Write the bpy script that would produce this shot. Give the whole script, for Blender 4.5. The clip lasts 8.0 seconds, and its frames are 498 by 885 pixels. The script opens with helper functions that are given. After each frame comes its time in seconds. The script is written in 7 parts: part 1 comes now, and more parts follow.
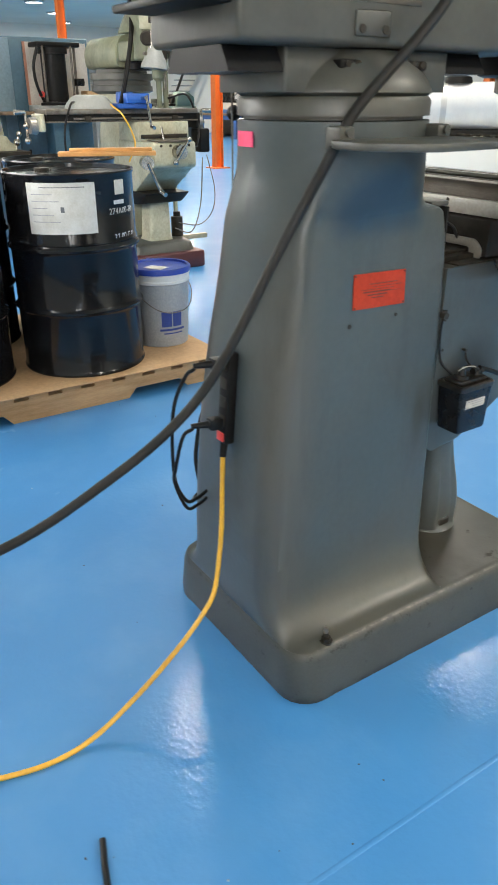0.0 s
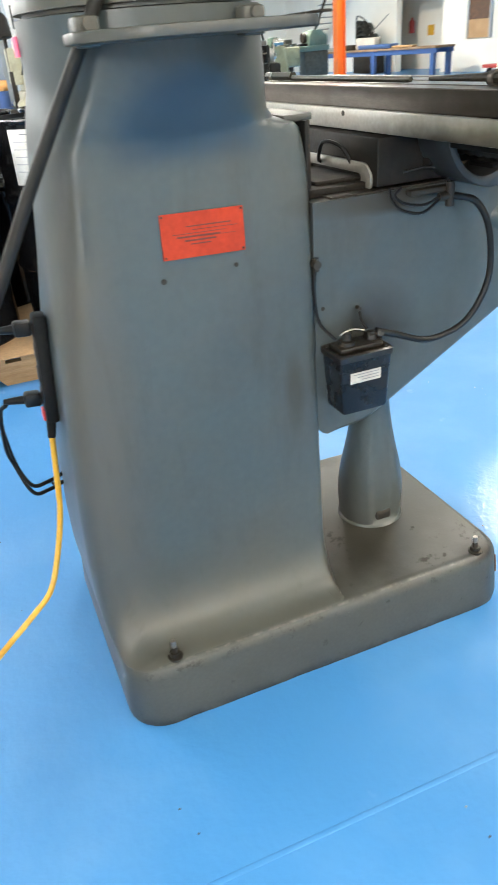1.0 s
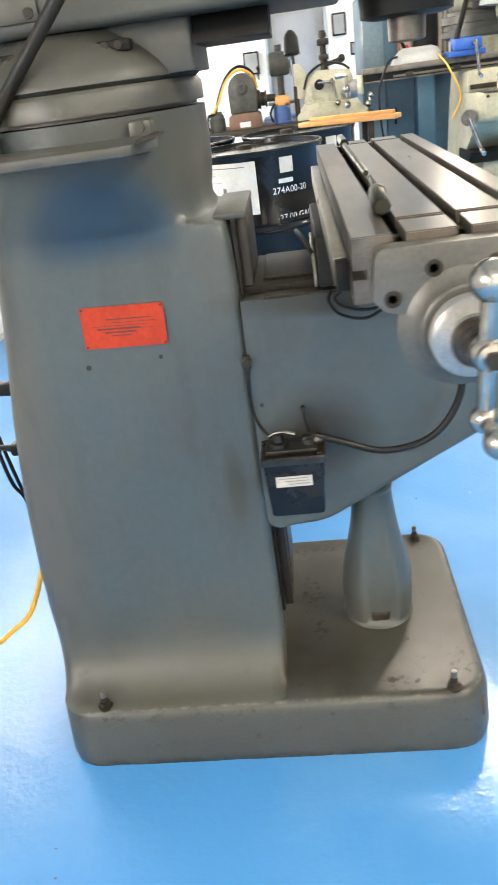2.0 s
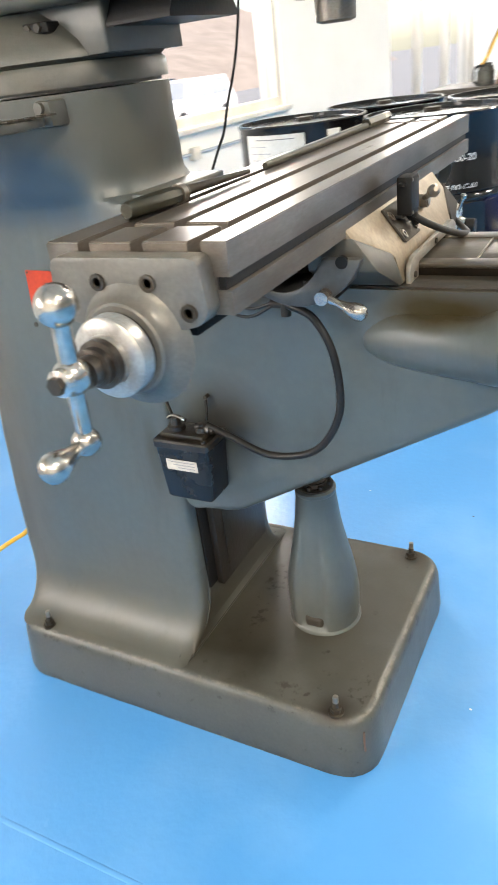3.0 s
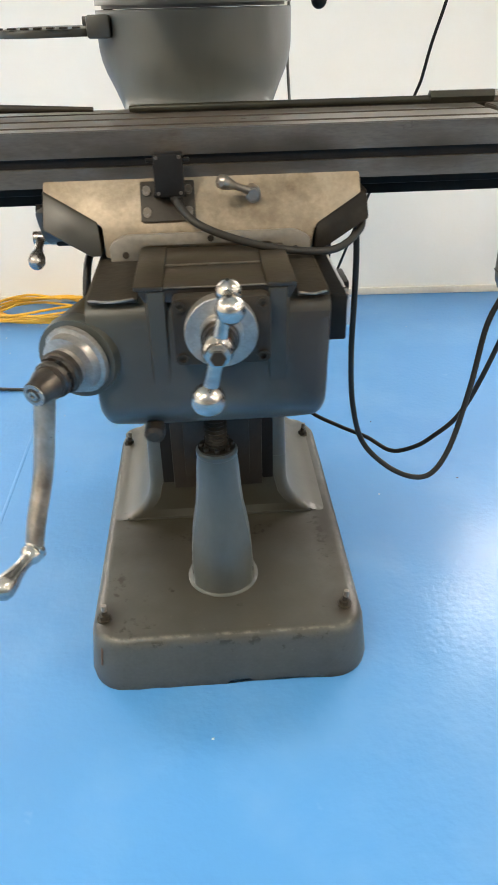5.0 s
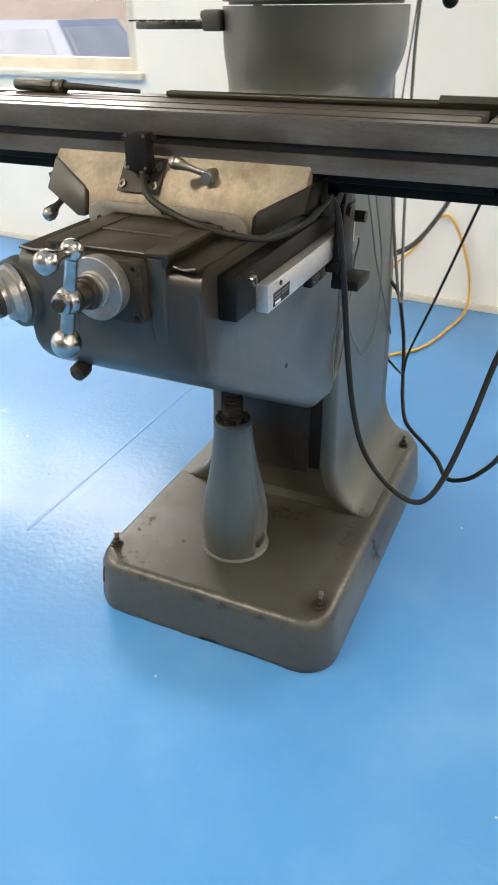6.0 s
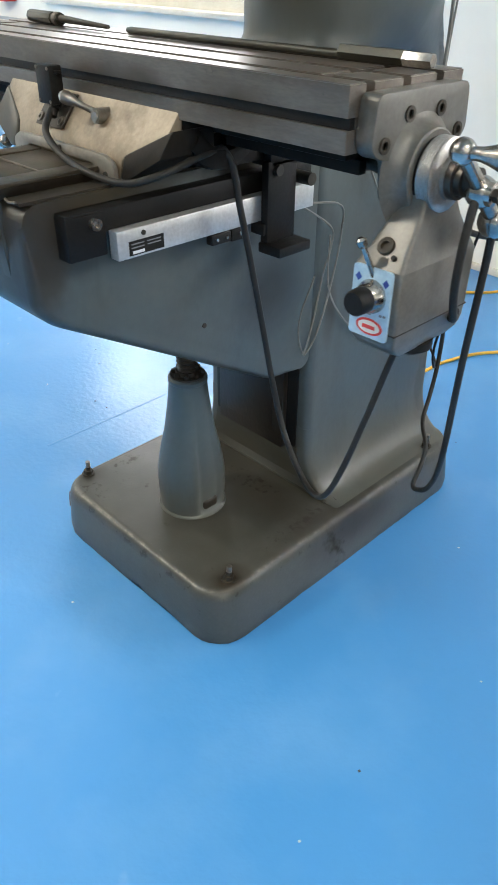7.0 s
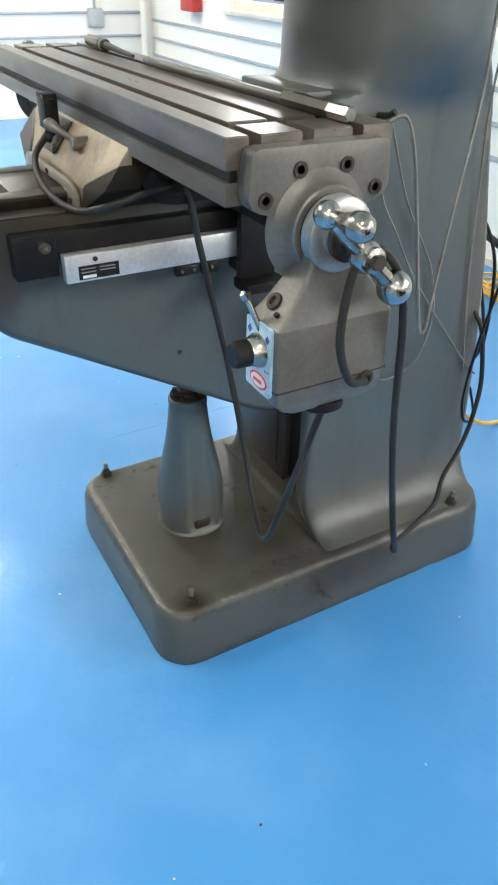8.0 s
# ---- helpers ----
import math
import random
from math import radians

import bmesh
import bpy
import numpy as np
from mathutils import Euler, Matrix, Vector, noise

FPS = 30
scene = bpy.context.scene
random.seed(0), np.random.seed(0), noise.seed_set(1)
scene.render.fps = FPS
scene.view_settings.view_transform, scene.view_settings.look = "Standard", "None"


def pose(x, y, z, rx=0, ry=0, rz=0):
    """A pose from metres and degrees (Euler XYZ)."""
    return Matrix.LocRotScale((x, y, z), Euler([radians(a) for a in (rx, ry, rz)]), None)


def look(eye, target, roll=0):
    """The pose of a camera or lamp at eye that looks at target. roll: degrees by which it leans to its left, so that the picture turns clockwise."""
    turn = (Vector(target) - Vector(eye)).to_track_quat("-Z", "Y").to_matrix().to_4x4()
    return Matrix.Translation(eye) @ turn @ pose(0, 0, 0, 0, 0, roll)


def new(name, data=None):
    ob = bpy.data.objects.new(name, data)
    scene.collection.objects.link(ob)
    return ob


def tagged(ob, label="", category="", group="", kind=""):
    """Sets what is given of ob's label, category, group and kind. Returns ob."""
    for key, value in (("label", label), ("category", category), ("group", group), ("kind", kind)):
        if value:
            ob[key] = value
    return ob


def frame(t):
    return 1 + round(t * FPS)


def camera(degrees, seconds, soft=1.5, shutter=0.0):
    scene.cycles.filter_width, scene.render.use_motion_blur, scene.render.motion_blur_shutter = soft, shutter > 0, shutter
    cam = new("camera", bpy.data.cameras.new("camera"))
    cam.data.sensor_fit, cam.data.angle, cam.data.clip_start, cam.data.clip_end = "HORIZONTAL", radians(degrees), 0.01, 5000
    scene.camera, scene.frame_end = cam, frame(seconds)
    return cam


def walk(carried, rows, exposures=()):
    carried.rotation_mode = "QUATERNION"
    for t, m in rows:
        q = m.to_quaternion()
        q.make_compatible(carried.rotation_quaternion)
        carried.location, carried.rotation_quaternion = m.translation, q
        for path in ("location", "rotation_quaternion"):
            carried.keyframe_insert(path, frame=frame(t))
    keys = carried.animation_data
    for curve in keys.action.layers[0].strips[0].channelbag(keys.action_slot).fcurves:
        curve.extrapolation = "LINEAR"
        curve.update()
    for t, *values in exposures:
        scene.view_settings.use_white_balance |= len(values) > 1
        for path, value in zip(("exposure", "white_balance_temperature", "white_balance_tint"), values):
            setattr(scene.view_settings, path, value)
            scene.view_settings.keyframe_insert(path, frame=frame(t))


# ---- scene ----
cam = camera(37.9, 8.0, shutter=0.3)
PATH = [
    (0, (-1.29, 1.634, 1.31), (0.214, 0.637, 0.45), 0.0),
    (0.5, (-1.35, 1.325, 1.277), (0.204, 0.468, 0.355), -2.0),
    (1, (-1.343, 0.939, 1.21), (0.302, 0.327, 0.251), -4.8),
    (1.5, (-1.367, 0.529, 1.218), (0.354, 0.307, 0.223), -7.9),
    (2, (-1.371, 0.224, 1.301), (0.405, 0.422, 0.403), -8.1),
    (2.2, (-1.346, 0.098, 1.288), (0.428, 0.352, 0.4), -6.1),
    (3.3, (-1.053, -0.606, 1.275), (0.286, 0.528, 0.315), -7.3),
    (3.5, (-0.938, -0.716, 1.249), (0.276, 0.527, 0.259), -5.9),
    (4, (-0.65, -0.924, 1.268), (0.191, 0.557, 0.218), -5.7),
    (4.5, (-0.351, -1.111, 1.293), (0.082, 0.541, 0.253), -4.5),
    (5, (0.002, -1.163, 1.277), (0.089, 0.543, 0.238), -1.5),
    (5.2, (0.113, -1.177, 1.292), (0.088, 0.53, 0.25), -1.2),
    (6.3, (0.784, -1.059, 1.259), (-0.1, 0.398, 0.212), 0.6),
    (6.5, (0.874, -0.98, 1.257), (-0.063, 0.425, 0.187), 1.5),
    (7, (1.087, -0.763, 1.244), (-0.092, 0.408, 0.131), 0.7),
    (7.5, (1.202, -0.567, 1.253), (-0.101, 0.436, 0.113), 2.6),
    (8, (1.278, -0.452, 1.288), (-0.166, 0.381, 0.183), 1.3),
]
EXPOSURES = [(0.0, 0.63, 6450, 10), (0.5, 1.0, 6400, 10), (1.0, 1.20, 6400, 10), (1.5, 1.26, 6400, 10), (2.0, 1.25, 6700, 13), (3.5, 1.42, 6800, 14), (4.0, 1.30, 6900, 14), (4.5, 1.08, 6950, 14), (5.0, 1.02, 6950, 14), (6.5, 0.85, 6700, 13), (7.0, 0.82, 6200, 10), (7.5, 0.78, 6000, 9), (8.0, 0.97, 6200, 9)]
walk(cam, [(t, look(eye, target, roll)) for t, eye, target, roll in PATH], EXPOSURES)

# ---- world and light ----
world = bpy.data.worlds.new("world")
scene.world = world
world.use_nodes = True
wn, wl = world.node_tree.nodes, world.node_tree.links
sky = wn.new("ShaderNodeTexSky")
sky.sky_type, sky.sun_disc = "NISHITA", False
sky.sun_elevation, sky.sun_rotation = radians(38), radians(200)
wl.new(sky.outputs[0], wn["Background"].inputs[0])
wn["Background"].inputs[1].default_value = 0.15

sun = new("sun", bpy.data.lights.new("sun", "SUN"))
sun.data.energy, sun.data.angle, sun.data.color = 5.0, radians(3), (1.0, 0.96, 0.90)
sun.matrix_world = look((0, 0, 30), (6.5, 18.0, 0))

WALL = pose(0, 2.36, 0, 0, 0, -3.2)
CEILING = 4.0
FAR_LAMPS = [(11.8, -6.8, 350.0), (15.6, -3.4, 350.0), (19.6, -7.0, 450.0), (20.5, -10.4, 370.0), (27.1, -9.0, 400.0)]
LAMPS = [(-4.6, -3.6, 150.0), (-1.6, -2.6, 140.0), (-4.9, -0.3, 130.0), (4.4, -4.6, 110.0), (8.4, -3.2, 240.0), (3.1, -0.90, 85.0), (2.35, -3.4, 34.0)]
for lx, ly, watts in LAMPS + FAR_LAMPS:
    lamp = new("ceiling_lamp_light", bpy.data.lights.new("ceiling_lamp_light", "AREA"))
    lamp.data.shape, lamp.data.size, lamp.data.energy = "DISK", 0.5, watts * 0.5
    lamp.data.color = (1.0, 0.91, 0.75)
    lamp.matrix_world = look((lx, ly, CEILING - 0.06), (lx, ly, 0))
for u0, u1, z0, z1, watts in ((1.48, 4.28, 1.66, 2.44, 110.0), (-4.44, -1.71, 1.66, 2.44, 100.0), (6.66, 9.54, 1.8, 2.44, 90.0)):
    lamp = new("window_daylight", bpy.data.lights.new("window_daylight", "AREA"))
    lamp.data.shape, lamp.data.size, lamp.data.size_y, lamp.data.energy = "RECTANGLE", u1 - u0, z1 - z0, watts * 0.5
    lamp.data.color = (1.0, 0.965, 0.90)
    lamp.matrix_world = look(WALL @ Vector(((u0 + u1) / 2, 0.12, (z0 + z1) / 2)), WALL @ Vector(((u0 + u1) / 2, -3, (z0 + z1) / 2 - 1.6)))


# ---- materials ----
def material(name, color, color2=None, scale=6.0, rough=0.5, metal=0.0, bump=0.0, fine=120.0, spread=(0.35, 0.65), stretch=(1, 1, 1), rough_var=0.08, coat=0.0, grain=0.06):
    """A surface of two colours mixed by large noise, with fine grain in colour, gloss and relief."""
    m = bpy.data.materials.new(name)
    m.use_nodes = True
    n, l = m.node_tree.nodes, m.node_tree.links
    b = n["Principled BSDF"]
    co, mp = n.new("ShaderNodeTexCoord"), n.new("ShaderNodeMapping")
    mp.inputs["Scale"].default_value = stretch
    l.new(co.outputs["Object"], mp.inputs[0])
    big, small, ramp = n.new("ShaderNodeTexNoise"), n.new("ShaderNodeTexNoise"), n.new("ShaderNodeMapRange")
    big.inputs["Scale"].default_value, big.inputs["Detail"].default_value, big.inputs["Roughness"].default_value = scale, 6, 0.62
    small.inputs["Scale"].default_value, small.inputs["Detail"].default_value = fine, 3
    l.new(mp.outputs[0], big.inputs["Vector"]), l.new(mp.outputs[0], small.inputs["Vector"])
    ramp.inputs[1].default_value, ramp.inputs[2].default_value = spread
    l.new(big.outputs["Fac"], ramp.inputs[0])
    mix, fleck = n.new("ShaderNodeMix"), n.new("ShaderNodeMix")
    mix.data_type = fleck.data_type = "RGBA"
    fleck.blend_type = "OVERLAY"
    l.new(ramp.outputs[0], mix.inputs[0])
    mix.inputs[6].default_value, mix.inputs[7].default_value = (*color, 1), (*(color2 or [c * 0.82 for c in color]), 1)
    fleck.inputs[0].default_value = grain * 4
    l.new(mix.outputs[2], fleck.inputs[6]), l.new(small.outputs["Fac"], fleck.inputs[7])
    l.new(fleck.outputs[2], b.inputs["Base Color"])
    rr = n.new("ShaderNodeMapRange")
    rr.inputs[3].default_value, rr.inputs[4].default_value = max(0.02, rough - rough_var), min(1, rough + rough_var)
    l.new(big.outputs["Fac"], rr.inputs[0]), l.new(rr.outputs[0], b.inputs["Roughness"])
    b.inputs["Metallic"].default_value, b.inputs["Coat Weight"].default_value = metal, coat
    if bump:
        bp = n.new("ShaderNodeBump")
        bp.inputs["Strength"].default_value, bp.inputs["Distance"].default_value = 1.0, bump
        l.new(small.outputs["Fac"], bp.inputs["Height"]), l.new(bp.outputs[0], b.inputs["Normal"])
    return m


def add_patch(m, centre, radii, color, soft=0.35, both=True, rough_edge=0.5, matte=False, above=None, scale=14, sparse=0.0):
    """A patch of another colour, an uneven ellipsoid in place, over the base colour."""
    n, l = m.node_tree.nodes, m.node_tree.links
    b = n["Principled BSDF"]
    under = b.inputs["Base Color"].links[0].from_socket
    co, mp, ln, nz, rg, mx = (n.new("ShaderNode" + k) for k in ("TexCoord", "Mapping", "VectorMath", "TexNoise", "MapRange", "Mix"))
    mp.vector_type = "POINT"
    mp.inputs["Location"].default_value = [-c / r for c, r in zip(centre, radii)]
    mp.inputs["Scale"].default_value = [1 / r for r in radii]
    sp, ab, cb = n.new("ShaderNodeSeparateXYZ"), n.new("ShaderNodeMath"), n.new("ShaderNodeCombineXYZ")
    ab.operation = "ABSOLUTE"
    l.new(co.outputs["Object"], sp.inputs[0]), l.new(sp.outputs[0], ab.inputs[0])
    l.new((ab if both else sp).outputs[0], cb.inputs[0]), l.new(sp.outputs[1], cb.inputs[1]), l.new(sp.outputs[2], cb.inputs[2])
    l.new(cb.outputs[0], mp.inputs[0])
    ln.operation = "LENGTH"
    l.new(mp.outputs[0], ln.inputs[0])
    nz.inputs["Scale"].default_value, nz.inputs["Detail"].default_value = scale, 5
    l.new(co.outputs["Object"], nz.inputs["Vector"])
    ad = n.new("ShaderNodeMath")
    ad.operation = "MULTIPLY_ADD"
    ad.inputs[1].default_value = rough_edge
    l.new(nz.outputs["Fac"], ad.inputs[0]), l.new(ln.outputs["Value"], ad.inputs[2])
    if matte:
        dull, flat = n.new("ShaderNodeMix"), n.new("ShaderNodeMix")
        l.new(rg.outputs[0], dull.inputs[0]), l.new(rg.outputs[0], flat.inputs[0])
        l.new(b.inputs["Roughness"].links[0].from_socket, dull.inputs[2])
        dull.inputs[3].default_value, flat.inputs[2].default_value, flat.inputs[3].default_value = 0.7, 0.5, 0.12
        l.new(dull.outputs[0], b.inputs["Roughness"])
        if not b.inputs["Specular IOR Level"].links:
            l.new(flat.outputs[0], b.inputs["Specular IOR Level"])
    rg.inputs[1].default_value, rg.inputs[2].default_value, rg.inputs[3].default_value, rg.inputs[4].default_value = 1.0 + 0.5 * rough_edge - soft - sparse, 1.0 + 0.5 * rough_edge + soft * 0.4 - sparse, 1, 0
    l.new(ad.outputs[0], rg.inputs[0])
    mx.data_type = "RGBA"
    l.new(under, mx.inputs[6])
    if above is None:
        l.new(rg.outputs[0], mx.inputs[0])
    else:
        cut, mu = n.new("ShaderNodeMapRange"), n.new("ShaderNodeMath")
        cut.interpolation_type, mu.operation = "SMOOTHSTEP", "MULTIPLY"
        cut.inputs[1].default_value, cut.inputs[2].default_value = above - 0.022, above + 0.022
        l.new(sp.outputs[2], cut.inputs[0]), l.new(cut.outputs[0], mu.inputs[0]), l.new(rg.outputs[0], mu.inputs[1])
        l.new(mu.outputs[0], mx.inputs[0])
    mx.inputs[7].default_value = (*color, 1)
    l.new(mx.outputs[2], b.inputs["Base Color"])


def add_edge_flecks(m, z0, z1, color, amount=0.6, scale=30.0, axis=2, cut=(0.42, 0.62)):
    """Uneven flecks along an edge at a given height, for rubbed paint and edge darkening."""
    n, l = m.node_tree.nodes, m.node_tree.links
    b = n["Principled BSDF"]
    under = b.inputs["Base Color"].links[0].from_socket
    co, sp, nz, band, rub, mu, mx = (n.new("ShaderNode" + k) for k in ("TexCoord", "SeparateXYZ", "TexNoise", "MapRange", "MapRange", "Math", "Mix"))
    l.new(co.outputs["Object"], sp.inputs[0]), l.new(co.outputs["Object"], nz.inputs["Vector"])
    nz.inputs["Scale"].default_value, nz.inputs["Detail"].default_value, nz.inputs["Roughness"].default_value = scale, 8, 0.7
    band.interpolation_type = "SMOOTHSTEP"
    half = n.new("ShaderNodeMath")
    half.operation = "SUBTRACT"
    half.inputs[1].default_value = (z0 + z1) / 2
    ab = n.new("ShaderNodeMath")
    ab.operation = "ABSOLUTE"
    l.new(sp.outputs[axis], half.inputs[0]), l.new(half.outputs[0], ab.inputs[0]), l.new(ab.outputs[0], band.inputs[0])
    band.inputs[1].default_value, band.inputs[2].default_value, band.inputs[3].default_value, band.inputs[4].default_value = 0, (z1 - z0) / 2, 1, 0
    rub.inputs[1].default_value, rub.inputs[2].default_value = cut
    l.new(nz.outputs["Fac"], rub.inputs[0])
    mu.operation = "MULTIPLY"
    l.new(band.outputs[0], mu.inputs[0]), l.new(rub.outputs[0], mu.inputs[1])
    sc_ = n.new("ShaderNodeMath")
    sc_.operation = "MULTIPLY"
    sc_.inputs[1].default_value = amount
    l.new(mu.outputs[0], sc_.inputs[0])
    mx.data_type = "RGBA"
    l.new(sc_.outputs[0], mx.inputs[0]), l.new(under, mx.inputs[6])
    mx.inputs[7].default_value = (*color, 1)
    l.new(mx.outputs[2], b.inputs["Base Color"])


def add_stain(m, color, scale=9.0, spread=(0.56, 0.70), amount=0.7, stretch=(1, 1, 1)):
    """Uneven oil stains over the whole surface."""
    n, l = m.node_tree.nodes, m.node_tree.links
    b = n["Principled BSDF"]
    under = b.inputs["Base Color"].links[0].from_socket
    co, mp, nz, cut, mx = (n.new("ShaderNode" + k) for k in ("TexCoord", "Mapping", "TexNoise", "MapRange", "Mix"))
    mp.inputs["Scale"].default_value, mp.inputs["Location"].default_value = stretch, (3.1, 1.7, 0.4)
    l.new(co.outputs["Object"], mp.inputs[0]), l.new(mp.outputs[0], nz.inputs["Vector"])
    nz.inputs["Scale"].default_value, nz.inputs["Detail"].default_value, nz.inputs["Roughness"].default_value = scale, 8, 0.68
    cut.inputs[1].default_value, cut.inputs[2].default_value, cut.inputs[4].default_value = *spread, amount
    l.new(nz.outputs["Fac"], cut.inputs[0])
    mx.data_type = "RGBA"
    l.new(cut.outputs[0], mx.inputs[0]), l.new(under, mx.inputs[6])
    mx.inputs[7].default_value = (*color, 1)
    l.new(mx.outputs[2], b.inputs["Base Color"])


def glow(name, color, strength):
    m = bpy.data.materials.new(name)
    m.use_nodes = True
    b = m.node_tree.nodes["Principled BSDF"]
    b.inputs["Emission Color"].default_value, b.inputs["Emission Strength"].default_value = (*color, 1), strength
    b.inputs["Base Color"].default_value = (0.8, 0.8, 0.8, 1)
    return m


PAINT = material("mill_paint", (0.063, 0.079, 0.081), (0.070, 0.074, 0.067), 3.5, 0.36, 0, 0.0003, 60, (0.42, 0.7), grain=0.03)
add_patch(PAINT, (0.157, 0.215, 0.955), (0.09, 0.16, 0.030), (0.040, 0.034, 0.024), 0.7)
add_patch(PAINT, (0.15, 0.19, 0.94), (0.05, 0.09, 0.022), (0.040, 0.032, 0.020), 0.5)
add_patch(PAINT, (0.0, 0.40, 1.21), (0.24, 0.16, 0.12), (0.074, 0.075, 0.064), 0.6)
add_patch(PAINT, (-0.17, 0.556, 1.068), (0.12, 0.132, 0.140), (0.033, 0.053, 0.071), 0.22, False, 0.22, False, 1.056)
add_patch(PAINT, (0.17, 0.640, 1.068), (0.14, 0.170, 0.115), (0.034, 0.052, 0.068), 0.45, False, 0.30, False, 1.062)
add_patch(PAINT, (0.0, 0.60, 0.08), (0.70, 0.70, 0.20), (0.082, 0.077, 0.060), 0.9, True, 0.8)
add_patch(PAINT, (0.17, 0.80, 0.75), (0.10, 0.085, 0.75), (0.086, 0.084, 0.073), 0.6)
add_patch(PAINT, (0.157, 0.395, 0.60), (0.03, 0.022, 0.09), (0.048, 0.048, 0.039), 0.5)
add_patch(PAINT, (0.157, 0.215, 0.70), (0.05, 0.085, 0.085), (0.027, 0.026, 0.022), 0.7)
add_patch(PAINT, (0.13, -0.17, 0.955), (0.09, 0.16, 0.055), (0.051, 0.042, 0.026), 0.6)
add_patch(PAINT, (0.06, -0.29, 0.80), (0.03, 0.03, 0.07), (0.041, 0.042, 0.041), 0.6)
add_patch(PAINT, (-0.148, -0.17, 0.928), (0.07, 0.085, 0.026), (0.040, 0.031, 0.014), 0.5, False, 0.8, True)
add_patch(PAINT, (0.20, 0.335, 0.15), (0.09, 0.035, 0.06), (0.040, 0.035, 0.024), 0.7, True, 0.8)
add_patch(PAINT, (0.06, -0.29, 0.89), (0.10, 0.05, 0.10), (0.044, 0.046, 0.041), 0.8, True, 1.2)
OILY = material("oil_stained_paint", (0.066, 0.068, 0.059), (0.047, 0.046, 0.038), 2.2, 0.37, 0, 0.0002, 150, (0.35, 0.75), rough_var=0.16, grain=0.05)
add_patch(OILY, (0.0, 0.14, 0.1425), (0.33, 0.36, 0.012), (0.038, 0.037, 0.029), 0.6, True, 1.0)
add_stain(OILY, (0.024, 0.020, 0.014), 5, (0.54, 0.80), 0.55)
add_stain(OILY, (0.018, 0.015, 0.010), 30, (0.63, 0.68), 0.75)
add_stain(OILY, (0.13, 0.12, 0.095), 70, (0.66, 0.71), 0.5)
add_edge_flecks(OILY, 0.136, 0.1419, (0.20, 0.185, 0.15), 0.6, 30, cut=(0.46, 0.64))
add_edge_flecks(OILY, 0.112, 0.1417, (0.020, 0.018, 0.014), 0.9, 34, cut=(0.56, 0.61))
add_patch(OILY, (0.305, 0.30, 0.09), (0.03, 0.05, 0.10), (0.026, 0.022, 0.016), 0.5, False, 2.4, True, None, 34, 0.6)
add_patch(OILY, (0.295, 0.36, 0.10), (0.03, 0.15, 0.07), (0.026, 0.022, 0.016), 0.6, False, 1.1)
add_patch(OILY, (0.262, 0.27, 0.142), (0.035, 0.20, 0.02), (0.028, 0.025, 0.019), 0.8, False, 1.5, True)
add_patch(OILY, (-0.13, 0.25, 0.142), (0.14, 0.09, 0.02), (0.022, 0.019, 0.012), 0.5, False, 1.2)
add_patch(OILY, (0.09, 0.26, 0.142), (0.20, 0.06, 0.02), (0.024, 0.020, 0.014), 0.6, False, 1.1)
add_patch(OILY, (-0.262, 0.0, 0.142), (0.045, 0.045, 0.02), (0.022, 0.018, 0.013), 0.6, False, 1.0)
add_patch(OILY, (0.262, 0.0, 0.142), (0.045, 0.05, 0.02), (0.026, 0.020, 0.013), 0.6, False, 1.0)
# Dark flecks at the floor edge: grime plus the shadow gap, put into colour.
add_edge_flecks(OILY, -0.03, 0.030, (0.020, 0.018, 0.014), 0.95, 26, cut=(0.38, 0.58))
add_patch(OILY, (0.0, 0.20, 0.142), (0.13, 0.14, 0.02), (0.042, 0.038, 0.028), 0.6)
for px_, py_, rx_, ry_ in ((-0.235, 0.10, 0.045, 0.16), (-0.19, -0.03, 0.10, 0.05), (-0.12, 0.075, 0.035, 0.03), (0.245, 0.26, 0.05, 0.24), (0.06, 0.28, 0.17, 0.07), (-0.06, 0.27, 0.16, 0.07)):
    add_patch(OILY, (px_, py_, 0.142), (rx_, ry_, 0.03), (0.020, 0.016, 0.012), 0.30, False, 3.0, True, None, 62, 0.92)
add_patch(OILY, (0.0, 0.345, 0.20), (0.30, 0.03, 0.10), (0.036, 0.033, 0.022), 0.6, True, 0.8)
add_patch(PAINT, (0.0, -0.30, 0.90), (0.20, 0.07, 0.15), (0.058, 0.058, 0.045), 0.9, False, 0.9)
add_patch(PAINT, (-0.075, -0.287, 0.87), (0.06, 0.05, 0.11), (0.046, 0.041, 0.030), 0.9, False, 1.4)
add_patch(PAINT, (0.125, -0.285, 0.89), (0.055, 0.07, 0.14), (0.028, 0.023, 0.016), 0.6, False, 1.6, False, None, 18)
add_patch(PAINT, (0.157, -0.24, 0.91), (0.03, 0.08, 0.08), (0.036, 0.031, 0.024), 0.9, False, 1.4, False, None, 20)
add_patch(PAINT, (0.01, -0.287, 0.855), (0.07, 0.05, 0.05), (0.034, 0.030, 0.024), 0.8, False, 1.6, False, None, 24)
add_stain(PAINT, (0.036, 0.036, 0.030), 6, (0.54, 0.80), 0.5, (1.6, 1.6, 0.35))
add_stain(PAINT, (0.034, 0.034, 0.029), 22, (0.60, 0.78), 0.30, (1, 1, 0.16))
add_stain(PAINT, (0.16, 0.165, 0.16), 60, (0.70, 0.78), 0.35)
TURRET = material("turret_paint", (0.082, 0.080, 0.066), (0.060, 0.060, 0.052), 4, 0.42, 0, 0.0005, 60, grain=0.04)
STEEL = material("ground_steel", (0.160, 0.140, 0.118), (0.070, 0.056, 0.043), 9, 0.36, 0.55, 0.0002, 260, (0.45, 0.8), (0.35, 1, 1.6))
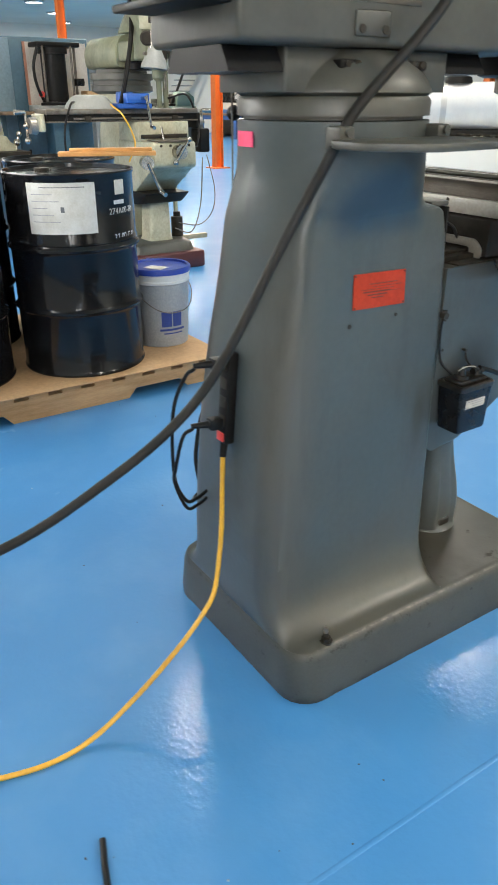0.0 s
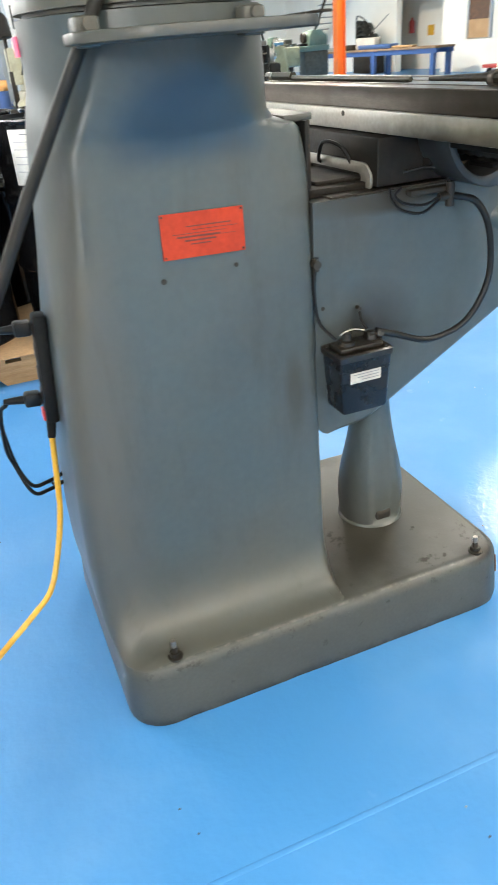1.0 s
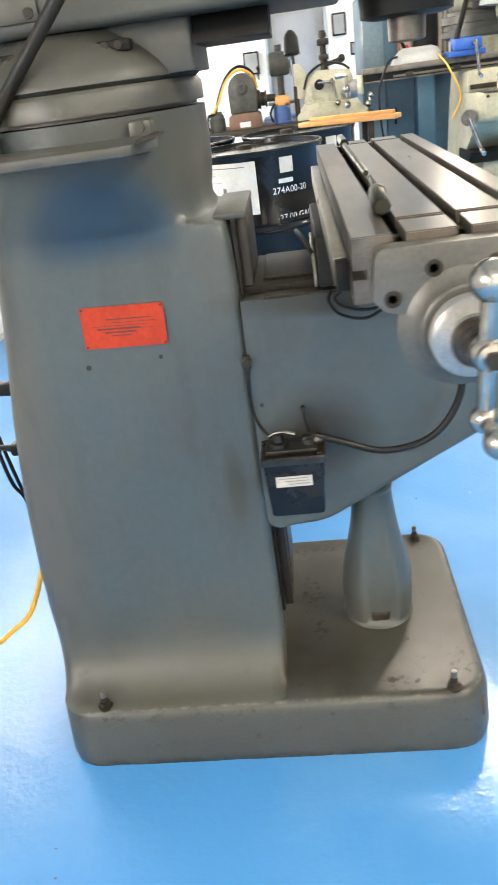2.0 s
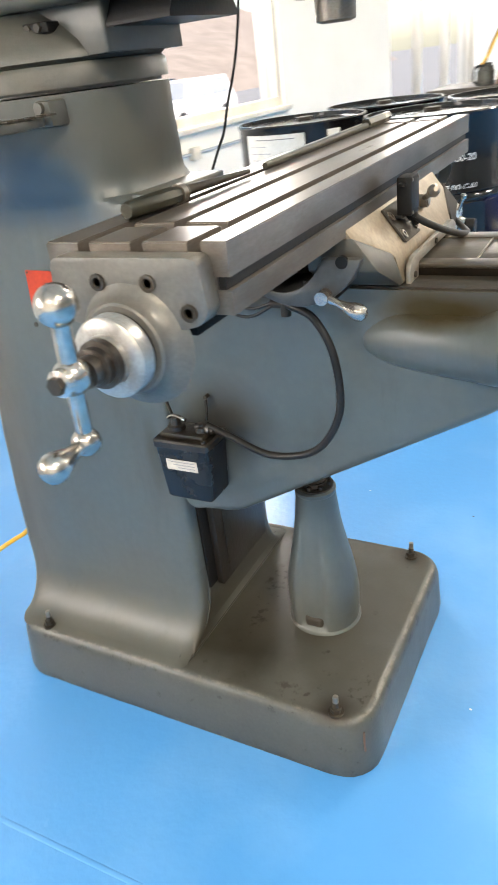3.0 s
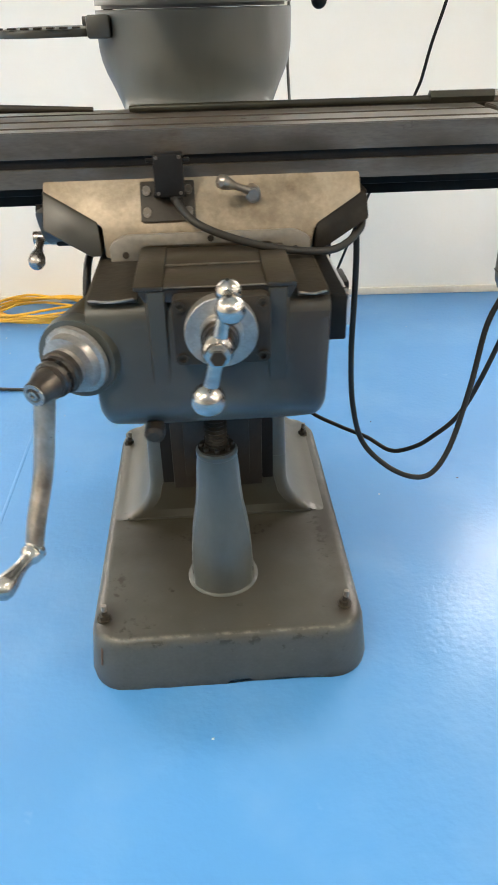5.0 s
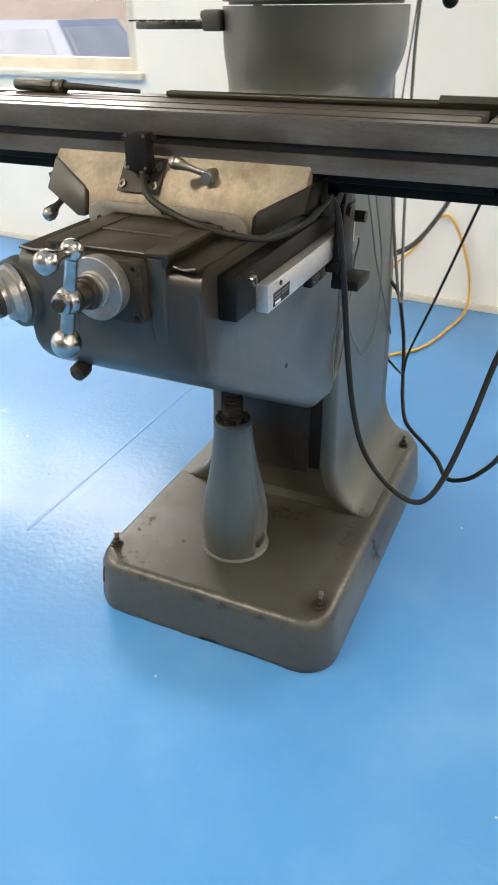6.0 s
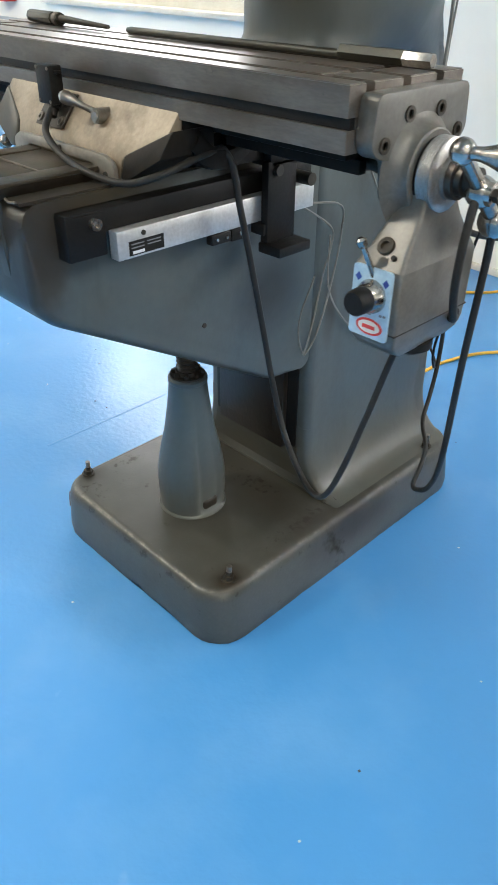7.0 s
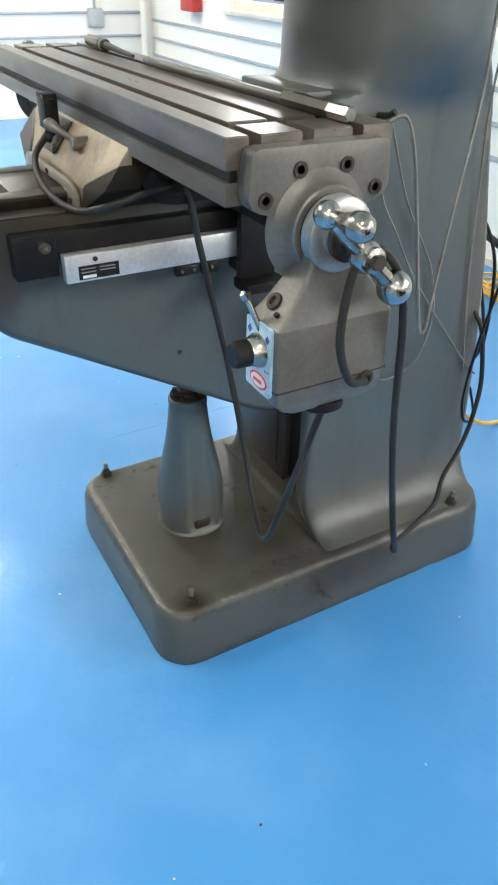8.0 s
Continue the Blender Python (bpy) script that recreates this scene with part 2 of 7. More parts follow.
add_stain(STEEL, (0.062, 0.034, 0.020), 16, (0.60, 0.72), 0.45)
add_stain(STEEL, (0.030, 0.024, 0.018), 45, (0.64, 0.72), 0.5)
TOPSTEEL = material("table_top_steel", (0.175, 0.154, 0.132), (0.125, 0.105, 0.088), 7, 0.30, 0.6, 0.0001, 300, (0.4, 0.8), (0.4, 1.5, 1))
PORTIRON = material("dull_grey_casting", (0.078, 0.080, 0.078), (0.045, 0.044, 0.040), 9, 0.42, 0.1, 0.0004, 90)
# The port's unlit rear end, its shade painted as a dark patch.
add_patch(PORTIRON, (-0.20, 0.09, 1.0), (0.10, 0.07, 0.09), (0.020, 0.020, 0.019), 0.8, False, 0.6)
# Oil-smeared iron, its colour darkened further for the shade under the table.
SHADEDIRT = material("oil_smeared_shaded_iron", (0.013, 0.011, 0.0085), (0.036, 0.030, 0.023), 9, 0.55, 0.0, 0.0006, 90, (0.45, 0.75))
add_stain(SHADEDIRT, (0.010, 0.008, 0.006), 16, (0.50, 0.64), 0.8, (1, 1, 0.3))
DARK = material("dark_oiled_iron", (0.020, 0.017, 0.013), (0.040, 0.033, 0.024), 14, 0.5, 0.0, 0.0006, 90)
# Near-black that puts the shade under the table into the colour.
SHADEBLACK = material("black_under_table_shade", (0.006, 0.0052, 0.0045), (0.014, 0.011, 0.0085), 12, 0.7, 0.0, 0.0008, 90)
for dull in (SHADEDIRT, SHADEBLACK):
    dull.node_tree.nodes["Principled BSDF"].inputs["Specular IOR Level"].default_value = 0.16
DARK.node_tree.nodes["Principled BSDF"].inputs["Specular IOR Level"].default_value = 0.32
WAYIRON = material("oiled_way_iron", (0.017, 0.0135, 0.010), (0.036, 0.027, 0.019), 9, 0.40, 0.15, 0.0005, 90, (0.42, 0.72), (1.4, 1, 0.6))
add_stain(WAYIRON, (0.048, 0.028, 0.016), 16, (0.60, 0.74), 0.6)
LEVERSTEEL = material("polished_lever_steel", (0.46, 0.43, 0.39), (0.26, 0.23, 0.20), 22, 0.26, 0.9, 0, 200)
WIPER = material("way_wiper_steel", (0.27, 0.25, 0.215), (0.20, 0.18, 0.15), 6, 0.40, 0.3, 0.0002, 120)
HUBIRON = material("dark_worn_steel", (0.105, 0.090, 0.075), (0.045, 0.037, 0.030), 30, 0.34, 0.7, 0.0003, 150)
GRIME = material("oily_grime", (0.010, 0.008, 0.006), (0.030, 0.024, 0.017), 22, 0.30, 0, 0.0016, 70, (0.45, 0.7))
RAIL = material("bright_rail_steel", (0.42, 0.40, 0.35), (0.32, 0.30, 0.25), 5, 0.4, 0.2, 0.0002, 120)
add_patch(RAIL, (-0.40, 0.19, 1.066), (0.19, 0.03, 0.035), (0.135, 0.118, 0.078), 0.9, False, 1.2)
add_patch(RAIL, (-0.33, 0.19, 1.052), (0.22, 0.03, 0.022), (0.050, 0.043, 0.028), 0.8, False, 1.4)
add_patch(STEEL, (-0.10, 0.172, 1.126), (0.60, 0.02, 0.016), (0.036, 0.029, 0.021), 0.6, False, 0.8)
add_patch(STEEL, (-0.38, 0.172, 1.100), (0.20, 0.02, 0.035), (0.044, 0.036, 0.026), 0.8, False, 1.2)
TAN = material("scraped_cast_iron", (0.265, 0.215, 0.150), (0.155, 0.115, 0.072), 6, 0.42, 0.25, 0.0003, 140, (0.5, 0.78))
add_stain(TAN, (0.085, 0.062, 0.040), 7, (0.52, 0.72), 0.7, (1, 1, 0.5))
add_stain(TAN, (0.050, 0.036, 0.022), 26, (0.62, 0.72), 0.6)
add_stain(TAN, (0.085, 0.055, 0.026), 9, (0.50, 0.72), 0.85)
add_stain(STEEL, (0.085, 0.060, 0.042), 10, (0.55, 0.75), 0.6, (0.4, 1, 1))
for sx_, rad_, dark_ in ((-0.10, 0.07, 0.055), (0.06, 0.10, 0.048), (0.17, 0.05, 0.04), (0.33, 0.08, 0.06), (-0.33, 0.06, 0.06)):
    add_patch(STEEL, (sx_, -0.06, 1.088), (rad_, 0.02, 0.026), (dark_ * 1.25, dark_, dark_ * 0.72), 0.7, False, 1.2)
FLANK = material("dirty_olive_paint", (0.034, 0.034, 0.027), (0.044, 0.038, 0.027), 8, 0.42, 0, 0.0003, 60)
COVER = material("way_cover_steel", (0.036, 0.030, 0.021), (0.056, 0.046, 0.032), 8, 0.32, 0.2, 0.0003, 100)
CHROME = material("chrome", (0.56, 0.53, 0.49), (0.33, 0.30, 0.265), 30, 0.22, 1.0, 0, 200, rough_var=0.05)
DIAL = material("satin_dial", (0.40, 0.385, 0.36), (0.27, 0.255, 0.235), 30, 0.34, 0.7, 0, 300)
WORN = material("worn_iron_arm", (0.35, 0.315, 0.275), (0.15, 0.125, 0.10), 18, 0.30, 0.8, 0.0004, 120)
CASTALU = material("cast_aluminium", (0.136, 0.129, 0.114), (0.090, 0.084, 0.071), 8, 0.37, 0.3, 0.0002, 180)
SILVER = material("anodised_aluminium", (0.561, 0.561, 0.552), (0.493, 0.484, 0.468), 12, 0.36, 0.6, 0, 200)
CASTDARK = material("dark_grey_casting", (0.070, 0.072, 0.058), (0.035, 0.034, 0.028), 12, 0.45, 0.1, 0.0006, 60)
DARKOLIVE = material("dark_olive_steel", (0.036, 0.035, 0.022), (0.022, 0.021, 0.015), 12, 0.38, 0.4, 0.0002, 160)
TABLEIRON = material("stained_table_iron", (0.17, 0.15, 0.12), (0.085, 0.070, 0.052), 12, 0.42, 0.2, 0.0004, 90, (0.4, 0.65))
LATHEGREEN = material("lathe_green_paint", (0.09, 0.14, 0.11), (0.13, 0.17, 0.13), 4, 0.45, 0, 0.0003, 60)
BENCHTOP = material("worn_bench_wood", (0.26, 0.17, 0.10), (0.17, 0.105, 0.06), 6, 0.6, 0, 0.0005, 60)
BLUEGREY = material("blue_grey_panel_paint", (0.16, 0.24, 0.29), (0.12, 0.19, 0.24), 3, 0.45, 0, 0.0004, 50)
CREAM = material("cream_panel_paint", (0.50, 0.46, 0.40), (0.40, 0.36, 0.31), 5, 0.5, 0, 0.0003, 70)
PINKWOOD = material("reddish_edge", (0.42, 0.20, 0.13), (0.30, 0.14, 0.09), 8, 0.6)
BLACK = material("black_plastic", (0.007, 0.007, 0.007), (0.013, 0.012, 0.011), 10, 0.48, 0, 0.0003, 160)
BLACK.node_tree.nodes["Principled BSDF"].inputs["Specular IOR Level"].default_value = 0.32
BLUEBLACK = material("blue_black_plastic", (0.005, 0.007, 0.012), (0.013, 0.012, 0.010), 9, 0.27, 0, 0.0003, 120)
RUBBER = material("black_cable_rubber", (0.008, 0.008, 0.008), (0.015, 0.014, 0.013), 12, 0.36, 0, 0, 200)
GREYCABLE = material("grey_cable", (0.026, 0.024, 0.021), (0.018, 0.017, 0.015), 9, 0.5, 0, 0.0003, 300)
YELLOW = material("yellow_cord", (0.78, 0.43, 0.03), (0.62, 0.33, 0.03), 6, 0.42)
RED = material("red_plate", (0.43, 0.040, 0.012), (0.34, 0.031, 0.011), 14, 0.5)
RED.node_tree.nodes["Principled BSDF"].inputs["Specular IOR Level"].default_value = 0.25
REDINK = material("dark_red_print", (0.12, 0.020, 0.012), None, 20, 0.5)
PINK = material("pink_sticker", (0.95, 0.07, 0.20), (0.9, 0.06, 0.17), 9, 0.6)
PAPER = material("white_paper_label", (0.74, 0.73, 0.69), (0.62, 0.60, 0.54), 14, 0.55)
INK = material("grey_print", (0.20, 0.20, 0.21), None, 20, 0.6)
PALEINK = material("pale_grey_print", (0.45, 0.45, 0.46), None, 20, 0.6)
WHITEINK = material("white_print", (0.75, 0.75, 0.75), None, 20, 0.6)
FACEBLUE = material("pale_blue_faceplate", (0.38, 0.52, 0.63), (0.31, 0.44, 0.54), 20, 0.35)
SIGNRED = material("red_print", (0.62, 0.05, 0.04), None, 20, 0.4)
WHITEWALL = material("white_wall_paint", (0.88, 0.85, 0.78), (0.83, 0.80, 0.73), 1.3, 0.6, 0, 0.0004, 90, grain=0.015)
TRIM = material("cream_window_trim", (0.72, 0.68, 0.60), (0.62, 0.57, 0.48), 5, 0.45)
GREYTRIM = material("grey_metal_rail", (0.42, 0.45, 0.48), (0.36, 0.38, 0.40), 5, 0.4)
CEIL = material("ceiling_paint", (0.76, 0.71, 0.60), (0.70, 0.65, 0.55), 0.6, 0.8)
ORANGE = material("orange_safety_paint", (0.90, 0.19, 0.02), (0.78, 0.15, 0.02), 3, 0.45)
DRUMPAINT = material("black_drum_enamel", (0.006, 0.006, 0.007), (0.011, 0.011, 0.012), 5, 0.14, 0, 0.0006, 12)
WOOD = material("pallet_wood", (0.52, 0.33, 0.17), (0.38, 0.22, 0.10), 5, 0.7, 0, 0.0012, 60, stretch=(6, 0.6, 6))
CARD = material("cardboard_sheet", (0.50, 0.32, 0.17), (0.42, 0.26, 0.13), 3, 0.75, 0, 0.0005, 60)
PLANK = material("orange_pine", (0.62, 0.32, 0.11), (0.48, 0.23, 0.07), 5, 0.55, 0, 0.0008, 50, stretch=(6, 0.6, 6))
PAIL = material("white_pail_plastic", (0.72, 0.73, 0.72), (0.64, 0.65, 0.65), 7, 0.35)
PAILGREY = material("grey_pail_plastic", (0.34, 0.36, 0.38), (0.29, 0.31, 0.33), 7, 0.35)
WIREGREY = material("grey_wire", (0.20, 0.19, 0.165), (0.10, 0.095, 0.085), 9, 0.5)
LIDBLUE = material("blue_lid_plastic", (0.03, 0.07, 0.42), (0.025, 0.06, 0.36), 7, 0.3)
LOGOBLUE = material("blue_print", (0.03, 0.06, 0.28), None, 7, 0.4)
GREENPAINT = material("pale_green_machine_paint", (0.50, 0.48, 0.35), (0.36, 0.345, 0.24), 4, 0.42, 0, 0.0005, 60)
TEAL = material("teal_cabinet_paint", (0.055, 0.125, 0.175), (0.045, 0.105, 0.15), 3, 0.4, 0, 0.0004, 50)
OLIVE = material("olive_machine_paint", (0.25, 0.265, 0.17), (0.16, 0.17, 0.11), 4, 0.5)
add_stain(GREENPAINT, (0.10, 0.085, 0.05), 8, (0.54, 0.74), 0.6)
add_stain(OLIVE, (0.05, 0.045, 0.028), 9, (0.50, 0.72), 0.65)
VISEBLUE = material("blue_vise_paint", (0.02, 0.11, 0.45), (0.02, 0.09, 0.36), 9, 0.35)
BENCHBLUE = material("blue_bench_paint", (0.045, 0.10, 0.27), (0.04, 0.085, 0.22), 6, 0.4)
CARTRED = material("red_cart_paint", (0.50, 0.045, 0.03), (0.4, 0.035, 0.025), 6, 0.4)
IRONBROWN = material("rusty_brown_iron", (0.17, 0.085, 0.045), (0.10, 0.06, 0.04), 9, 0.55)
MAROON = material("maroon_chip_pan", (0.10, 0.025, 0.028), (0.07, 0.02, 0.02), 6, 0.45)
GREYBOX = material("grey_enamel_box", (0.30, 0.31, 0.30), (0.25, 0.26, 0.25), 6, 0.45)
BARK = material("bare_brown_bank", (0.24, 0.20, 0.17), (0.17, 0.14, 0.115), 0.6, 0.9)
ASPHALT = material("asphalt", (0.16, 0.16, 0.16), (0.20, 0.195, 0.19), 0.5, 0.85, 0, 0.003, 30)
LEAF = material("spring_leaves", (0.10, 0.20, 0.035), (0.16, 0.26, 0.05), 3, 0.6)
CARWHITE = material("white_car_paint", (0.78, 0.78, 0.77), (0.74, 0.74, 0.73), 2, 0.2, 0, 0, 40, coat=0.5)
CARSILVER = material("silver_car_paint", (0.42, 0.44, 0.48), (0.38, 0.40, 0.44), 2, 0.22, 0.4, 0, 40, coat=0.5)
CARBLUE = material("blue_grey_car_paint", (0.13, 0.22, 0.38), (0.11, 0.19, 0.33), 2, 0.22, 0.2, 0, 40, coat=0.5)
CARDARK = material("dark_car_paint", (0.03, 0.033, 0.038), (0.04, 0.043, 0.048), 2, 0.2, 0, 0, 40, coat=0.5)
CARRED = material("red_car_paint", (0.42, 0.03, 0.04), (0.38, 0.03, 0.035), 2, 0.2, 0, 0, 40, coat=0.5)
# Pale base colour stands in for bright sky reflected in the glass.
CARGLASS = material("car_glass", (0.34, 0.36, 0.39), (0.28, 0.30, 0.33), 2, 0.08)
TYRE = material("tyre_rubber", (0.02, 0.02, 0.021), None, 9, 0.7)
CHIP = material("swarf_specks", (0.03, 0.03, 0.03), (0.5, 0.5, 0.48), 1.7, 0.5, spread=(0.5, 0.52))
for m_, level in ((BLACK, 0.18), (DARK, 0.25), (RUBBER, 0.25), (BLUEBLACK, 0.3), (GREYCABLE, 0.25), (DRUMPAINT, 0.4)):
    m_.node_tree.nodes["Principled BSDF"].inputs["Specular IOR Level"].default_value = level
LAMPGLOW = glow("lamp_diffuser", (1.0, 0.97, 0.92), 4.5)

GLASS = bpy.data.materials.new("window_glass")
GLASS.use_nodes = True
gb = GLASS.node_tree.nodes["Principled BSDF"]
gb.inputs["Transmission Weight"].default_value, gb.inputs["Roughness"].default_value, gb.inputs["IOR"].default_value = 1.0, 0.0, 1.02

FLOOR = bpy.data.materials.new("blue_epoxy_floor")
FLOOR.use_nodes = True
n, l = FLOOR.node_tree.nodes, FLOOR.node_tree.links
fb = n["Principled BSDF"]
co = n.new("ShaderNodeTexCoord")
big, peel, scuff, mix, mixs, rg, sc = (n.new("ShaderNode" + k) for k in ("TexNoise", "TexNoise", "TexNoise", "Mix", "Mix", "MapRange", "MapRange"))
for node, s, d in ((big, 0.9, 4), (peel, 58.0, 3), (scuff, 7.0, 9)):
    node.inputs["Scale"].default_value, node.inputs["Detail"].default_value = s, d
    l.new(co.outputs["Object"], node.inputs["Vector"])
mix.data_type = mixs.data_type = "RGBA"
l.new(big.outputs["Fac"], mix.inputs[0])
mix.inputs[6].default_value, mix.inputs[7].default_value = (0.044, 0.219, 0.505, 1), (0.059, 0.249, 0.545, 1)
sc.inputs[1].default_value, sc.inputs[2].default_value, sc.inputs[4].default_value = 0.69, 0.80, 0.5
l.new(scuff.outputs["Fac"], sc.inputs[0]), l.new(sc.outputs[0], mixs.inputs[0])
l.new(mix.outputs[2], mixs.inputs[6])
mixs.inputs[7].default_value = (0.30, 0.48, 0.70, 1)
haze, hz, mixh = (n.new("ShaderNode" + k) for k in ("TexNoise", "MapRange", "Mix"))
haze.inputs["Scale"].default_value, haze.inputs["Detail"].default_value, haze.inputs["Roughness"].default_value = 2.6, 5, 0.55
l.new(co.outputs["Object"], haze.inputs["Vector"]), l.new(haze.outputs["Fac"], hz.inputs[0])
hz.inputs[1].default_value, hz.inputs[2].default_value, hz.inputs[4].default_value = 0.48, 0.78, 0.42
mixh.data_type = "RGBA"
l.new(hz.outputs[0], mixh.inputs[0]), l.new(mixs.outputs[2], mixh.inputs[6])
mixh.inputs[7].default_value = (0.148, 0.342, 0.60, 1)
l.new(mixh.outputs[2], fb.inputs["Base Color"])
rg.inputs[3].default_value, rg.inputs[4].default_value = 0.42, 0.60
fb.inputs["Coat Weight"].default_value, fb.inputs["Coat Roughness"].default_value = 0.42, 0.11
l.new(big.outputs["Fac"], rg.inputs[0]), l.new(rg.outputs[0], fb.inputs["Roughness"])
bp = n.new("ShaderNodeBump")
bp.inputs["Strength"].default_value, bp.inputs["Distance"].default_value = 0.55, 0.0018
l.new(bp.outputs[0], fb.inputs["Coat Normal"])
l.new(peel.outputs["Fac"], bp.inputs["Height"]), l.new(bp.outputs[0], fb.inputs["Normal"])


# ---- mesh helpers ----
def finish(bm, name, mat, angle=38):
    me = bpy.data.meshes.new(name)
    bmesh.ops.recalc_face_normals(bm, faces=bm.faces)
    bm.to_mesh(me)
    bm.free()
    me.materials.append(mat)
    me.shade_smooth()
    me.set_sharp_from_angle(angle=radians(angle))
    return me


def part(name, bm, mat, parent, label=""):
    """One bmesh as one mesh object under a thing or a part."""
    ob = new(name, finish(bm, name, mat))
    ob.parent = parent
    return tagged(ob, label)


def thing(name, label, category, group="", kind=""):
    return tagged(new(name), label, category, group, kind)


def solo(name, bm, mat, label, category, group="", kind=""):
    return tagged(new(name, finish(bm, name, mat)), label, category, group, kind)


def join(*bms):
    out = bmesh.new()
    for bm in bms:
        me = bpy.data.meshes.new("joined")
        bm.to_mesh(me)
        bm.free()
        out.from_mesh(me)
        bpy.data.meshes.remove(me)
    return out


def moved(bm, m):
    bmesh.ops.transform(bm, matrix=m, verts=bm.verts)
    return bm


def box(x0, x1, y0, y1, z0, z1, r=0.0, seg=2):
    bm = bmesh.new()
    m = Matrix.Translation(((x0 + x1) / 2, (y0 + y1) / 2, (z0 + z1) / 2)) @ Matrix.Diagonal((x1 - x0, y1 - y0, z1 - z0, 1))
    bmesh.ops.create_cube(bm, size=1, matrix=m)
    if r:
        bmesh.ops.bevel(bm, geom=bm.edges[:], offset=r, segments=seg, affect="EDGES", profile=0.5)
    return bm


def loft(rings, caps=True):
    bm = bmesh.new()
    rows = [[bm.verts.new(p) for p in ring] for ring in rings]
    k = len(rows[0])
    for a, b in zip(rows, rows[1:]):
        for i in range(k):
            bm.faces.new((a[i], a[(i + 1) % k], b[(i + 1) % k], b[i]))
    if caps:
        bm.faces.new(rows[0][::-1])
        bm.faces.new(rows[-1])
    return bm


def ring(z, cx, cy, a, b, power=2.0, k=64):
    """A superellipse at height z: power 2 is round, 8 nearly square."""
    pts = []
    for i in range(k):
        t = 2 * math.pi * (i + 0.5) / k
        c, s = math.cos(t), math.sin(t)
        pts.append(Vector((cx + a * math.copysign(abs(c) ** (2 / power), c), cy + b * math.copysign(abs(s) ** (2 / power), s), z)))
    return pts


def frame_to(p, d):
    """A pose at p with its z axis along d."""
    return Matrix.Translation(p) @ Vector(d).to_track_quat("Z", "Y").to_matrix().to_4x4()


def lathe(p, d, profile, k=32):
    """Turned shape: profile of (along, radius) from p in the direction d."""
    rings_ = [[Vector((r * math.cos(2 * math.pi * i / k), r * math.sin(2 * math.pi * i / k), a)) for i in range(k)] for a, r in profile]
    return moved(loft(rings_), frame_to(p, d))


def rod(p, q, r0, r1=None, k=16):
    p, q = Vector(p), Vector(q)
    return lathe(p, q - p, [(0, r0), ((q - p).length, r0 if r1 is None else r1)], k)


def ball(p, r, k=20):
    bm = bmesh.new()
    bmesh.ops.create_uvsphere(bm, u_segments=k, v_segments=k // 2 + 2, radius=r, matrix=Matrix.Translation(p))
    return bm


def smooth_path(pts, steps=8):
    pts = [Vector(p) for p in pts]
    ext = [pts[0] * 2 - pts[1], *pts, pts[-1] * 2 - pts[-2]]
    out = []
    for i in range(1, len(ext) - 2):
        a, b, c, d = ext[i - 1 : i + 3]
        for s in range(steps):
            t = s / steps
            out.append(0.5 * (2 * b + (c - a) * t + (2 * a - 5 * b + 4 * c - d) * t * t + (3 * b - a - 3 * c + d) * t**3))
    return out + [pts[-1]]


def tube(pts, r, k=10, steps=8):
    """A cable or bar swept smoothly along the points."""
    path = smooth_path(pts, steps)
    rings_, side = [], None
    for i, p in enumerate(path):
        d = (path[min(i + 1, len(path) - 1)] - path[max(i - 1, 0)]).normalized()
        side = d.orthogonal().normalized() if side is None else (side - d * side.dot(d)).normalized()
        up = d.cross(side)
        rings_.append([p + r * (math.cos(2 * math.pi * j / k) * side + math.sin(2 * math.pi * j / k) * up) for j in range(k)])
    return loft(rings_)


def prism(outline, axis, lo, hi, r=0.0, seg=2):
    """An outline of (a, b) pairs pushed along an axis: x takes (y, z), y takes (x, z), z takes (x, y)."""
    def put(a, b, c):
        return Vector({"x": (c, a, b), "y": (a, c, b), "z": (a, b, c)}[axis])
    bm = loft([[put(a, b, lo) for a, b in outline], [put(a, b, hi) for a, b in outline]])
    if r:
        bmesh.ops.recalc_face_normals(bm, faces=bm.faces)
        bmesh.ops.bevel(bm, geom=bm.edges[:], offset=r, segments=seg, affect="EDGES", profile=0.5, clamp_overlap=True)
    return bm


def rounded(outline, r, k=4):
    """An outline with its corners rounded."""
    out, m = [], len(outline)
    for i in range(m):
        p, a, b = (Vector(outline[j % m]) for j in (i, i - 1, i + 1))
        da, db = (a - p), (b - p)
        ra = min(r, da.length * 0.45, db.length * 0.45)
        s, e = p + da.normalized() * ra, p + db.normalized() * ra
        for j in range(k + 1):
            t = j / k
            out.append(tuple((1 - t) ** 2 * s + 2 * t * (1 - t) * p + t * t * e))
    return out


def lettering(name, text, size, mat, parent, m, label=""):
    cu = bpy.data.curves.new("lettering", "FONT")
    cu.body, cu.size, cu.extrude = text, size, 0.0006
    ob = bpy.data.objects.new("lettering", cu)
    scene.collection.objects.link(ob)
    bpy.context.view_layer.update()
    me = bpy.data.meshes.new_from_object(ob.evaluated_get(bpy.context.evaluated_depsgraph_get()))
    bpy.data.objects.remove(ob)
    me.transform(m)
    me.materials.clear()
    me.materials.append(mat)
    out = new(name, me)
    out.parent = parent
    return tagged(out, label)


# ---- structure ----
def in_wall(bm):
    return moved(bm, WALL)


floor = solo("floor", box(-6.5, 32.2, -16.2, 3.2, -0.6, 0), FLOOR, "glossy light blue epoxy shop floor with scuffs", "floor", kind="structure")
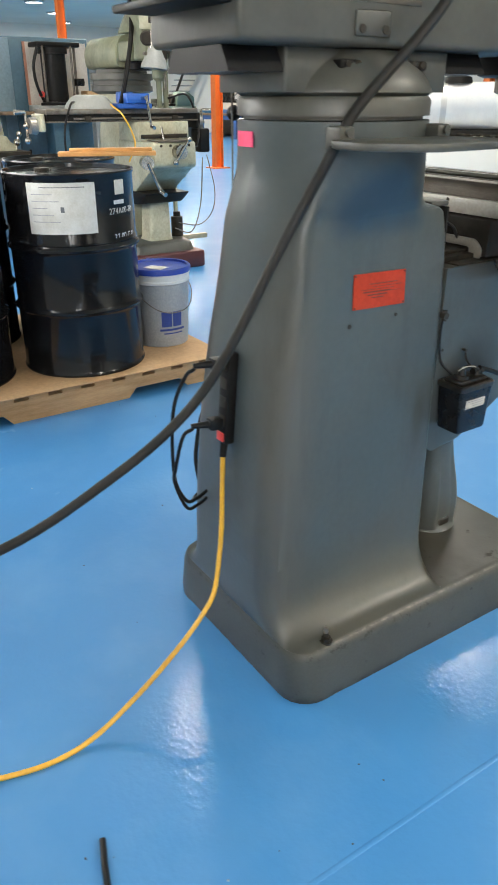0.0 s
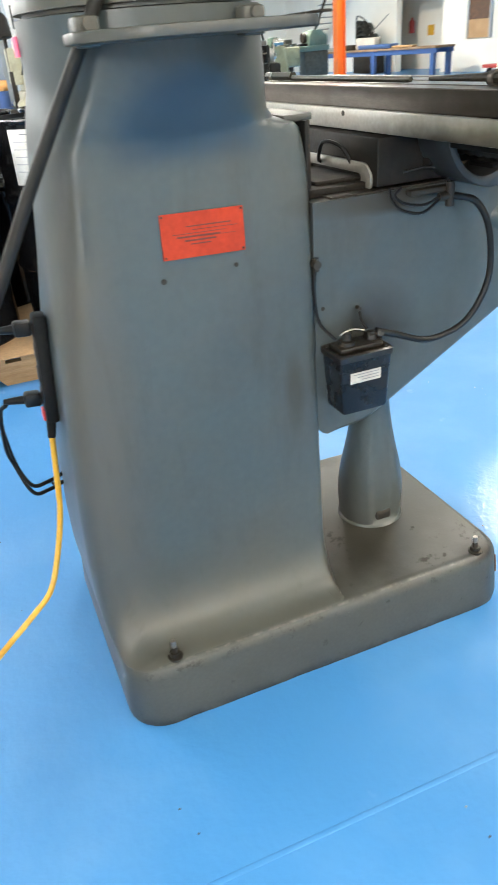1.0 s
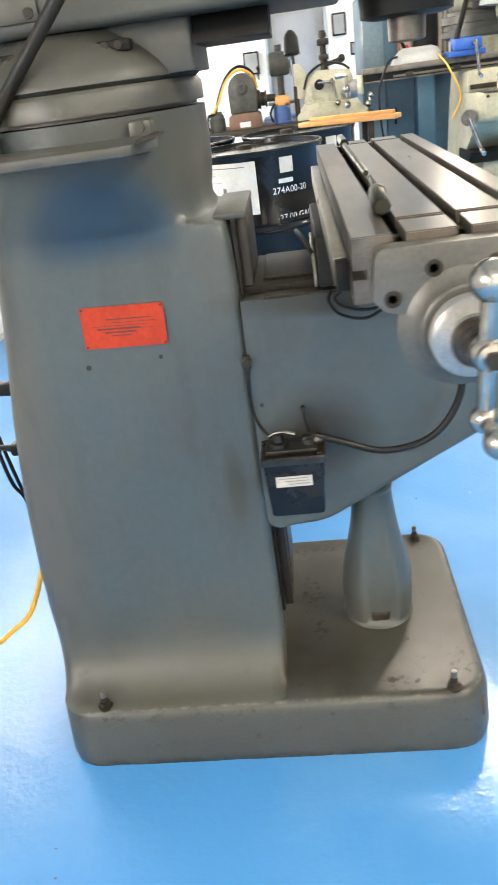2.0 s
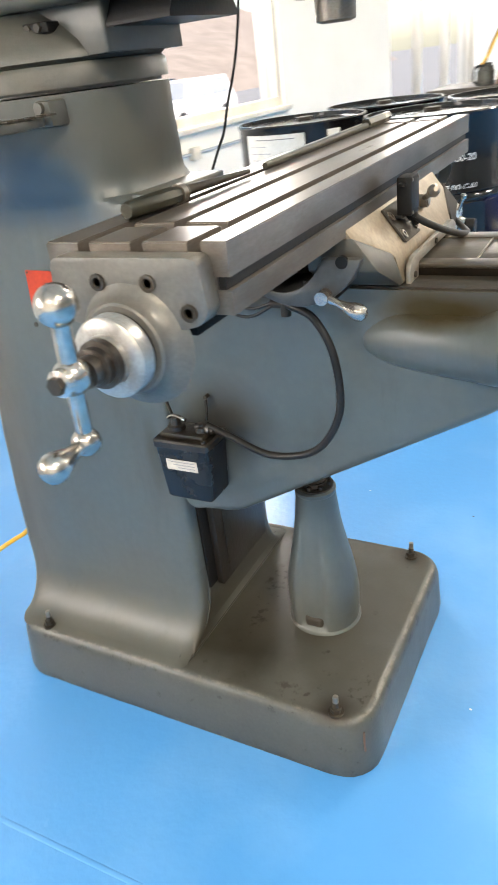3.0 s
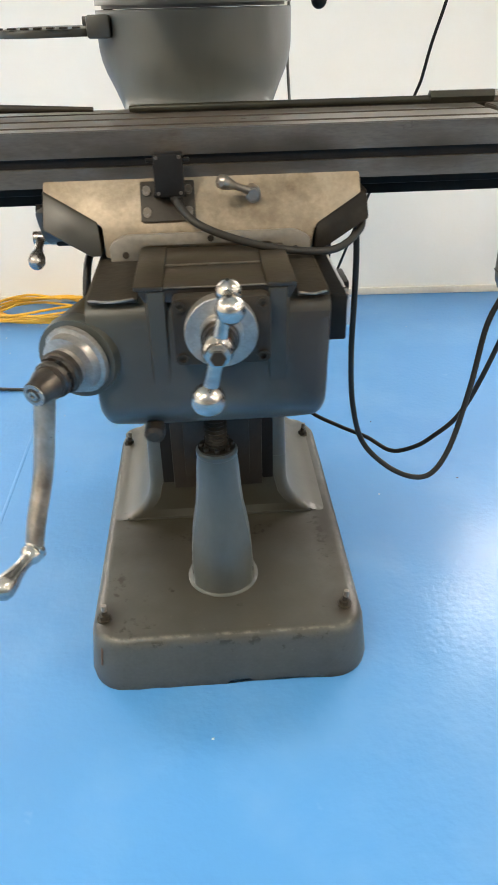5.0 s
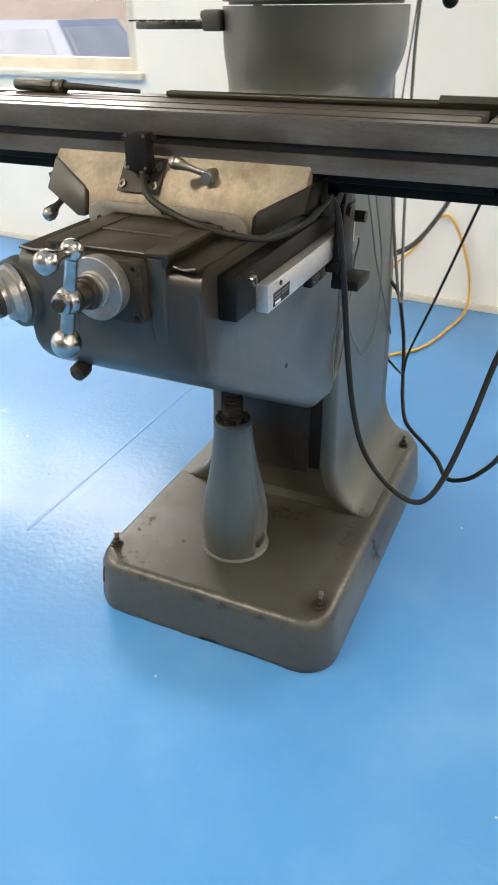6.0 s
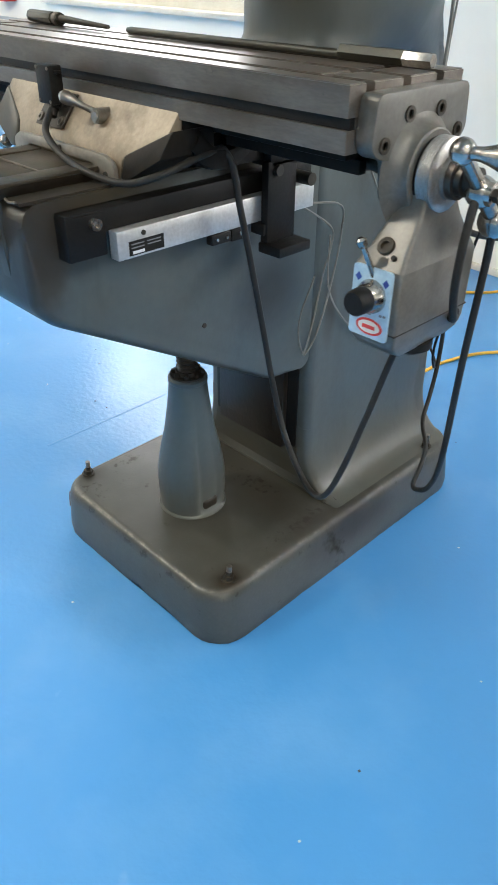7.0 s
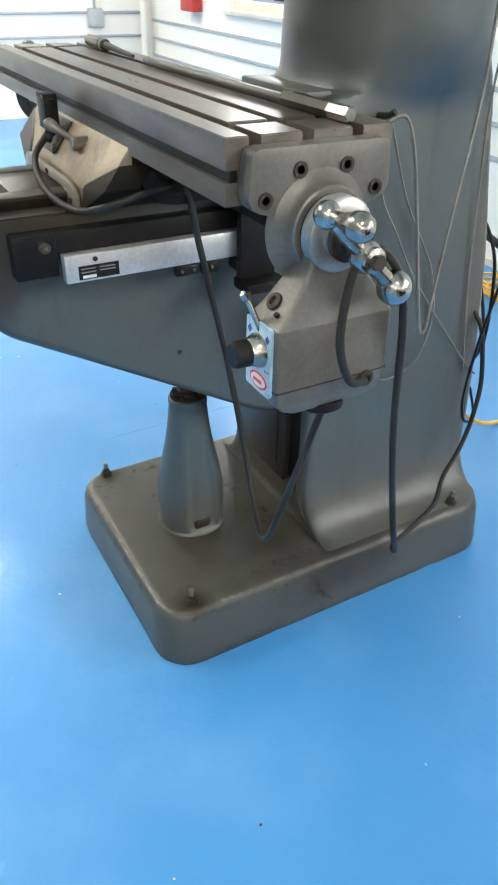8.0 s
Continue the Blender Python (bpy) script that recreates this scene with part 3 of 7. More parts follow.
solo("floor_seam", moved(prism([(-0.0065, -0.001), (-0.0055, 0.0001), (-0.0028, 0.0007), (0.0, 0.0009), (0.0028, 0.0007), (0.0055, 0.0001), (0.0065, -0.001)], "y", 0.09, 1.40), pose(-0.640, 0, 0.0001)), FLOOR, "low glossy ridge across the blue floor", "floor line", kind="structure")
holes = [(-4.5, -1.65, 0.98, 2.5), (1.42, 4.34, 0.955, 2.5), (6.6, 9.6, 0.15, 2.5)]
pieces, at = [], -7.0
for u0, u1, z0, z1 in holes:
    pieces += [box(at, u0, 0, 0.2, 0, CEILING), box(u0, u1, 0, 0.2, 0, z0), box(u0, u1, 0, 0.2, z1, CEILING)]
    at = u1
pieces.append(box(at, 32.4, 0, 0.2, 0, CEILING))
solo("wall_north", in_wall(join(*pieces)), WHITEWALL, "white painted shop wall with wide windows", "wall", kind="structure")
solo("wall_west", box(-6.5, -6.3, -15.0, 2.9, 0, CEILING), WHITEWALL, "white painted shop end wall with grey rails", "wall", kind="structure")
solo("wall_partition", join(box(9.5, 9.65, -1.25, -0.30, 0, CEILING), box(9.5, 9.65, 0.45, 1.80, 0, CEILING), box(9.5, 9.65, -0.30, 0.45, 2.06, CEILING)), WHITEWALL, "white painted partition wall with a doorway", "wall", kind="structure")
solo("wall_south", join(box(-6.5, 20.5, -15.0, -14.8, 0, CEILING), box(20.5, 23.1, -15.0, -14.8, 2.3, CEILING), box(23.1, 32.2, -15.0, -14.8, 0, CEILING), box(20.4, 26.2, -16.2, -16.1, 0, 2.5), box(20.4, 20.5, -16.1, -15.0, 0, 2.5), box(26.1, 26.2, -16.1, -15.0, 0, 2.5), box(20.4, 26.2, -16.2, -15.0, 2.5, 2.6)), WHITEWALL, "white painted far shop wall with a recess", "wall", kind="structure")
solo("wall_east", box(32.0, 32.2, -14.8, 1.2, 0, CEILING), WHITEWALL, "pale far end wall of the shop", "wall", kind="structure")
solo("ceiling", box(-6.5, 32.2, -15.0, 3.2, CEILING, CEILING + 0.2), CEIL, "grey-white shop ceiling", "ceiling", kind="structure")
for z in (0.505, 0.655, 0.805):
    solo("trim", in_wall(box(-6.25, -0.98, -0.014, 0.0, z - 0.011, z + 0.011, 0.003)), GREYTRIM, "thin grey horizontal rail along the white wall", "wall rail", kind="structure")
for z in (0.67, 0.865):
    solo("trim", box(-6.3, -6.286, -3.0, 2.65, z - 0.012, z + 0.012, 0.003), GREYTRIM, "thin grey horizontal rail along the white end wall", "wall rail", kind="structure")
solo("baseboard", in_wall(box(-6.2, 6.5, -0.012, 0.0, 0, 0.035, 0.003)), TRIM, "narrow cream skirting along the white wall", "baseboard", kind="structure")

race = thing("wall_raceway", "thin white cable raceway with a small box on the wall", "cable raceway")
part("channel", in_wall(box(1.45, 6.4, -0.016, -0.0005, 0.790, 0.808, 0.003)), GREYTRIM, race)
part("outlet_box", in_wall(box(3.00, 3.075, -0.045, -0.0005, 0.762, 0.838, 0.006)), TRIM, race)


def make_window(name, u0, u1, z0, z1, mullions):
    w = thing(name, "wide window with cream frame looking onto a car park", "window", kind="structure")
    f = 0.06
    part("window_frame", in_wall(join(box(u0, u0 + f, 0.02, 0.12, z0, z1, 0.004), box(u1 - f, u1, 0.02, 0.12, z0, z1, 0.004),
                                      box(u0 + f, u1 - f, 0.02, 0.12, z1 - f, z1, 0.004), box(u0 + f, u1 - f, 0.02, 0.12, z0, z0 + f, 0.004))), TRIM, w)
    part("window_sill", in_wall(box(u0 - 0.04, u1 + 0.04, -0.045, 0.018, z0 - 0.035, z0 - 0.002, 0.006)), TRIM, w)
    edges = [u0 + f, *mullions, u1 - f]
    for u in mullions:
        part("mullion", in_wall(box(u - 0.035, u + 0.035, 0.025, 0.115, z0 + f, z1 - f, 0.004)), TRIM, w)
    for a, b in zip(edges, edges[1:]):
        g = part("pane", in_wall(box(a + 0.03, b - 0.03, 0.066, 0.070, z0 + f, z1 - f)), GLASS, w)
        g.visible_shadow = False


make_window("window_1", 1.42, 4.34, 0.955, 2.5, (2.72,))
make_window("window_2", -4.5, -1.65, 0.98, 2.5, (-2.95,))
make_window("window_3", 6.6, 9.6, 0.15, 2.5, (7.6, 8.6))

for lx, ly in [row[:2] for row in LAMPS + FAR_LAMPS] + [(15.6, -6.8), (19.6, -3.6), (24.3, -7.3), (27.1, -13.2), (28.5, -7.0), (30.5, -10.6)]:
    fixture = tagged(new("ceiling_light"), "round white ceiling light, lit", "ceiling light", "ceiling lights")
    fixture.location = (lx, ly, CEILING)
    part("rim", lathe((0, 0, 0), (0, 0, -1), [(0, 0.30), (0.05, 0.30), (0.05, 0.27), (0.0, 0.27)], 28), GREYTRIM, fixture)
    part("diffuser", lathe((0, 0, -0.01), (0, 0, -1), [(0, 0.265), (0.02, 0.265)], 28), LAMPGLOW, fixture)


# ---- the milling machine ----
mill = thing("milling_machine", "blue-grey vertical knee milling machine, oil-stained, standing on blue floor", "milling machine")

# base casting with a raised notch under its front edge
def base_ring(z, x, y0, y1, r, lift=False):
    pts, side = [], 36
    x0, x1 = 0.006 - x, 0.006 + x
    corners = [(x1 - r, y0 + r, -90), (x1 - r, y1 - r, 0), (x0 + r, y1 - r, 90), (x0 + r, y0 + r, 180)]
    for c, (cx, cy, a0) in enumerate(corners):
        for j in range(7):
            a = radians(a0 + 90 * j / 6)
            pts.append(Vector((cx + r * math.cos(a), cy + r * math.sin(a), z)))
        nx, ny, b0 = corners[(c + 1) % 4]
        q = Vector((nx + r * math.cos(radians(b0)), ny + r * math.sin(radians(b0)), z))
        pts += [pts[-1].lerp(q, j / side) for j in range(1, side)]
    if lift:
        for p in pts:
            chip = 0.004 * max(0.0, noise.noise(Vector((p.x * 31, p.y * 31, 0.5))))
            p.z += chip
            if p.y < y0 + 0.02 and 0.0 < p.x < 0.21:
                p.z += 0.012 if p.x < 0.045 else 0.004 if p.x < 0.10 else 0.010 if p.x < 0.15 else 0.005
    return pts


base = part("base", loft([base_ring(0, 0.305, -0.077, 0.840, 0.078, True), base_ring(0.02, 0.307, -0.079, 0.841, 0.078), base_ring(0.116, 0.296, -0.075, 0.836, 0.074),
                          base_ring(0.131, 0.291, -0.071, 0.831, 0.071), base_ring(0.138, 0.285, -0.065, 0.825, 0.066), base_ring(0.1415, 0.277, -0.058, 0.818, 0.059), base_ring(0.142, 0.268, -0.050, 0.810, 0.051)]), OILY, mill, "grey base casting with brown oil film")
def shaft(z, a, y0, y1, rf, rr, s=0.0, rad=0.199, k=288):
    """A column section: small front corners rf, bowed rear corners rr standing proud of the flanks, blended by s into a circle."""
    cy, pts = 0.57, []
    rise = min(1.0, max(0.0, (z - 0.55) / 0.40))
    bow = rr * (1.25 + 1.35 * rise * rise * (3 - 2 * rise))
    back = np.interp(z, (0.75, 0.85, 0.93, 1.02, 1.08, 1.12, 1.155, 1.18, 1.21), (0, 0.07, 0.17, 0.28, 0.32, 0.37, 0.58, 0.78, 1.0))
    for i in range(k):
        t = 2 * math.pi * (i + 0.5) / k
        d = Vector((math.cos(t), math.sin(t)))
        lo_, hi_ = 0.0, 1.0
        for _ in range(22):
            m_ = (lo_ + hi_) / 2
            x, y = abs(d.x * m_), cy + d.y * m_
            step = min(1.0, max(0.0, (y - (y1 - rr) + 0.009) / 0.010))
            wide = a + 0.0068 * step * step * (3 - 2 * step) * (1 - s)
            rx, ry = (bow, rr) if d.y > 0 else (rf, rf)
            ex, ey = (x - (wide - rx)) / rx, ((y - (y1 - ry)) if d.y > 0 else ((y0 + ry) - y)) / ry
            inside = x <= wide and y0 <= y <= y1 and not (ex > 0 and ey > 0 and ex * ex + ey * ey > 1)
            lo_, hi_ = (m_, hi_) if inside else (lo_, m_)
        f = min(1.0, max(0.0, (d.y - 0.15) / 0.40))
        w = s * (1 - f) + float(back) * f
        m_ = lo_ * (1 - w) + rad * w
        pts.append(Vector((d.x * m_, cy + d.y * m_, z)))
    return pts


foot_rows = [(0.1405, 0.274, 0.346, 0.832, 0.013, 0.05)]
for k in range(11):
    w = radians(9 * k)
    foot_rows.append((0.1424 + 0.125 * (1 - math.cos(w)), 0.270 - 0.099 * math.sin(w), 0.346 - 0.006 * math.sin(w), 0.834 + 0.016 * math.sin(w), 0.013 + 0.003 * math.sin(w), 0.050 - 0.006 * math.sin(w)))
foot_rows.append((0.32, 0.170, 0.340, 0.850, 0.016, 0.044))
part("foot", loft([shaft(*row) for row in foot_rows]), PAINT, mill, "flared foot of the column, oil-stained")
for bx, by in ((-0.262, 0.0), (0.262, 0.0), (-0.262, 0.733), (0.262, 0.733)):
    bolt = part("anchor_bolt", join(lathe((bx, by, 0.138), (0, 0, 1), [(0, 0.016), (0.006, 0.016)], 20), lathe((bx, by, 0.143), (0, 0, 1), [(0, 0.0115), (0.011, 0.0115)], 6),
                                    rod((bx, by, 0.152), (bx + 0.002, by, 0.165), 0.0062)), DARK, mill, "dark steel stud with nut")
    part("stud_end", rod((bx + 0.002, by, 0.164), (bx + 0.003, by, 0.180), 0.0060, 0.0056, 12), WORN, bolt, "bright worn stud end")

# column: boxy shaft that swells into a round turret seat
col_rows = [(0.3195, 0.170, 0.341, 0.850, 0.016, 0.044), (0.45, 0.167, 0.341, 0.845, 0.016, 0.044), (0.6, 0.164, 0.341, 0.835, 0.016, 0.046), (0.75, 0.161, 0.341, 0.823, 0.016, 0.050), (0.84, 0.159, 0.341, 0.816, 0.016, 0.052), (0.9, 0.157, 0.341, 0.811, 0.016, 0.053), (0.94, 0.155, 0.341, 0.808, 0.016, 0.053), (0.98, 0.153, 0.341, 0.805, 0.016, 0.054),
            (1.03, 0.150, 0.341, 0.802, 0.018, 0.056, 0.02), (1.06, 0.148, 0.341, 0.800, 0.020, 0.058, 0.06), (1.082, 0.147, 0.342, 0.797, 0.022, 0.060, 0.11), (1.090, 0.147, 0.346, 0.797, 0.03, 0.064, 0.15), (1.095, 0.147, 0.358, 0.797, 0.05, 0.068, 0.20), (1.100, 0.148, 0.375, 0.797, 0.07, 0.072, 0.26),
            (1.115, 0.150, 0.385, 0.797, 0.08, 0.08, 0.38), (1.135, 0.152, 0.388, 0.797, 0.08, 0.092, 0.55), (1.155, 0.155, 0.385, 0.797, 0.08, 0.107, 0.74), (1.175, 0.16, 0.38, 0.79, 0.08, 0.11, 0.88), (1.195, 0.17, 0.375, 0.78, 0.06, 0.1, 0.97), (1.21, 0.18, 0.372, 0.77, 0.1, 0.1, 1.0), (1.268, 0.18, 0.372, 0.77, 0.1, 0.1, 1.0)]
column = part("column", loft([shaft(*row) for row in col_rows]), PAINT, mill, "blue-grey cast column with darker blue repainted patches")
# Solid black strip stands for the shade in the gap beside the way.
part("way_gap_shade", box(-0.136, 0.136, 0.3340, 0.3406, 0.262, 1.09, 0.001), BLACK, mill, "black strip standing for the shaded gap behind the dovetail way")
part("way_plate", join(box(-0.108, 0.108, 0.317, 0.3338, 0.255, 1.0885, 0.002), box(-0.078, 0.078, 0.3145, 0.3175, 0.29, 0.50, 0.001)), WAYIRON, mill, "dark oiled dovetail way with rusty streaks")
part("way_cap", box(-0.118, 0.118, 0.316, 0.372, 1.0885, 1.101, 0.004), TURRET, mill)
part("column_toe", loft([[Vector((x, y, z)) for x, y in ((-b, 0.372), (-a, f), (a, f), (b, 0.372))] for z, a, b, f in ((0.1418, 0.236, 0.252, 0.3440), (0.146, 0.232, 0.250, 0.3430), (0.149, 0.222, 0.238, 0.3450), (0.160, 0.198, 0.214, 0.3440), (0.185, 0.166, 0.184, 0.3405), (0.215, 0.148, 0.166, 0.3380), (0.262, 0.138, 0.150, 0.3365))]), OILY, mill, "oily brown toe of the column")

# turret and ram
part("turret_ring", lathe((0, 0.57, 1.270), (0, 0, 1), [(0, 0.186), (0.006, 0.186), (0.006, 0.199), (0.034, 0.199), (0.041, 0.194)], 64), TURRET, mill, "grey-brown turret ring")
part("swivel_drum", lathe((0, 0.57, 1.3112), (0, 0, 1), [(0, 0.190), (0.006, 0.199), (0.012, 0.198), (0.030, 0.188), (0.052, 0.168), (0.068, 0.148), (0.079, 0.138)], 64), TURRET, mill, "domed grey-brown swivel drum")
part("ram_saddle", prism(rounded([(-0.114, 0.364), (0.114, 0.364), (0.114, 0.778), (-0.114, 0.778)], 0.008), "z", 1.318, 1.3915, 0.004), TURRET, mill, "grey-brown swivel block under the ram")
part("ram", prism([(-0.16, 1.392), (0.16, 1.392), (0.16, 1.56), (0.10, 1.60), (-0.10, 1.60), (-0.16, 1.56)], "y", 0.12, 0.905, 0.012, 3), TURRET, mill, "grey-brown overarm ram")
for under in ((-0.110, 0.110, 0.7785, 0.895, 1.350, 1.3915), (-0.110, 0.110, 0.245, 0.3635, 1.353, 1.3915)):
    part("ram_underside", prism([(under[0] * 0.80, under[5]), (under[0], under[4] + 0.006), (under[0], under[4]), (under[1], under[4]), (under[1], under[4] + 0.006), (under[1] * 0.80, under[5])], "y", under[2], under[3]), BLACK, mill, "black dovetail under the ram")
part("ram_strip", join(box(-0.1625, -0.160, 0.50, 0.80, 1.462, 1.470, 0.001), box(-0.1625, -0.160, 0.42, 0.74, 1.486, 1.492, 0.001)), STEEL, mill, "bright ground strip along the ram")
for by in (0.483, 0.648):
    part("bolt_pocket", box(-0.1450, -0.110, by - 0.030, by + 0.026, 1.356, 1.373, 0.005), BLACK, mill, "dark bolt pocket")
    part("ram_bolt", join(rod((-0.140, by - 0.012, 1.365), (-0.1505, by - 0.012, 1.365), 0.0075, 0.0068, 6), rod((-0.140, by + 0.010, 1.365), (-0.1485, by + 0.010, 1.365), 0.006, 0.006, 10)), DARK, mill)
for by in (0.590, 0.645):
    part("ram_bolt", rod((-0.16, by, 1.420), (-0.167, by, 1.420), 0.0085, 0.0075, 12), DARK, mill)
part("ram_boss", box(-0.1645, -0.159, 0.575, 0.66, 1.408, 1.450, 0.004), TURRET, mill)
part("head", join(lathe((0, 0.025, 1.352), (0, 0, 1), [(0, 0.06), (0.004, 0.074), (0.05, 0.078), (0.05, 0.095), (0.3, 0.1)], 40), box(-0.09, 0.09, 0.03, 0.135, 1.42, 1.66, 0.02)), BLACK, mill, "dark spindle head above the table")
part("spindle_nose", lathe((0, 0.025, 1.316), (0, 0, 1), [(0, 0.022), (0.003, 0.03), (0.04, 0.031)], 28), STEEL, mill)

part("ram_tail_plate", box(-0.14, 0.14, 0.80, 0.99, 1.448, 1.462, 0.004), BLACK, mill, "thin dark plate behind the ram")

part("clamp_lever", join(rod((0.185, 0.605, 1.30), (0.264, 0.640, 1.279), 0.006), rod((0.178, 0.603, 1.302), (0.200, 0.612, 1.297), 0.011)), WORN, mill)
part("clamp_knob", ball((0.269, 0.643, 1.276), 0.017, 16), BLACK, mill, "black ball knob on the turret clamp")
part("paint_drip", tube([(-0.2700, -0.0597, 0.066), (-0.2680, -0.0585, 0.090), (-0.2650, -0.0568, 0.112)], 0.0024, 6), IRONBROWN, mill, "reddish brown paint drip")

# tool tray on the column's side
tray_pts = rounded([(-0.185, 0.735), (-0.20, 0.44), (-0.315, 0.405), (-0.375, 0.43), (-0.385, 0.66), (-0.30, 0.745)], 0.03)
part("tool_tray", prism(tray_pts, "z", 1.226, 1.240, 0.003), TURRET, mill, "worn grey tool tray with notched rim")
for k in range(7):
    part("tray_notch", box(-0.372 + 0.024 * k, -0.358 + 0.024 * k, 0.412, 0.428, 1.2405, 1.244, 0.001), DARK, mill)
for ty in (0.45, 0.70):
    part("tray_lug", join(box(-0.205, -0.16, ty - 0.018, ty + 0.018, 1.222, 1.262, 0.006), rod((-0.20, ty, 1.252), (-0.212, ty, 1.252), 0.008)), TURRET, mill)

# knee
knee_side = rounded([(0.345, 0.957), (0.345, 0.489), (0.232, 0.489), (-0.258, 0.768), (-0.287, 0.80), (-0.287, 0.957)], 0.035, 5)
knee_side = [(0.3405, 0.957)] + knee_side[6:]
knee_bm = loft([[Vector((x, y, z)) for y, z in knee_side] for x in (-0.157, 0.157)])
bmesh.ops.recalc_face_normals(knee_bm, faces=knee_bm.faces)
low = [e for e in knee_bm.edges if abs(e.verts[0].co.x - e.verts[1].co.x) < 1e-6 and max(v.co.z for v in e.verts) < 0.93 and max(v.co.y for v in e.verts) < 0.32]
bmesh.ops.bevel(knee_bm, geom=low, offset=0.018, segments=4, affect="EDGES", profile=0.5)
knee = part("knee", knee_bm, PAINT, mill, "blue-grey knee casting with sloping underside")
for x0, x1 in ((-0.152, -0.090), (0.114, 0.1535)):
    part("chip_trough", box(x0, x1, -0.284, 0.30, 0.956, 0.9605), DARK, mill, "oily dark trough beside the dovetail")
    part("trough_lip", tube([(x0 + 0.002, -0.2835, 0.9605), ((x0 + x1) / 2, -0.2878, 0.9595), (x1 - 0.003, -0.2868, 0.9625)], 0.0018, 8), WORN, mill, "worn bright lip of the trough")
part("knee_dovetail", prism([(-0.080, 0.956), (-0.090, 0.9735), (0.1135, 0.9735), (0.104, 0.956)], "y", -0.2885, -0.100, 0.0012), WAYIRON, mill, "dark oiled dovetail on top of the knee")
for x0, x1 in ((-0.093, -0.056), (0.074, 0.1115)):
    part("dovetail_strip", box(x0, x1, -0.2915, -0.119, 0.9725, 0.9785, 0.0015), COVER, mill, "brown-grey steel strip along the dovetail")
for x0, x1 in ((-0.080, -0.052), (0.074, 0.103)):
    part("dovetail_pillar", loft([[Vector((x, y, z)) for x, y in ((x0, -0.2850), (x0 + 0.004, yf), (x1 - 0.004, yf), (x1, -0.2850))] for z, yf in ((0.838, -0.2868), (0.880, -0.2905), (0.970, -0.2910))]), PAINT, mill)
part("way_cover", box(-0.0555, 0.0735, -0.2895, -0.203, 0.9735, 0.9752, 0.0006), COVER, mill, "brown-grey steel way cover plate")
part("way_cover", box(-0.0555, 0.0735, -0.200, -0.119, 0.9735, 0.9765, 0.0006), COVER, mill, "brown-grey steel way cover plate")
part("cover_edge", box(-0.055, 0.073, -0.2032, -0.1998, 0.9752, 0.9775, 0.0006), WORN, mill)
part("cover_edge", rod((-0.055, -0.2895, 0.9752), (0.073, -0.2895, 0.9752), 0.0014, None, 8), WORN, mill)
part("knee_way", join(box(-0.118, 0.118, 0.14, 0.34, 0.957, 0.972, 0.003), box(-0.09, 0.09, 0.14, 0.30, 0.972, 0.980, 0.003)), SHADEDIRT, mill, "oily brown ways on the knee")
part("way_wiper", prism(rounded([(-0.137, 0.961), (-0.137, 0.985), (-0.115, 1.005), (0.130, 1.005), (0.152, 0.985), (0.152, 0.961), (0.11, 0.961), (0.11, 0.985), (-0.10, 0.985), (-0.10, 0.961)], 0.009), "y", 0.2055, 0.211, 0.0015), WIPER, mill, "grey steel way wiper strip")
part("oil_line", tube([(-0.06, 0.208, 1.0), (-0.05, 0.225, 1.03), (0.0, 0.235, 1.035), (0.05, 0.22, 1.0), (0.06, 0.208, 0.99)], 0.004, 8), RUBBER, mill)

# elevating crank at the knee's front corner, on an outward-slanting shaft
AX = Vector((-0.46, -0.88, -0.10)).normalized()
C0 = Vector((-0.176, -0.283, 0.882))
def swell(stations, k=36):
    """A smooth boss through stations of centre and radius, with a flat pocket on its top."""
    pts = [Vector(c) for c, _ in stations]
    rings_ = []
    for i, (c, r) in enumerate(stations):
        d = (pts[min(i + 1, len(pts) - 1)] - pts[max(i - 1, 0)]).normalized()
        m = frame_to(c, d)
        rings_.append([m @ Vector((r * math.cos(2 * math.pi * j / k), r * math.sin(2 * math.pi * j / k), 0)) for j in range(k)])
        for v in rings_[-1]:
            v.z = min(v.z, 0.921 + max(0.0, -0.235 - v.y) * 0.9)
    return loft(rings_)


part("crank_boss", swell([((-0.122, -0.03, 0.872), 0.014), ((-0.128, -0.06, 0.874), 0.032), ((-0.134, -0.095, 0.876), 0.044), ((-0.141, -0.135, 0.879), 0.051), ((-0.149, -0.18, 0.881), 0.055), ((-0.160, -0.23, 0.882), 0.0565), ((-0.170, -0.265, 0.882), 0.057), (C0, 0.054)]), PAINT, mill, "blue-grey crank boss")
part("crank_dial", lathe(C0 - AX * 0.004, AX, [(0, 0.047), (0.008, 0.047), (0.010, 0.041), (0.022, 0.039), (0.024, 0.027), (0.034, 0.027)], 44), DIAL, mill, "satin silver graduated dial")
part("crank_clutch", lathe(C0 + AX * 0.028, AX, [(0, 0.0285), (0.008, 0.0295), (0.010, 0.0262), (0.015, 0.0255), (0.0155, 0.0215), (0.021, 0.0215), (0.0215, 0.0255), (0.027, 0.0250), (0.028, 0.0225), (0.033, 0.0225)], 36), HUBIRON, mill)
for k in range(7):
    w = 2 * math.pi * k / 7
    e1 = AX.orthogonal().normalized()
    e2 = AX.cross(e1)
    q = C0 + AX * 0.046 + (e1 * math.cos(w) + e2 * math.sin(w)) * 0.0225
    part("clutch_tooth", moved(box(-0.003, 0.003, -0.0035, 0.0035, -0.003, 0.003, 0.0006), frame_to(q, AX)), BLACK, mill)
HUB = C0 + AX * 0.062
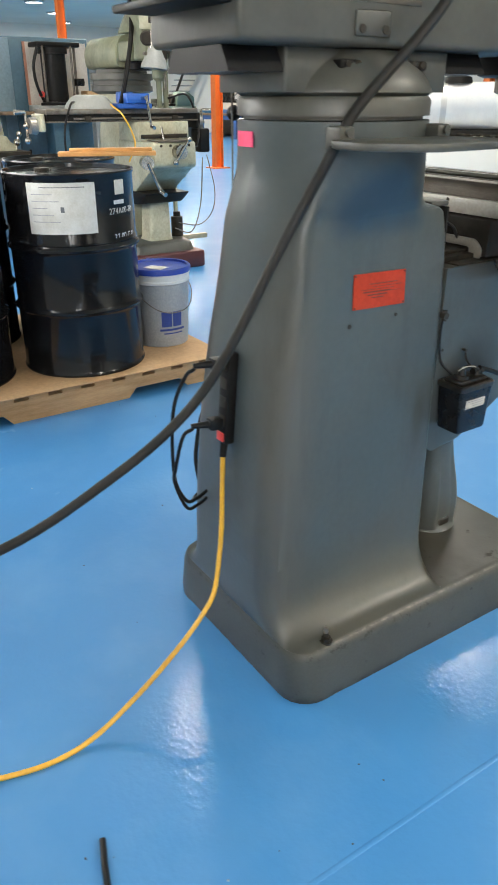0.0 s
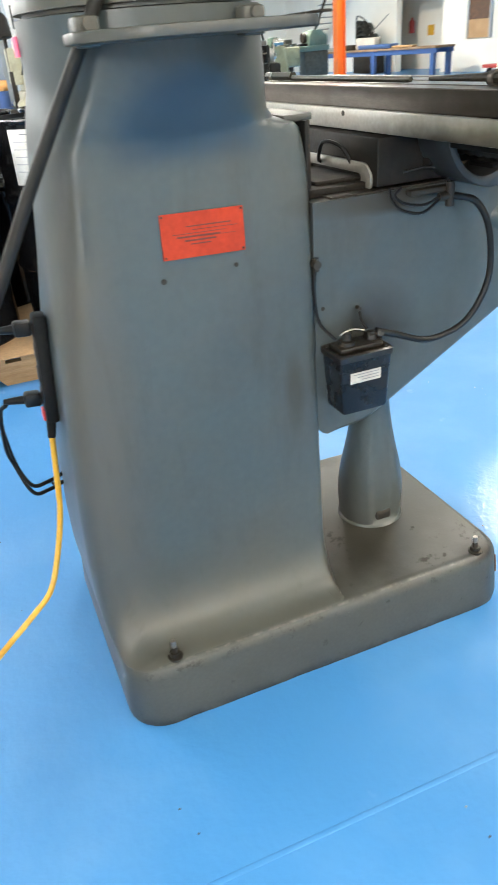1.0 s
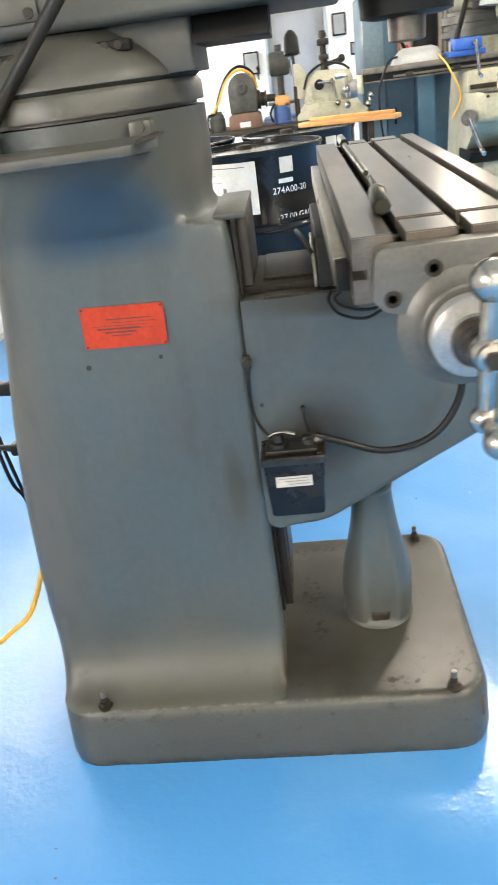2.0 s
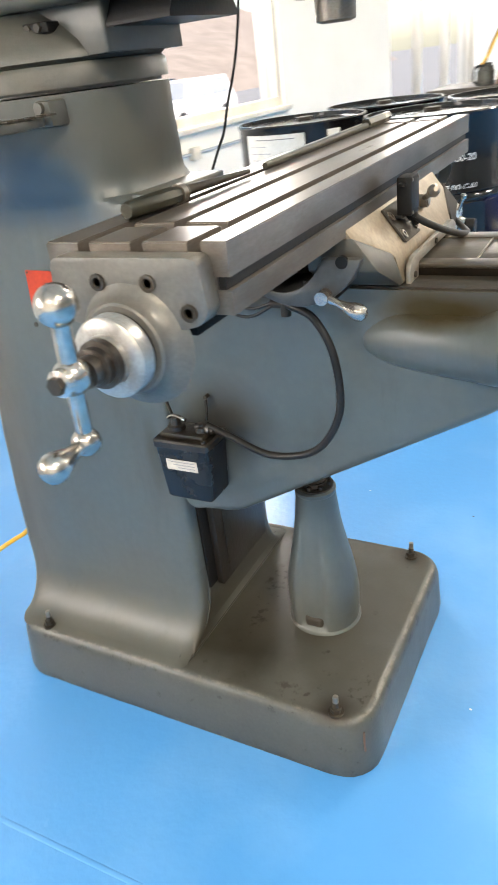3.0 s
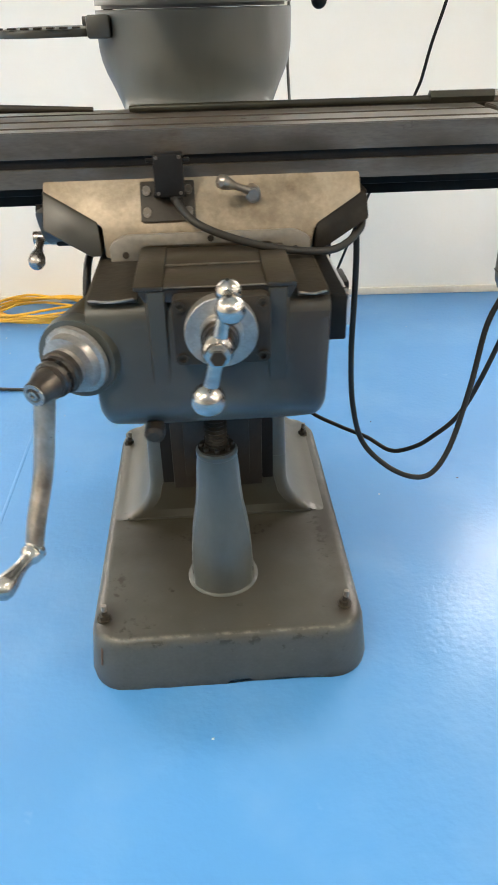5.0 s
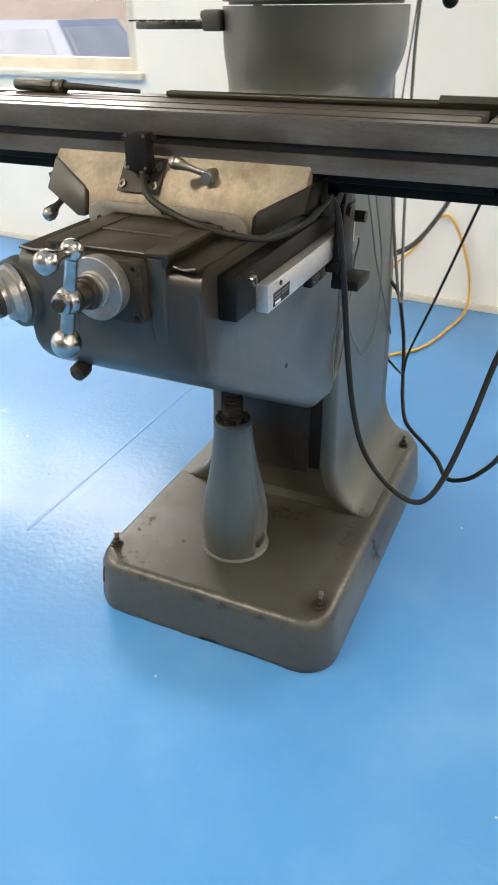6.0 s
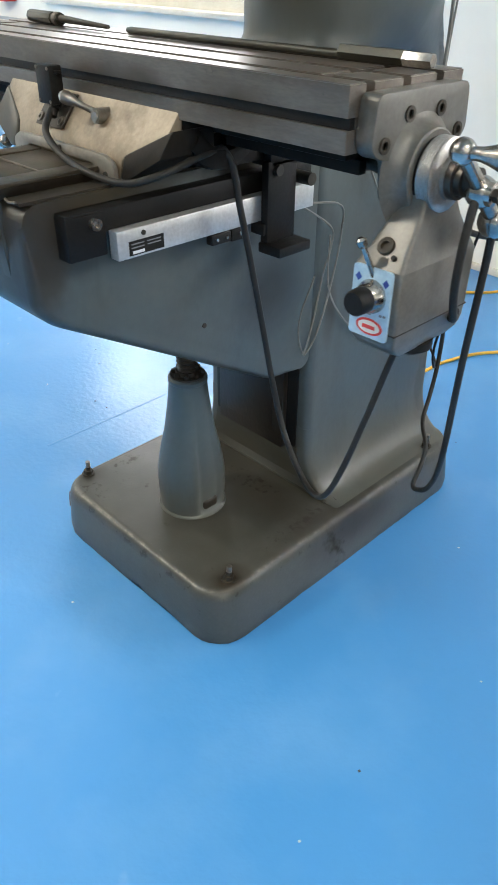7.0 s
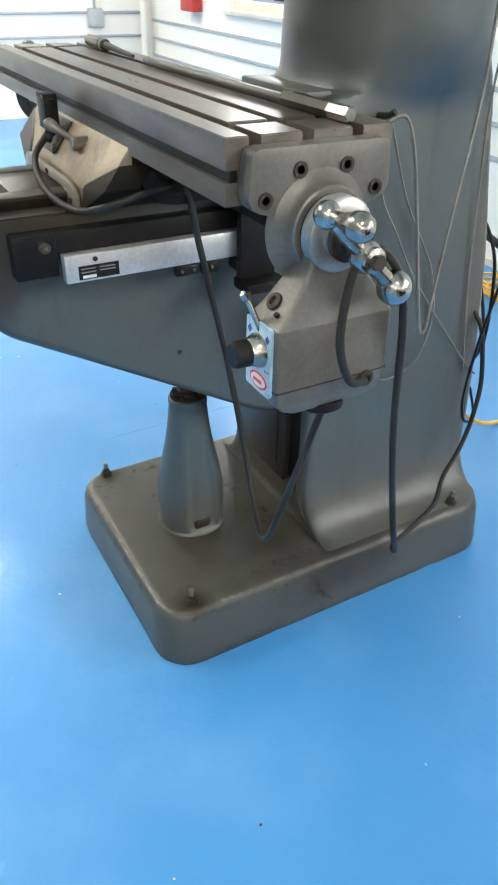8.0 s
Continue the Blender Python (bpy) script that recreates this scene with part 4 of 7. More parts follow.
part("crank_hub", lathe(HUB - AX * 0.012, AX, [(0, 0.021), (0.016, 0.022), (0.03, 0.017), (0.04, 0.016), (0.041, 0.009), (0.0412, 0.006), (0.0385, 0.006)], 28), HUBIRON, mill)
part("hub_face", lathe(HUB + AX * 0.0284, AX, [(0, 0.0155), (0.0012, 0.0152), (0.0014, 0.0098), (0.0004, 0.0095), (0.0004, 0.0072), (0.0030, 0.0068), (0.0034, 0.0030), (0.0015, 0.0028)], 28), LEVERSTEEL, mill, "bright turned hub face")
ARM = [HUB + Vector((-0.004, -0.008, -0.006)), HUB + Vector((-0.012, -0.016, -0.061)), HUB + Vector((-0.021, -0.028, -0.117)), HUB + Vector((-0.034, -0.056, -0.172)), HUB + Vector((-0.040, -0.070, -0.207))]


def strap(pts, wide, thick, facing):
    path, rings_ = smooth_path(pts, 6), []
    for i, p in enumerate(path):
        d = (path[min(i + 1, len(path) - 1)] - path[max(i - 1, 0)]).normalized()
        side = d.cross(facing).normalized()
        out = side.cross(d).normalized()
        w = wide * (1.0 - 0.18 * i / len(path))
        rings_.append([p + side * w * math.cos(a) + out * thick * math.sin(a) for a in [k * math.pi / 6 for k in range(12)]])
    return loft(rings_)


part("crank_arm", strap(ARM, 0.0165, 0.008, AX), WORN, mill, "worn iron crank arm")
part("crank_handle", lathe(ARM[-1] + AX * -0.008, Vector((-0.40, -0.91, -0.08)), [(0, 0.011), (0.004, 0.0150), (0.010, 0.0150), (0.012, 0.0125), (0.015, 0.0145), (0.020, 0.0135), (0.025, 0.009), (0.036, 0.0085), (0.052, 0.0105), (0.068, 0.0145), (0.078, 0.0158), (0.086, 0.0135), (0.091, 0.007), (0.092, 0.002)], 28), CHROME, mill, "bright turned crank handle")
part("drain_plug", join(rod((-0.085, -0.235, 0.782), (-0.085, -0.256, 0.756), 0.012), lathe((-0.085, -0.250, 0.759), (-0.05, -1, -0.15), [(0, 0.013), (0.012, 0.015), (0.024, 0.014), (0.029, 0.008)], 18)), DARK, mill)

# cross-feed plate, dial and ball crank
part("crossfeed_plate", prism(rounded([(-0.046, 0.878), (0.077, 0.878), (0.077, 0.968), (-0.046, 0.968)], 0.01), "y", -0.310, -0.286, 0.003), DARK, mill, "brown-grey cross-feed bearing plate")
for sx in (-0.036, 0.067):
    for sz in (0.888, 0.958):
        part("plate_screw", lathe((sx, -0.309, sz), (0, -1, 0), [(0, 0.0075), (0.004, 0.0075), (0.004, 0.004), (0.001, 0.004)], 14), DARK, mill)
part("crossfeed_dial", lathe((0.014, -0.309, 0.930), (0, -1, 0), [(0, 0.044), (0.006, 0.044), (0.0065, 0.0424), (0.0095, 0.0424), (0.010, 0.0455), (0.023, 0.0455), (0.0245, 0.0442), (0.0250, 0.027), (0.031, 0.026), (0.0315, 0.024), (0.037, 0.024)], 44), DIAL, mill, "satin silver graduated dial")
part("crossfeed_clutch", lathe((0.012, -0.343, 0.929), (0, -1, 0), [(0, 0.024), (0.005, 0.024), (0.006, 0.021), (0.013, 0.021), (0.014, 0.017), (0.03, 0.017)], 32), HUBIRON, mill)


def ball_crank(name, hub, up, out, r_top, r_low, grip):
    """A three-ball crank: hub ball, counterweight ball, upper ball and a turned grip."""
    hub, up, out = Vector(hub), Vector(up).normalized(), Vector(out).normalized()
    top, low_ = hub + up * r_top, hub - up * r_low
    g = Vector(grip).normalized()
    part(name, join(ball(hub, 0.0195), lathe(hub - out * 0.002, out, [(0, 0.016), (0.021, 0.0145), (0.023, 0.008), (0.026, 0.008)], 20), rod(hub, top, 0.0095, 0.0085), rod(hub, low_, 0.0105, 0.0095), ball(top, 0.0155), ball(low_, 0.0215)), CHROME, mill, "polished ball crank")
    part("crank_grip", lathe(top, g, [(0, 0.0085), (0.010, 0.0095), (0.014, 0.0075), (0.024, 0.0082), (0.036, 0.0115), (0.046, 0.0152), (0.054, 0.0165), (0.062, 0.0140), (0.067, 0.0085), (0.069, 0.003)], 24), CHROME, mill, "polished turned grip")
    part("hub_nut", lathe(hub + out * 0.019, out, [(0, 0.0095), (0.008, 0.0095)], 6), DARK, mill)


ball_crank("crossfeed_crank", (0.008, -0.382, 0.930), (0.22, 0.02, 1.0), (0, -1, 0), 0.071, 0.066, (0.0, -1.0, -0.02))

# saddle
saddle_front = [(-0.230, 1.066), (0.231, 1.066), (0.231, 1.028), (0.158, 0.993), (0.155, 0.962), (-0.145, 0.962), (-0.147, 1.004), (-0.230, 1.046)]
def leaned(bm):
    """Leans the front of a block back towards its top, as the saddle's face does."""
    for v in bm.verts:
        if v.co.y < -0.05 and v.co.z > 0.99:
            v.co.y += (v.co.z - 0.99) * 0.76
    return bm


part("saddle", leaned(prism([(x, z) for x, z in saddle_front], "y", -0.114, 0.02, 0.004)), TAN, mill, "tan bare-iron saddle with stains")
part("saddle_rear", box(-0.15, 0.20, 0.021, 0.205, 0.964, 1.05, 0.006), SHADEDIRT, mill, "oily rear of the saddle, darkened for under-table shade")
# The right flank takes the iron darkened for shade, the left does not.
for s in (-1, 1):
    part("saddle_flank", leaned(prism([(s * x + (0.008 if s > 0 else 0.0005), z + (0.0 if s > 0 or z < 0.99 or z == 1.004 else 0.011)) for x, z in ((0.231, 1.040), (0.154, 1.000), (0.150, 0.966), (0.166, 0.966), (0.231, 1.004))], "y", -0.1165, 0.0, 0.003)), FLANK if s < 0 else SHADEDIRT, mill, "painted underside of the saddle wing")
part("way_wiper", prism(rounded([(-0.137, 0.951), (-0.137, 0.985), (-0.115, 0.997), (0.130, 0.997), (0.152, 0.985), (0.152, 0.951), (0.098, 0.951), (0.098, 0.981), (-0.092, 0.981), (-0.092, 0.951)], 0.009), "y", -0.123, -0.115, 0.0015), WIPER, mill, "grey steel way wiper strip")
for sx, sz in ((-0.115, 0.969), (0.008, 0.989), (0.13, 0.969)):
    part("wiper_screw", rod((sx, -0.1225, sz), (sx, -0.1255, sz), 0.005, 0.0045, 12), DARK, mill)


def half_port(x0, x1, cy, ro, ri, shift, deep):
    """A half-round bearing shell hanging below the table, its bore set off to one side."""
    outer = [(cy + ro * math.cos(radians(a)), 1.062 + ro * math.sin(radians(a))) for a in range(200, 353, 8)]
    inner = [(cy + shift + ri * math.cos(radians(a)), 1.062 + deep * math.sin(radians(a))) for a in range(349, 200, -8)]
    return prism(outer + inner, "x", x0, x1, 0.004, 2)


part("saddle_port", half_port(-0.243, -0.140, 0.016, 0.108, 0.070, 0.022, 0.086), PORTIRON, mill, "open half-round bearing shell of the saddle, its rear end darkened for shade")
# Right shell is blackened for shade; the left one keeps its grey.
part("saddle_port", leaned(half_port(0.140, 0.243, 0.018, 0.088, 0.060, 0.010, 0.060)), SHADEBLACK, mill, "bearing shell of the saddle, blackened for shade")
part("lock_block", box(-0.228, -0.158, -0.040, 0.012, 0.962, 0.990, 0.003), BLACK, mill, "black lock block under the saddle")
part("port_bore", box(-0.170, 0.190, -0.034, 0.108, 0.992, 1.0515, 0.004), SHADEBLACK, mill)
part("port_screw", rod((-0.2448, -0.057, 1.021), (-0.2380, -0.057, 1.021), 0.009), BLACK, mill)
# Added black plates stand for the shade behind the wing and at its end.
part("saddle_shade", box(0.2005, 0.2085, 0.022, 0.204, 0.966, 1.0505, 0.002), SHADEBLACK, mill, "added black plate for the shade behind the saddle wing")
part("saddle_side", box(0.2312, 0.2340, -0.056, 0.018, 1.030, 1.062, 0.001), SHADEBLACK, mill, "end of the saddle, blackened for shade")
part("saddle_lock", join(rod((0.072, -0.052, 1.040), (0.072, -0.094, 1.040), 0.0112), rod((0.072, -0.093, 1.040), (0.072, -0.096, 1.040), 0.0095, 0.008), lathe((0.069, -0.088, 1.044), (-0.045, -0.030, 0.022), [(0, 0.006), (0.018, 0.0048), (0.032, 0.0055), (0.042, 0.0085), (0.050, 0.0105), (0.057, 0.0095), (0.062, 0.004)], 20)), WORN, mill, "small polished lock lever")
part("saddle_lock", join(rod((-0.205, -0.03, 0.974), (-0.262, -0.03, 0.974), 0.011, 0.010), lathe((-0.252, -0.034, 0.973), (0.0, -0.92, -0.38), [(0, 0.007), (0.02, 0.0055), (0.032, 0.0075), (0.042, 0.0115), (0.052, 0.0128), (0.060, 0.010), (0.064, 0.004)], 20)), LEVERSTEEL, mill, "small polished lock lever with ball end")

# table: long top with three T-slots and a front groove
TY0, TY1, TZ = -0.060, 0.172, 1.126


def table_profile(slots=True, top=TZ):
    pts = [(TY0, 1.052), (TY0, 1.078), (TY0 + 0.016, 1.078), (TY0 + 0.016, 1.092), (TY0, 1.092), (TY0, top)]
    if slots:
        for s in (-0.0225, 0.0485, 0.1195):
            pts += [(s - 0.008, top), (s - 0.008, top - 0.013), (s - 0.015, top - 0.013), (s - 0.015, top - 0.024), (s + 0.015, top - 0.024), (s + 0.015, top - 0.013), (s + 0.008, top - 0.013), (s + 0.008, top)]
    pts += [(TY1, top), (TY1, 1.091), (TY1 - 0.016, 1.091), (TY1 - 0.016, 1.080), (TY1, 1.080), (TY1, 1.052)]
    return pts


table = part("table", prism(table_profile(), "x", -0.468, 0.452), STEEL, mill, "ground steel table with three T-slots")
part("table_end", prism(table_profile(), "x", -0.556, -0.484), STEEL, mill)
part("table_end", prism(table_profile(), "x", 0.468, 0.532), STEEL, mill)
for gx in (-0.484, 0.452):
    part("table_gutter", join(prism(table_profile(False, 1.108), "x", gx, gx + 0.016), box(gx, gx + 0.016, TY0, -0.0305, 1.108, TZ), box(gx, gx + 0.016, 0.1275, TY1, 1.108, TZ)), STEEL, mill)
for s in (-0.0225, 0.0485, 0.1195):
    part("slot_floor", box(-0.467, 0.451, s - 0.0146, s + 0.0146, TZ - 0.0245, TZ - 0.0225), BLACK, mill, "black slot bottom")
lands = [(TY0 + 0.001, -0.0308), (-0.0142, 0.0402), (0.0568, 0.1112), (0.1278, TY1 - 0.001)]
for k, (a, b) in enumerate(lands):
    x0, x1 = (-0.554, 0.530) if k in (0, 3) else (-0.466, 0.450)
    part("table_land", box(x0, x1, a, b, TZ - 0.0005, TZ + 0.0015), TOPSTEEL, mill, "shiny ground table top")
for a, b in lands[1:3]:
    part("table_land", box(0.470, 0.530, a, b, TZ - 0.0005, TZ + 0.0015), TOPSTEEL, mill)
    part("table_land", box(-0.554, -0.486, a, b, TZ - 0.0005, TZ + 0.0015), TOPSTEEL, mill)
# Underside colour carries the shade below the table.
part("table_dovetail", join(box(-0.50, 0.49, -0.005, 0.118, 1.030, 1.0515, 0.003), box(-0.52, -0.24, 0.012, 0.028, 1.012, 1.031, 0.002), box(0.25, 0.50, 0.012, 0.028, 1.012, 1.031, 0.002)), SHADEBLACK, mill, "table underside and lead screw guard, blackened for shade")
# Black filler paints the shade inside the open front groove.
part("front_groove", box(-0.5545, 0.5305, TY0 + 0.006, TY0 + 0.0155, 1.0783, 1.0917), BLACK, mill, "black filler for the shade in the table's front groove")
part("rear_rail", box(-0.478, 0.462, 0.1722, 0.190, 1.0535, 1.090, 0.002), RAIL, mill, "bright steel rail along the back of the table")
part("rail_end", box(-0.502, -0.4782, 0.1722, 0.189, 1.0535, 1.089, 0.002), BLACK, mill)
part("rail_screw", rod((0.0, 0.1895, 1.082), (0.0, 0.1915, 1.082), 0.005, 0.005, 10), DARK, mill)
lead = part("lead_screw", lathe((-0.53, 0.054, 1.022), (1, 0, 0), [p for k in range(44) for p in ((0.024 * k, 0.014), (0.024 * k + 0.012, 0.0115))], 14), DARK, mill)

# end brackets, dials and cranks
for s, x in ((-1, -0.557), (1, 0.533)):
    outline = rounded([(-0.040, 1.118), (-0.046, 1.062), (-0.034, 1.048), (0.004, 1.040), (0.012, 0.985), (0.096, 0.985), (0.104, 1.040), (0.142, 1.048), (0.154, 1.062), (0.148, 1.118)], 0.012)
    part("end_bracket", prism(outline, "x", min(x, x + s * 0.026), max(x, x + s * 0.026), 0.004, 3), CASTALU, mill, "cast grey table end bracket")
    part("bearing_boss", lathe((x + s * 0.022, 0.054, 1.025), (s, 0, 0), [(0, 0.074), (0.006, 0.063), (0.012, 0.056), (0.018, 0.0525), (0.024, 0.0515), (0.026, 0.049)], 44), CASTALU, mill)
    part("dial_gap", lathe((x + s * 0.044, 0.054, 1.025), (s, 0, 0), [(0, 0.042), (0.008, 0.042)], 36), BLACK, mill)
    part("table_dial", lathe((x + s * 0.0515, 0.054, 1.025), (s, 0, 0), [(0, 0.042), (0.002, 0.0445), *[p for k in range(5) for p in ((0.004 + 0.003 * k, 0.0445), (0.0055 + 0.003 * k, 0.0436))], (0.020, 0.0445), (0.023, 0.041), (0.024, 0.028), (0.030, 0.028)], 56), DIAL, mill, "satin silver graduated dial")
    part("dial_clutch", lathe((x + s * 0.081, 0.054, 1.025), (s, 0, 0), [(0, 0.0265), (0.009, 0.0265), (0.010, 0.021), (0.018, 0.021), (0.019, 0.016), (0.032, 0.016)], 32), HUBIRON, mill)
    for sy, sz in ((-0.023, 1.062), (0.022, 1.092), (0.087, 1.092), (0.132, 1.062)):
        part("bracket_screw", lathe((x + s * 0.0255, sy, sz), (s, 0, 0), [(0, 0.0095), (0.003, 0.0095), (0.003, 0.0055), (0.0005, 0.005)], 16), DARK, mill)
ball_crank("table_crank", (0.650, 0.056, 1.014), (0, -0.66, 0.62), (1, 0, 0), 0.078, 0.066, (1.0, 0.06, 0.02))
ball_crank("table_crank", (-0.688, 0.054, 1.030), (0, 0.03, -1), (-1, 0, 0), 0.072, 0.072, (-1.0, -0.05, -0.02))

# power feed under the right bracket
def slab(levels):
    """A tapering casting through levels of (x0, x1, y0, y1, z) with rounded corners."""
    return loft([[Vector((a, b, z)) for a, b in rounded([(x0, y0), (x1, y0), (x1, y1), (x0, y1)], 0.006, 3)] for x0, x1, y0, y1, z in levels])


part("power_feed_body", join(slab([(0.5385, 0.6125, -0.0305, 0.1405, 0.838), (0.5385, 0.6125, -0.0305, 0.1405, 0.9195), (0.5389, 0.6121, -0.0300, 0.1400, 0.9210)]), slab([(0.5389, 0.6121, -0.0300, 0.1400, 0.9209), (0.5480, 0.6070, -0.0120, 0.1220, 0.944), (0.5548, 0.6035, 0.0070, 0.1030, 0.970), (0.5570, 0.6010, 0.0160, 0.0940, 0.988), (0.5570, 0.6010, 0.0180, 0.0920, 1.004)])), CASTALU, mill, "cast grey power feed unit")
part("motor_housing", slab([(0.552, 0.604, 0.000, 0.118, 0.797), (0.544, 0.609, -0.018, 0.132, 0.806), (0.5400, 0.6115, -0.0290, 0.1390, 0.820), (0.5390, 0.6122, -0.0300, 0.1402, 0.8365)]), CASTALU, mill, "cast grey lower housing of the power feed")
part("feed_seam", box(0.5380, 0.6130, -0.0310, 0.1410, 0.8362, 0.8384, 0.0006), DARK, mill)
part("motor_cap", lathe((0.578, 0.060, 0.800), (0, 0, -1), [(0, 0.034), (0.012, 0.034), (0.016, 0.029)], 28), BLACK, mill)
part("feed_faceplate", prism(rounded([(0.541, 0.826), (0.602, 0.826), (0.602, 0.921), (0.541, 0.921)], 0.005), "y", -0.0342, -0.0306), FACEBLUE, mill, "pale blue control face plate")
part("feed_badge", moved(lathe((0, 0, 0), (0, -1, 0), [(0, 0.0185), (0.0008, 0.0185)], 32), Matrix.Translation((0.574, -0.0340, 0.842)) @ Matrix.Diagonal((1.15, 1, 0.62, 1))), SIGNRED, mill, "oval red badge")
part("badge_field", moved(lathe((0, 0, 0), (0, -1, 0), [(0, 0.0150), (0.0008, 0.0150)], 32), Matrix.Translation((0.574, -0.0346, 0.842)) @ Matrix.Diagonal((1.15, 1, 0.56, 1))), PAPER, mill)
part("badge_bar", box(0.564, 0.584, -0.0362, -0.0353, 0.8395, 0.8445), SIGNRED, mill)
for a, b, z0, z1 in ((0.546, 0.550, 0.858, 0.861), (0.552, 0.556, 0.8575, 0.8605), (0.588, 0.592, 0.860, 0.863), (0.594, 0.598, 0.8605, 0.8635), (0.563, 0.575, 0.8585, 0.8605)):
    part("face_print", box(a, b, -0.0348, -0.0341, z0, z1), INK, mill)
for ax in (0.550, 0.593):
    part("face_print", prism([(ax, 0.899), (ax + 0.005, 0.905), (ax, 0.911), (ax - 0.005, 0.905)], "y", -0.0348, -0.0341), LOGOBLUE, mill, "dark blue arrow mark")
part("speed_knob", lathe((0.573, -0.0338, 0.884), (0, -1, 0), [(0, 0.0225), (0.004, 0.0222), (0.016, 0.0168), (0.017, 0.0160)], 32), CHROME, mill, "chrome knob skirt")
part("speed_knob", lathe((0.573, -0.0505, 0.884), (0, -1, 0), [(0, 0.0172), (0.003, 0.0176), (0.019, 0.0168), (0.022, 0.0145)], 32), BLACK, mill, "black speed knob")
part("feed_lever", join(rod((0.571, -0.030, 0.908), (0.560, -0.045, 0.949), 0.0042, 0.0036), lathe((0.560, -0.045, 0.947), (-0.22, -0.28, 0.93), [(0, 0.0045), (0.003, 0.0065), (0.010, 0.0068), (0.013, 0.003)], 14)), CHROME, mill)
for p, d in (((0.572, -0.012, 0.943), (0, -0.78, 0.63)), ((0.6120, 0.108, 0.829), (1, 0, 0))):
    part("feed_screw", lathe(p, d, [(0, 0.0115), (0.004, 0.0115), (0.005, 0.0105), (0.005, 0.006), (0.001, 0.006)], 20), DARK, mill)
part("feed_hole", rod((0.591, -0.018, 0.932), (0.591, -0.023, 0.9365), 0.0035, None, 10), BLACK, mill)

# limit switch on the table front, with its conduit
part("limit_switch", join(box(-0.067, -0.0255, -0.106, -0.0820, 1.044, 1.101, 0.003), box(-0.077, -0.017, -0.098, -0.088, 1.089, 1.094, 0.001), box(-0.070, -0.023, -0.092, -0.078, 1.040, 1.046, 0.002)), BLACK, mill, "black limit switch box")
part("switch_bracket", leaned(box(-0.090, -0.012, -0.1205, -0.1142, 1.010, 1.058, 0.002)), DARK, mill, "dark steel switch bracket")
for sx, sz in ((-0.081, 1.048), (-0.081, 1.022), (-0.021, 1.048), (-0.021, 1.022)):
    part("bracket_screw", leaned(lathe((sx, -0.120, sz), (0, -1, 0), [(0, 0.006), (0.004, 0.006), (0.004, 0.003), (0.001, 0.003)], 14)), STEEL, mill)
for sx in (-0.062, -0.0305):
    for sz in (1.049, 1.0965):
        part("switch_screw", rod((sx, -0.1055, sz), (sx, -0.1072, sz), 0.0028, 0.0025, 10), STEEL, mill)
part("cable_gland", lathe((-0.040, -0.094, 1.047), (0.35, -0.45, -0.8), [(0, 0.009), (0.012, 0.009), (0.013, 0.0068), (0.024, 0.0066)], 14), BLACK, mill)
part("conduit", tube([(-0.040, -0.094, 1.045), (-0.032, -0.112, 1.030), (-0.004, -0.137, 1.010), (0.06, -0.150, 0.988), (0.13, -0.147, 0.973), (0.19, -0.127, 0.968), (0.232, -0.085, 0.985), (0.24, -0.03, 1.00), (0.235, 0.02, 1.004)], 0.0056, 12), GREYCABLE, mill, "grey flexible conduit")

# linear scale on the knee's right flank
part("scale_bracket", join(box(0.157, 0.186, -0.236, 0.285, 0.905, 0.940, 0.003), box(0.157, 0.188, -0.237, -0.170, 0.872, 0.937, 0.003)), BLACK, mill, "black scale mounting rail")
part("scale_body", box(0.186, 0.207, -0.166, 0.270, 0.864, 0.908, 0.002), SILVER, mill, "silver linear scale")
part("scale_label", box(0.2068, 0.2076, -0.146, -0.080, 0.868, 0.890), BLACK, mill)
for k, (y0, y1, z) in enumerate(((-0.142, -0.118, 0.884), (-0.112, -0.086, 0.884), (-0.112, -0.086, 0.879), (-0.142, -0.118, 0.8785))):
    part("label_print", box(0.2074, 0.2079, y0, y1, z, z + 0.0018), INK, mill)
part("label_print", box(0.2074, 0.2079, -0.140, -0.118, 0.870, 0.8745), WHITEINK, mill)
part("scale_screw", lathe((0.1865, -0.190, 0.922), (1, 0, 0), [(0, 0.009), (0.010, 0.009), (0.010, 0.0045), (0.004, 0.0045)], 18), LEVERSTEEL, mill)
part("scale_screw", rod((0.206, -0.118, 0.899), (0.209, -0.118, 0.899), 0.004), DARK, mill)
part("reader_head", box(0.190, 0.222, 0.125, 0.200, 0.842, 0.862, 0.003), BLACK, mill, "black scale reader head")
part("scale_clip", join(box(0.194, 0.210, 0.018, 0.060, 0.846, 0.8635, 0.002), box(0.196, 0.206, 0.066, 0.100, 0.842, 0.8635, 0.002)), BLACK, mill, "black scale clip")
for cy_ in (0.028, 0.050, 0.083):
    part("clip_screw", rod((0.2095, cy_, 0.855), (0.2125, cy_, 0.855), 0.0035, 0.003, 10), LEVERSTEEL, mill)
part("reader_bracket", join(box(0.209, 0.226, 0.130, 0.200, 0.825, 0.965, 0.003), box(0.209, 0.262, 0.125, 0.205, 0.812, 0.830, 0.003), box(0.18, 0.226, 0.135, 0.195, 0.955, 0.985, 0.003)), BLACK, mill, "black reader bracket")
for kp in (((0.224, 0.15, 0.95), (0.234, 0.15, 0.95), 0.009), ((0.186, 0.225, 0.925), (0.24, 0.225, 0.925), 0.011)):
    part("reader_knob", rod(*kp), DARK, mill)

# knee lifting screw in its bottle-shaped pedestal
def pedestal(profile, k=120):
    """A bottle-shaped casting with a shallow channel up each side."""
    rings_ = []
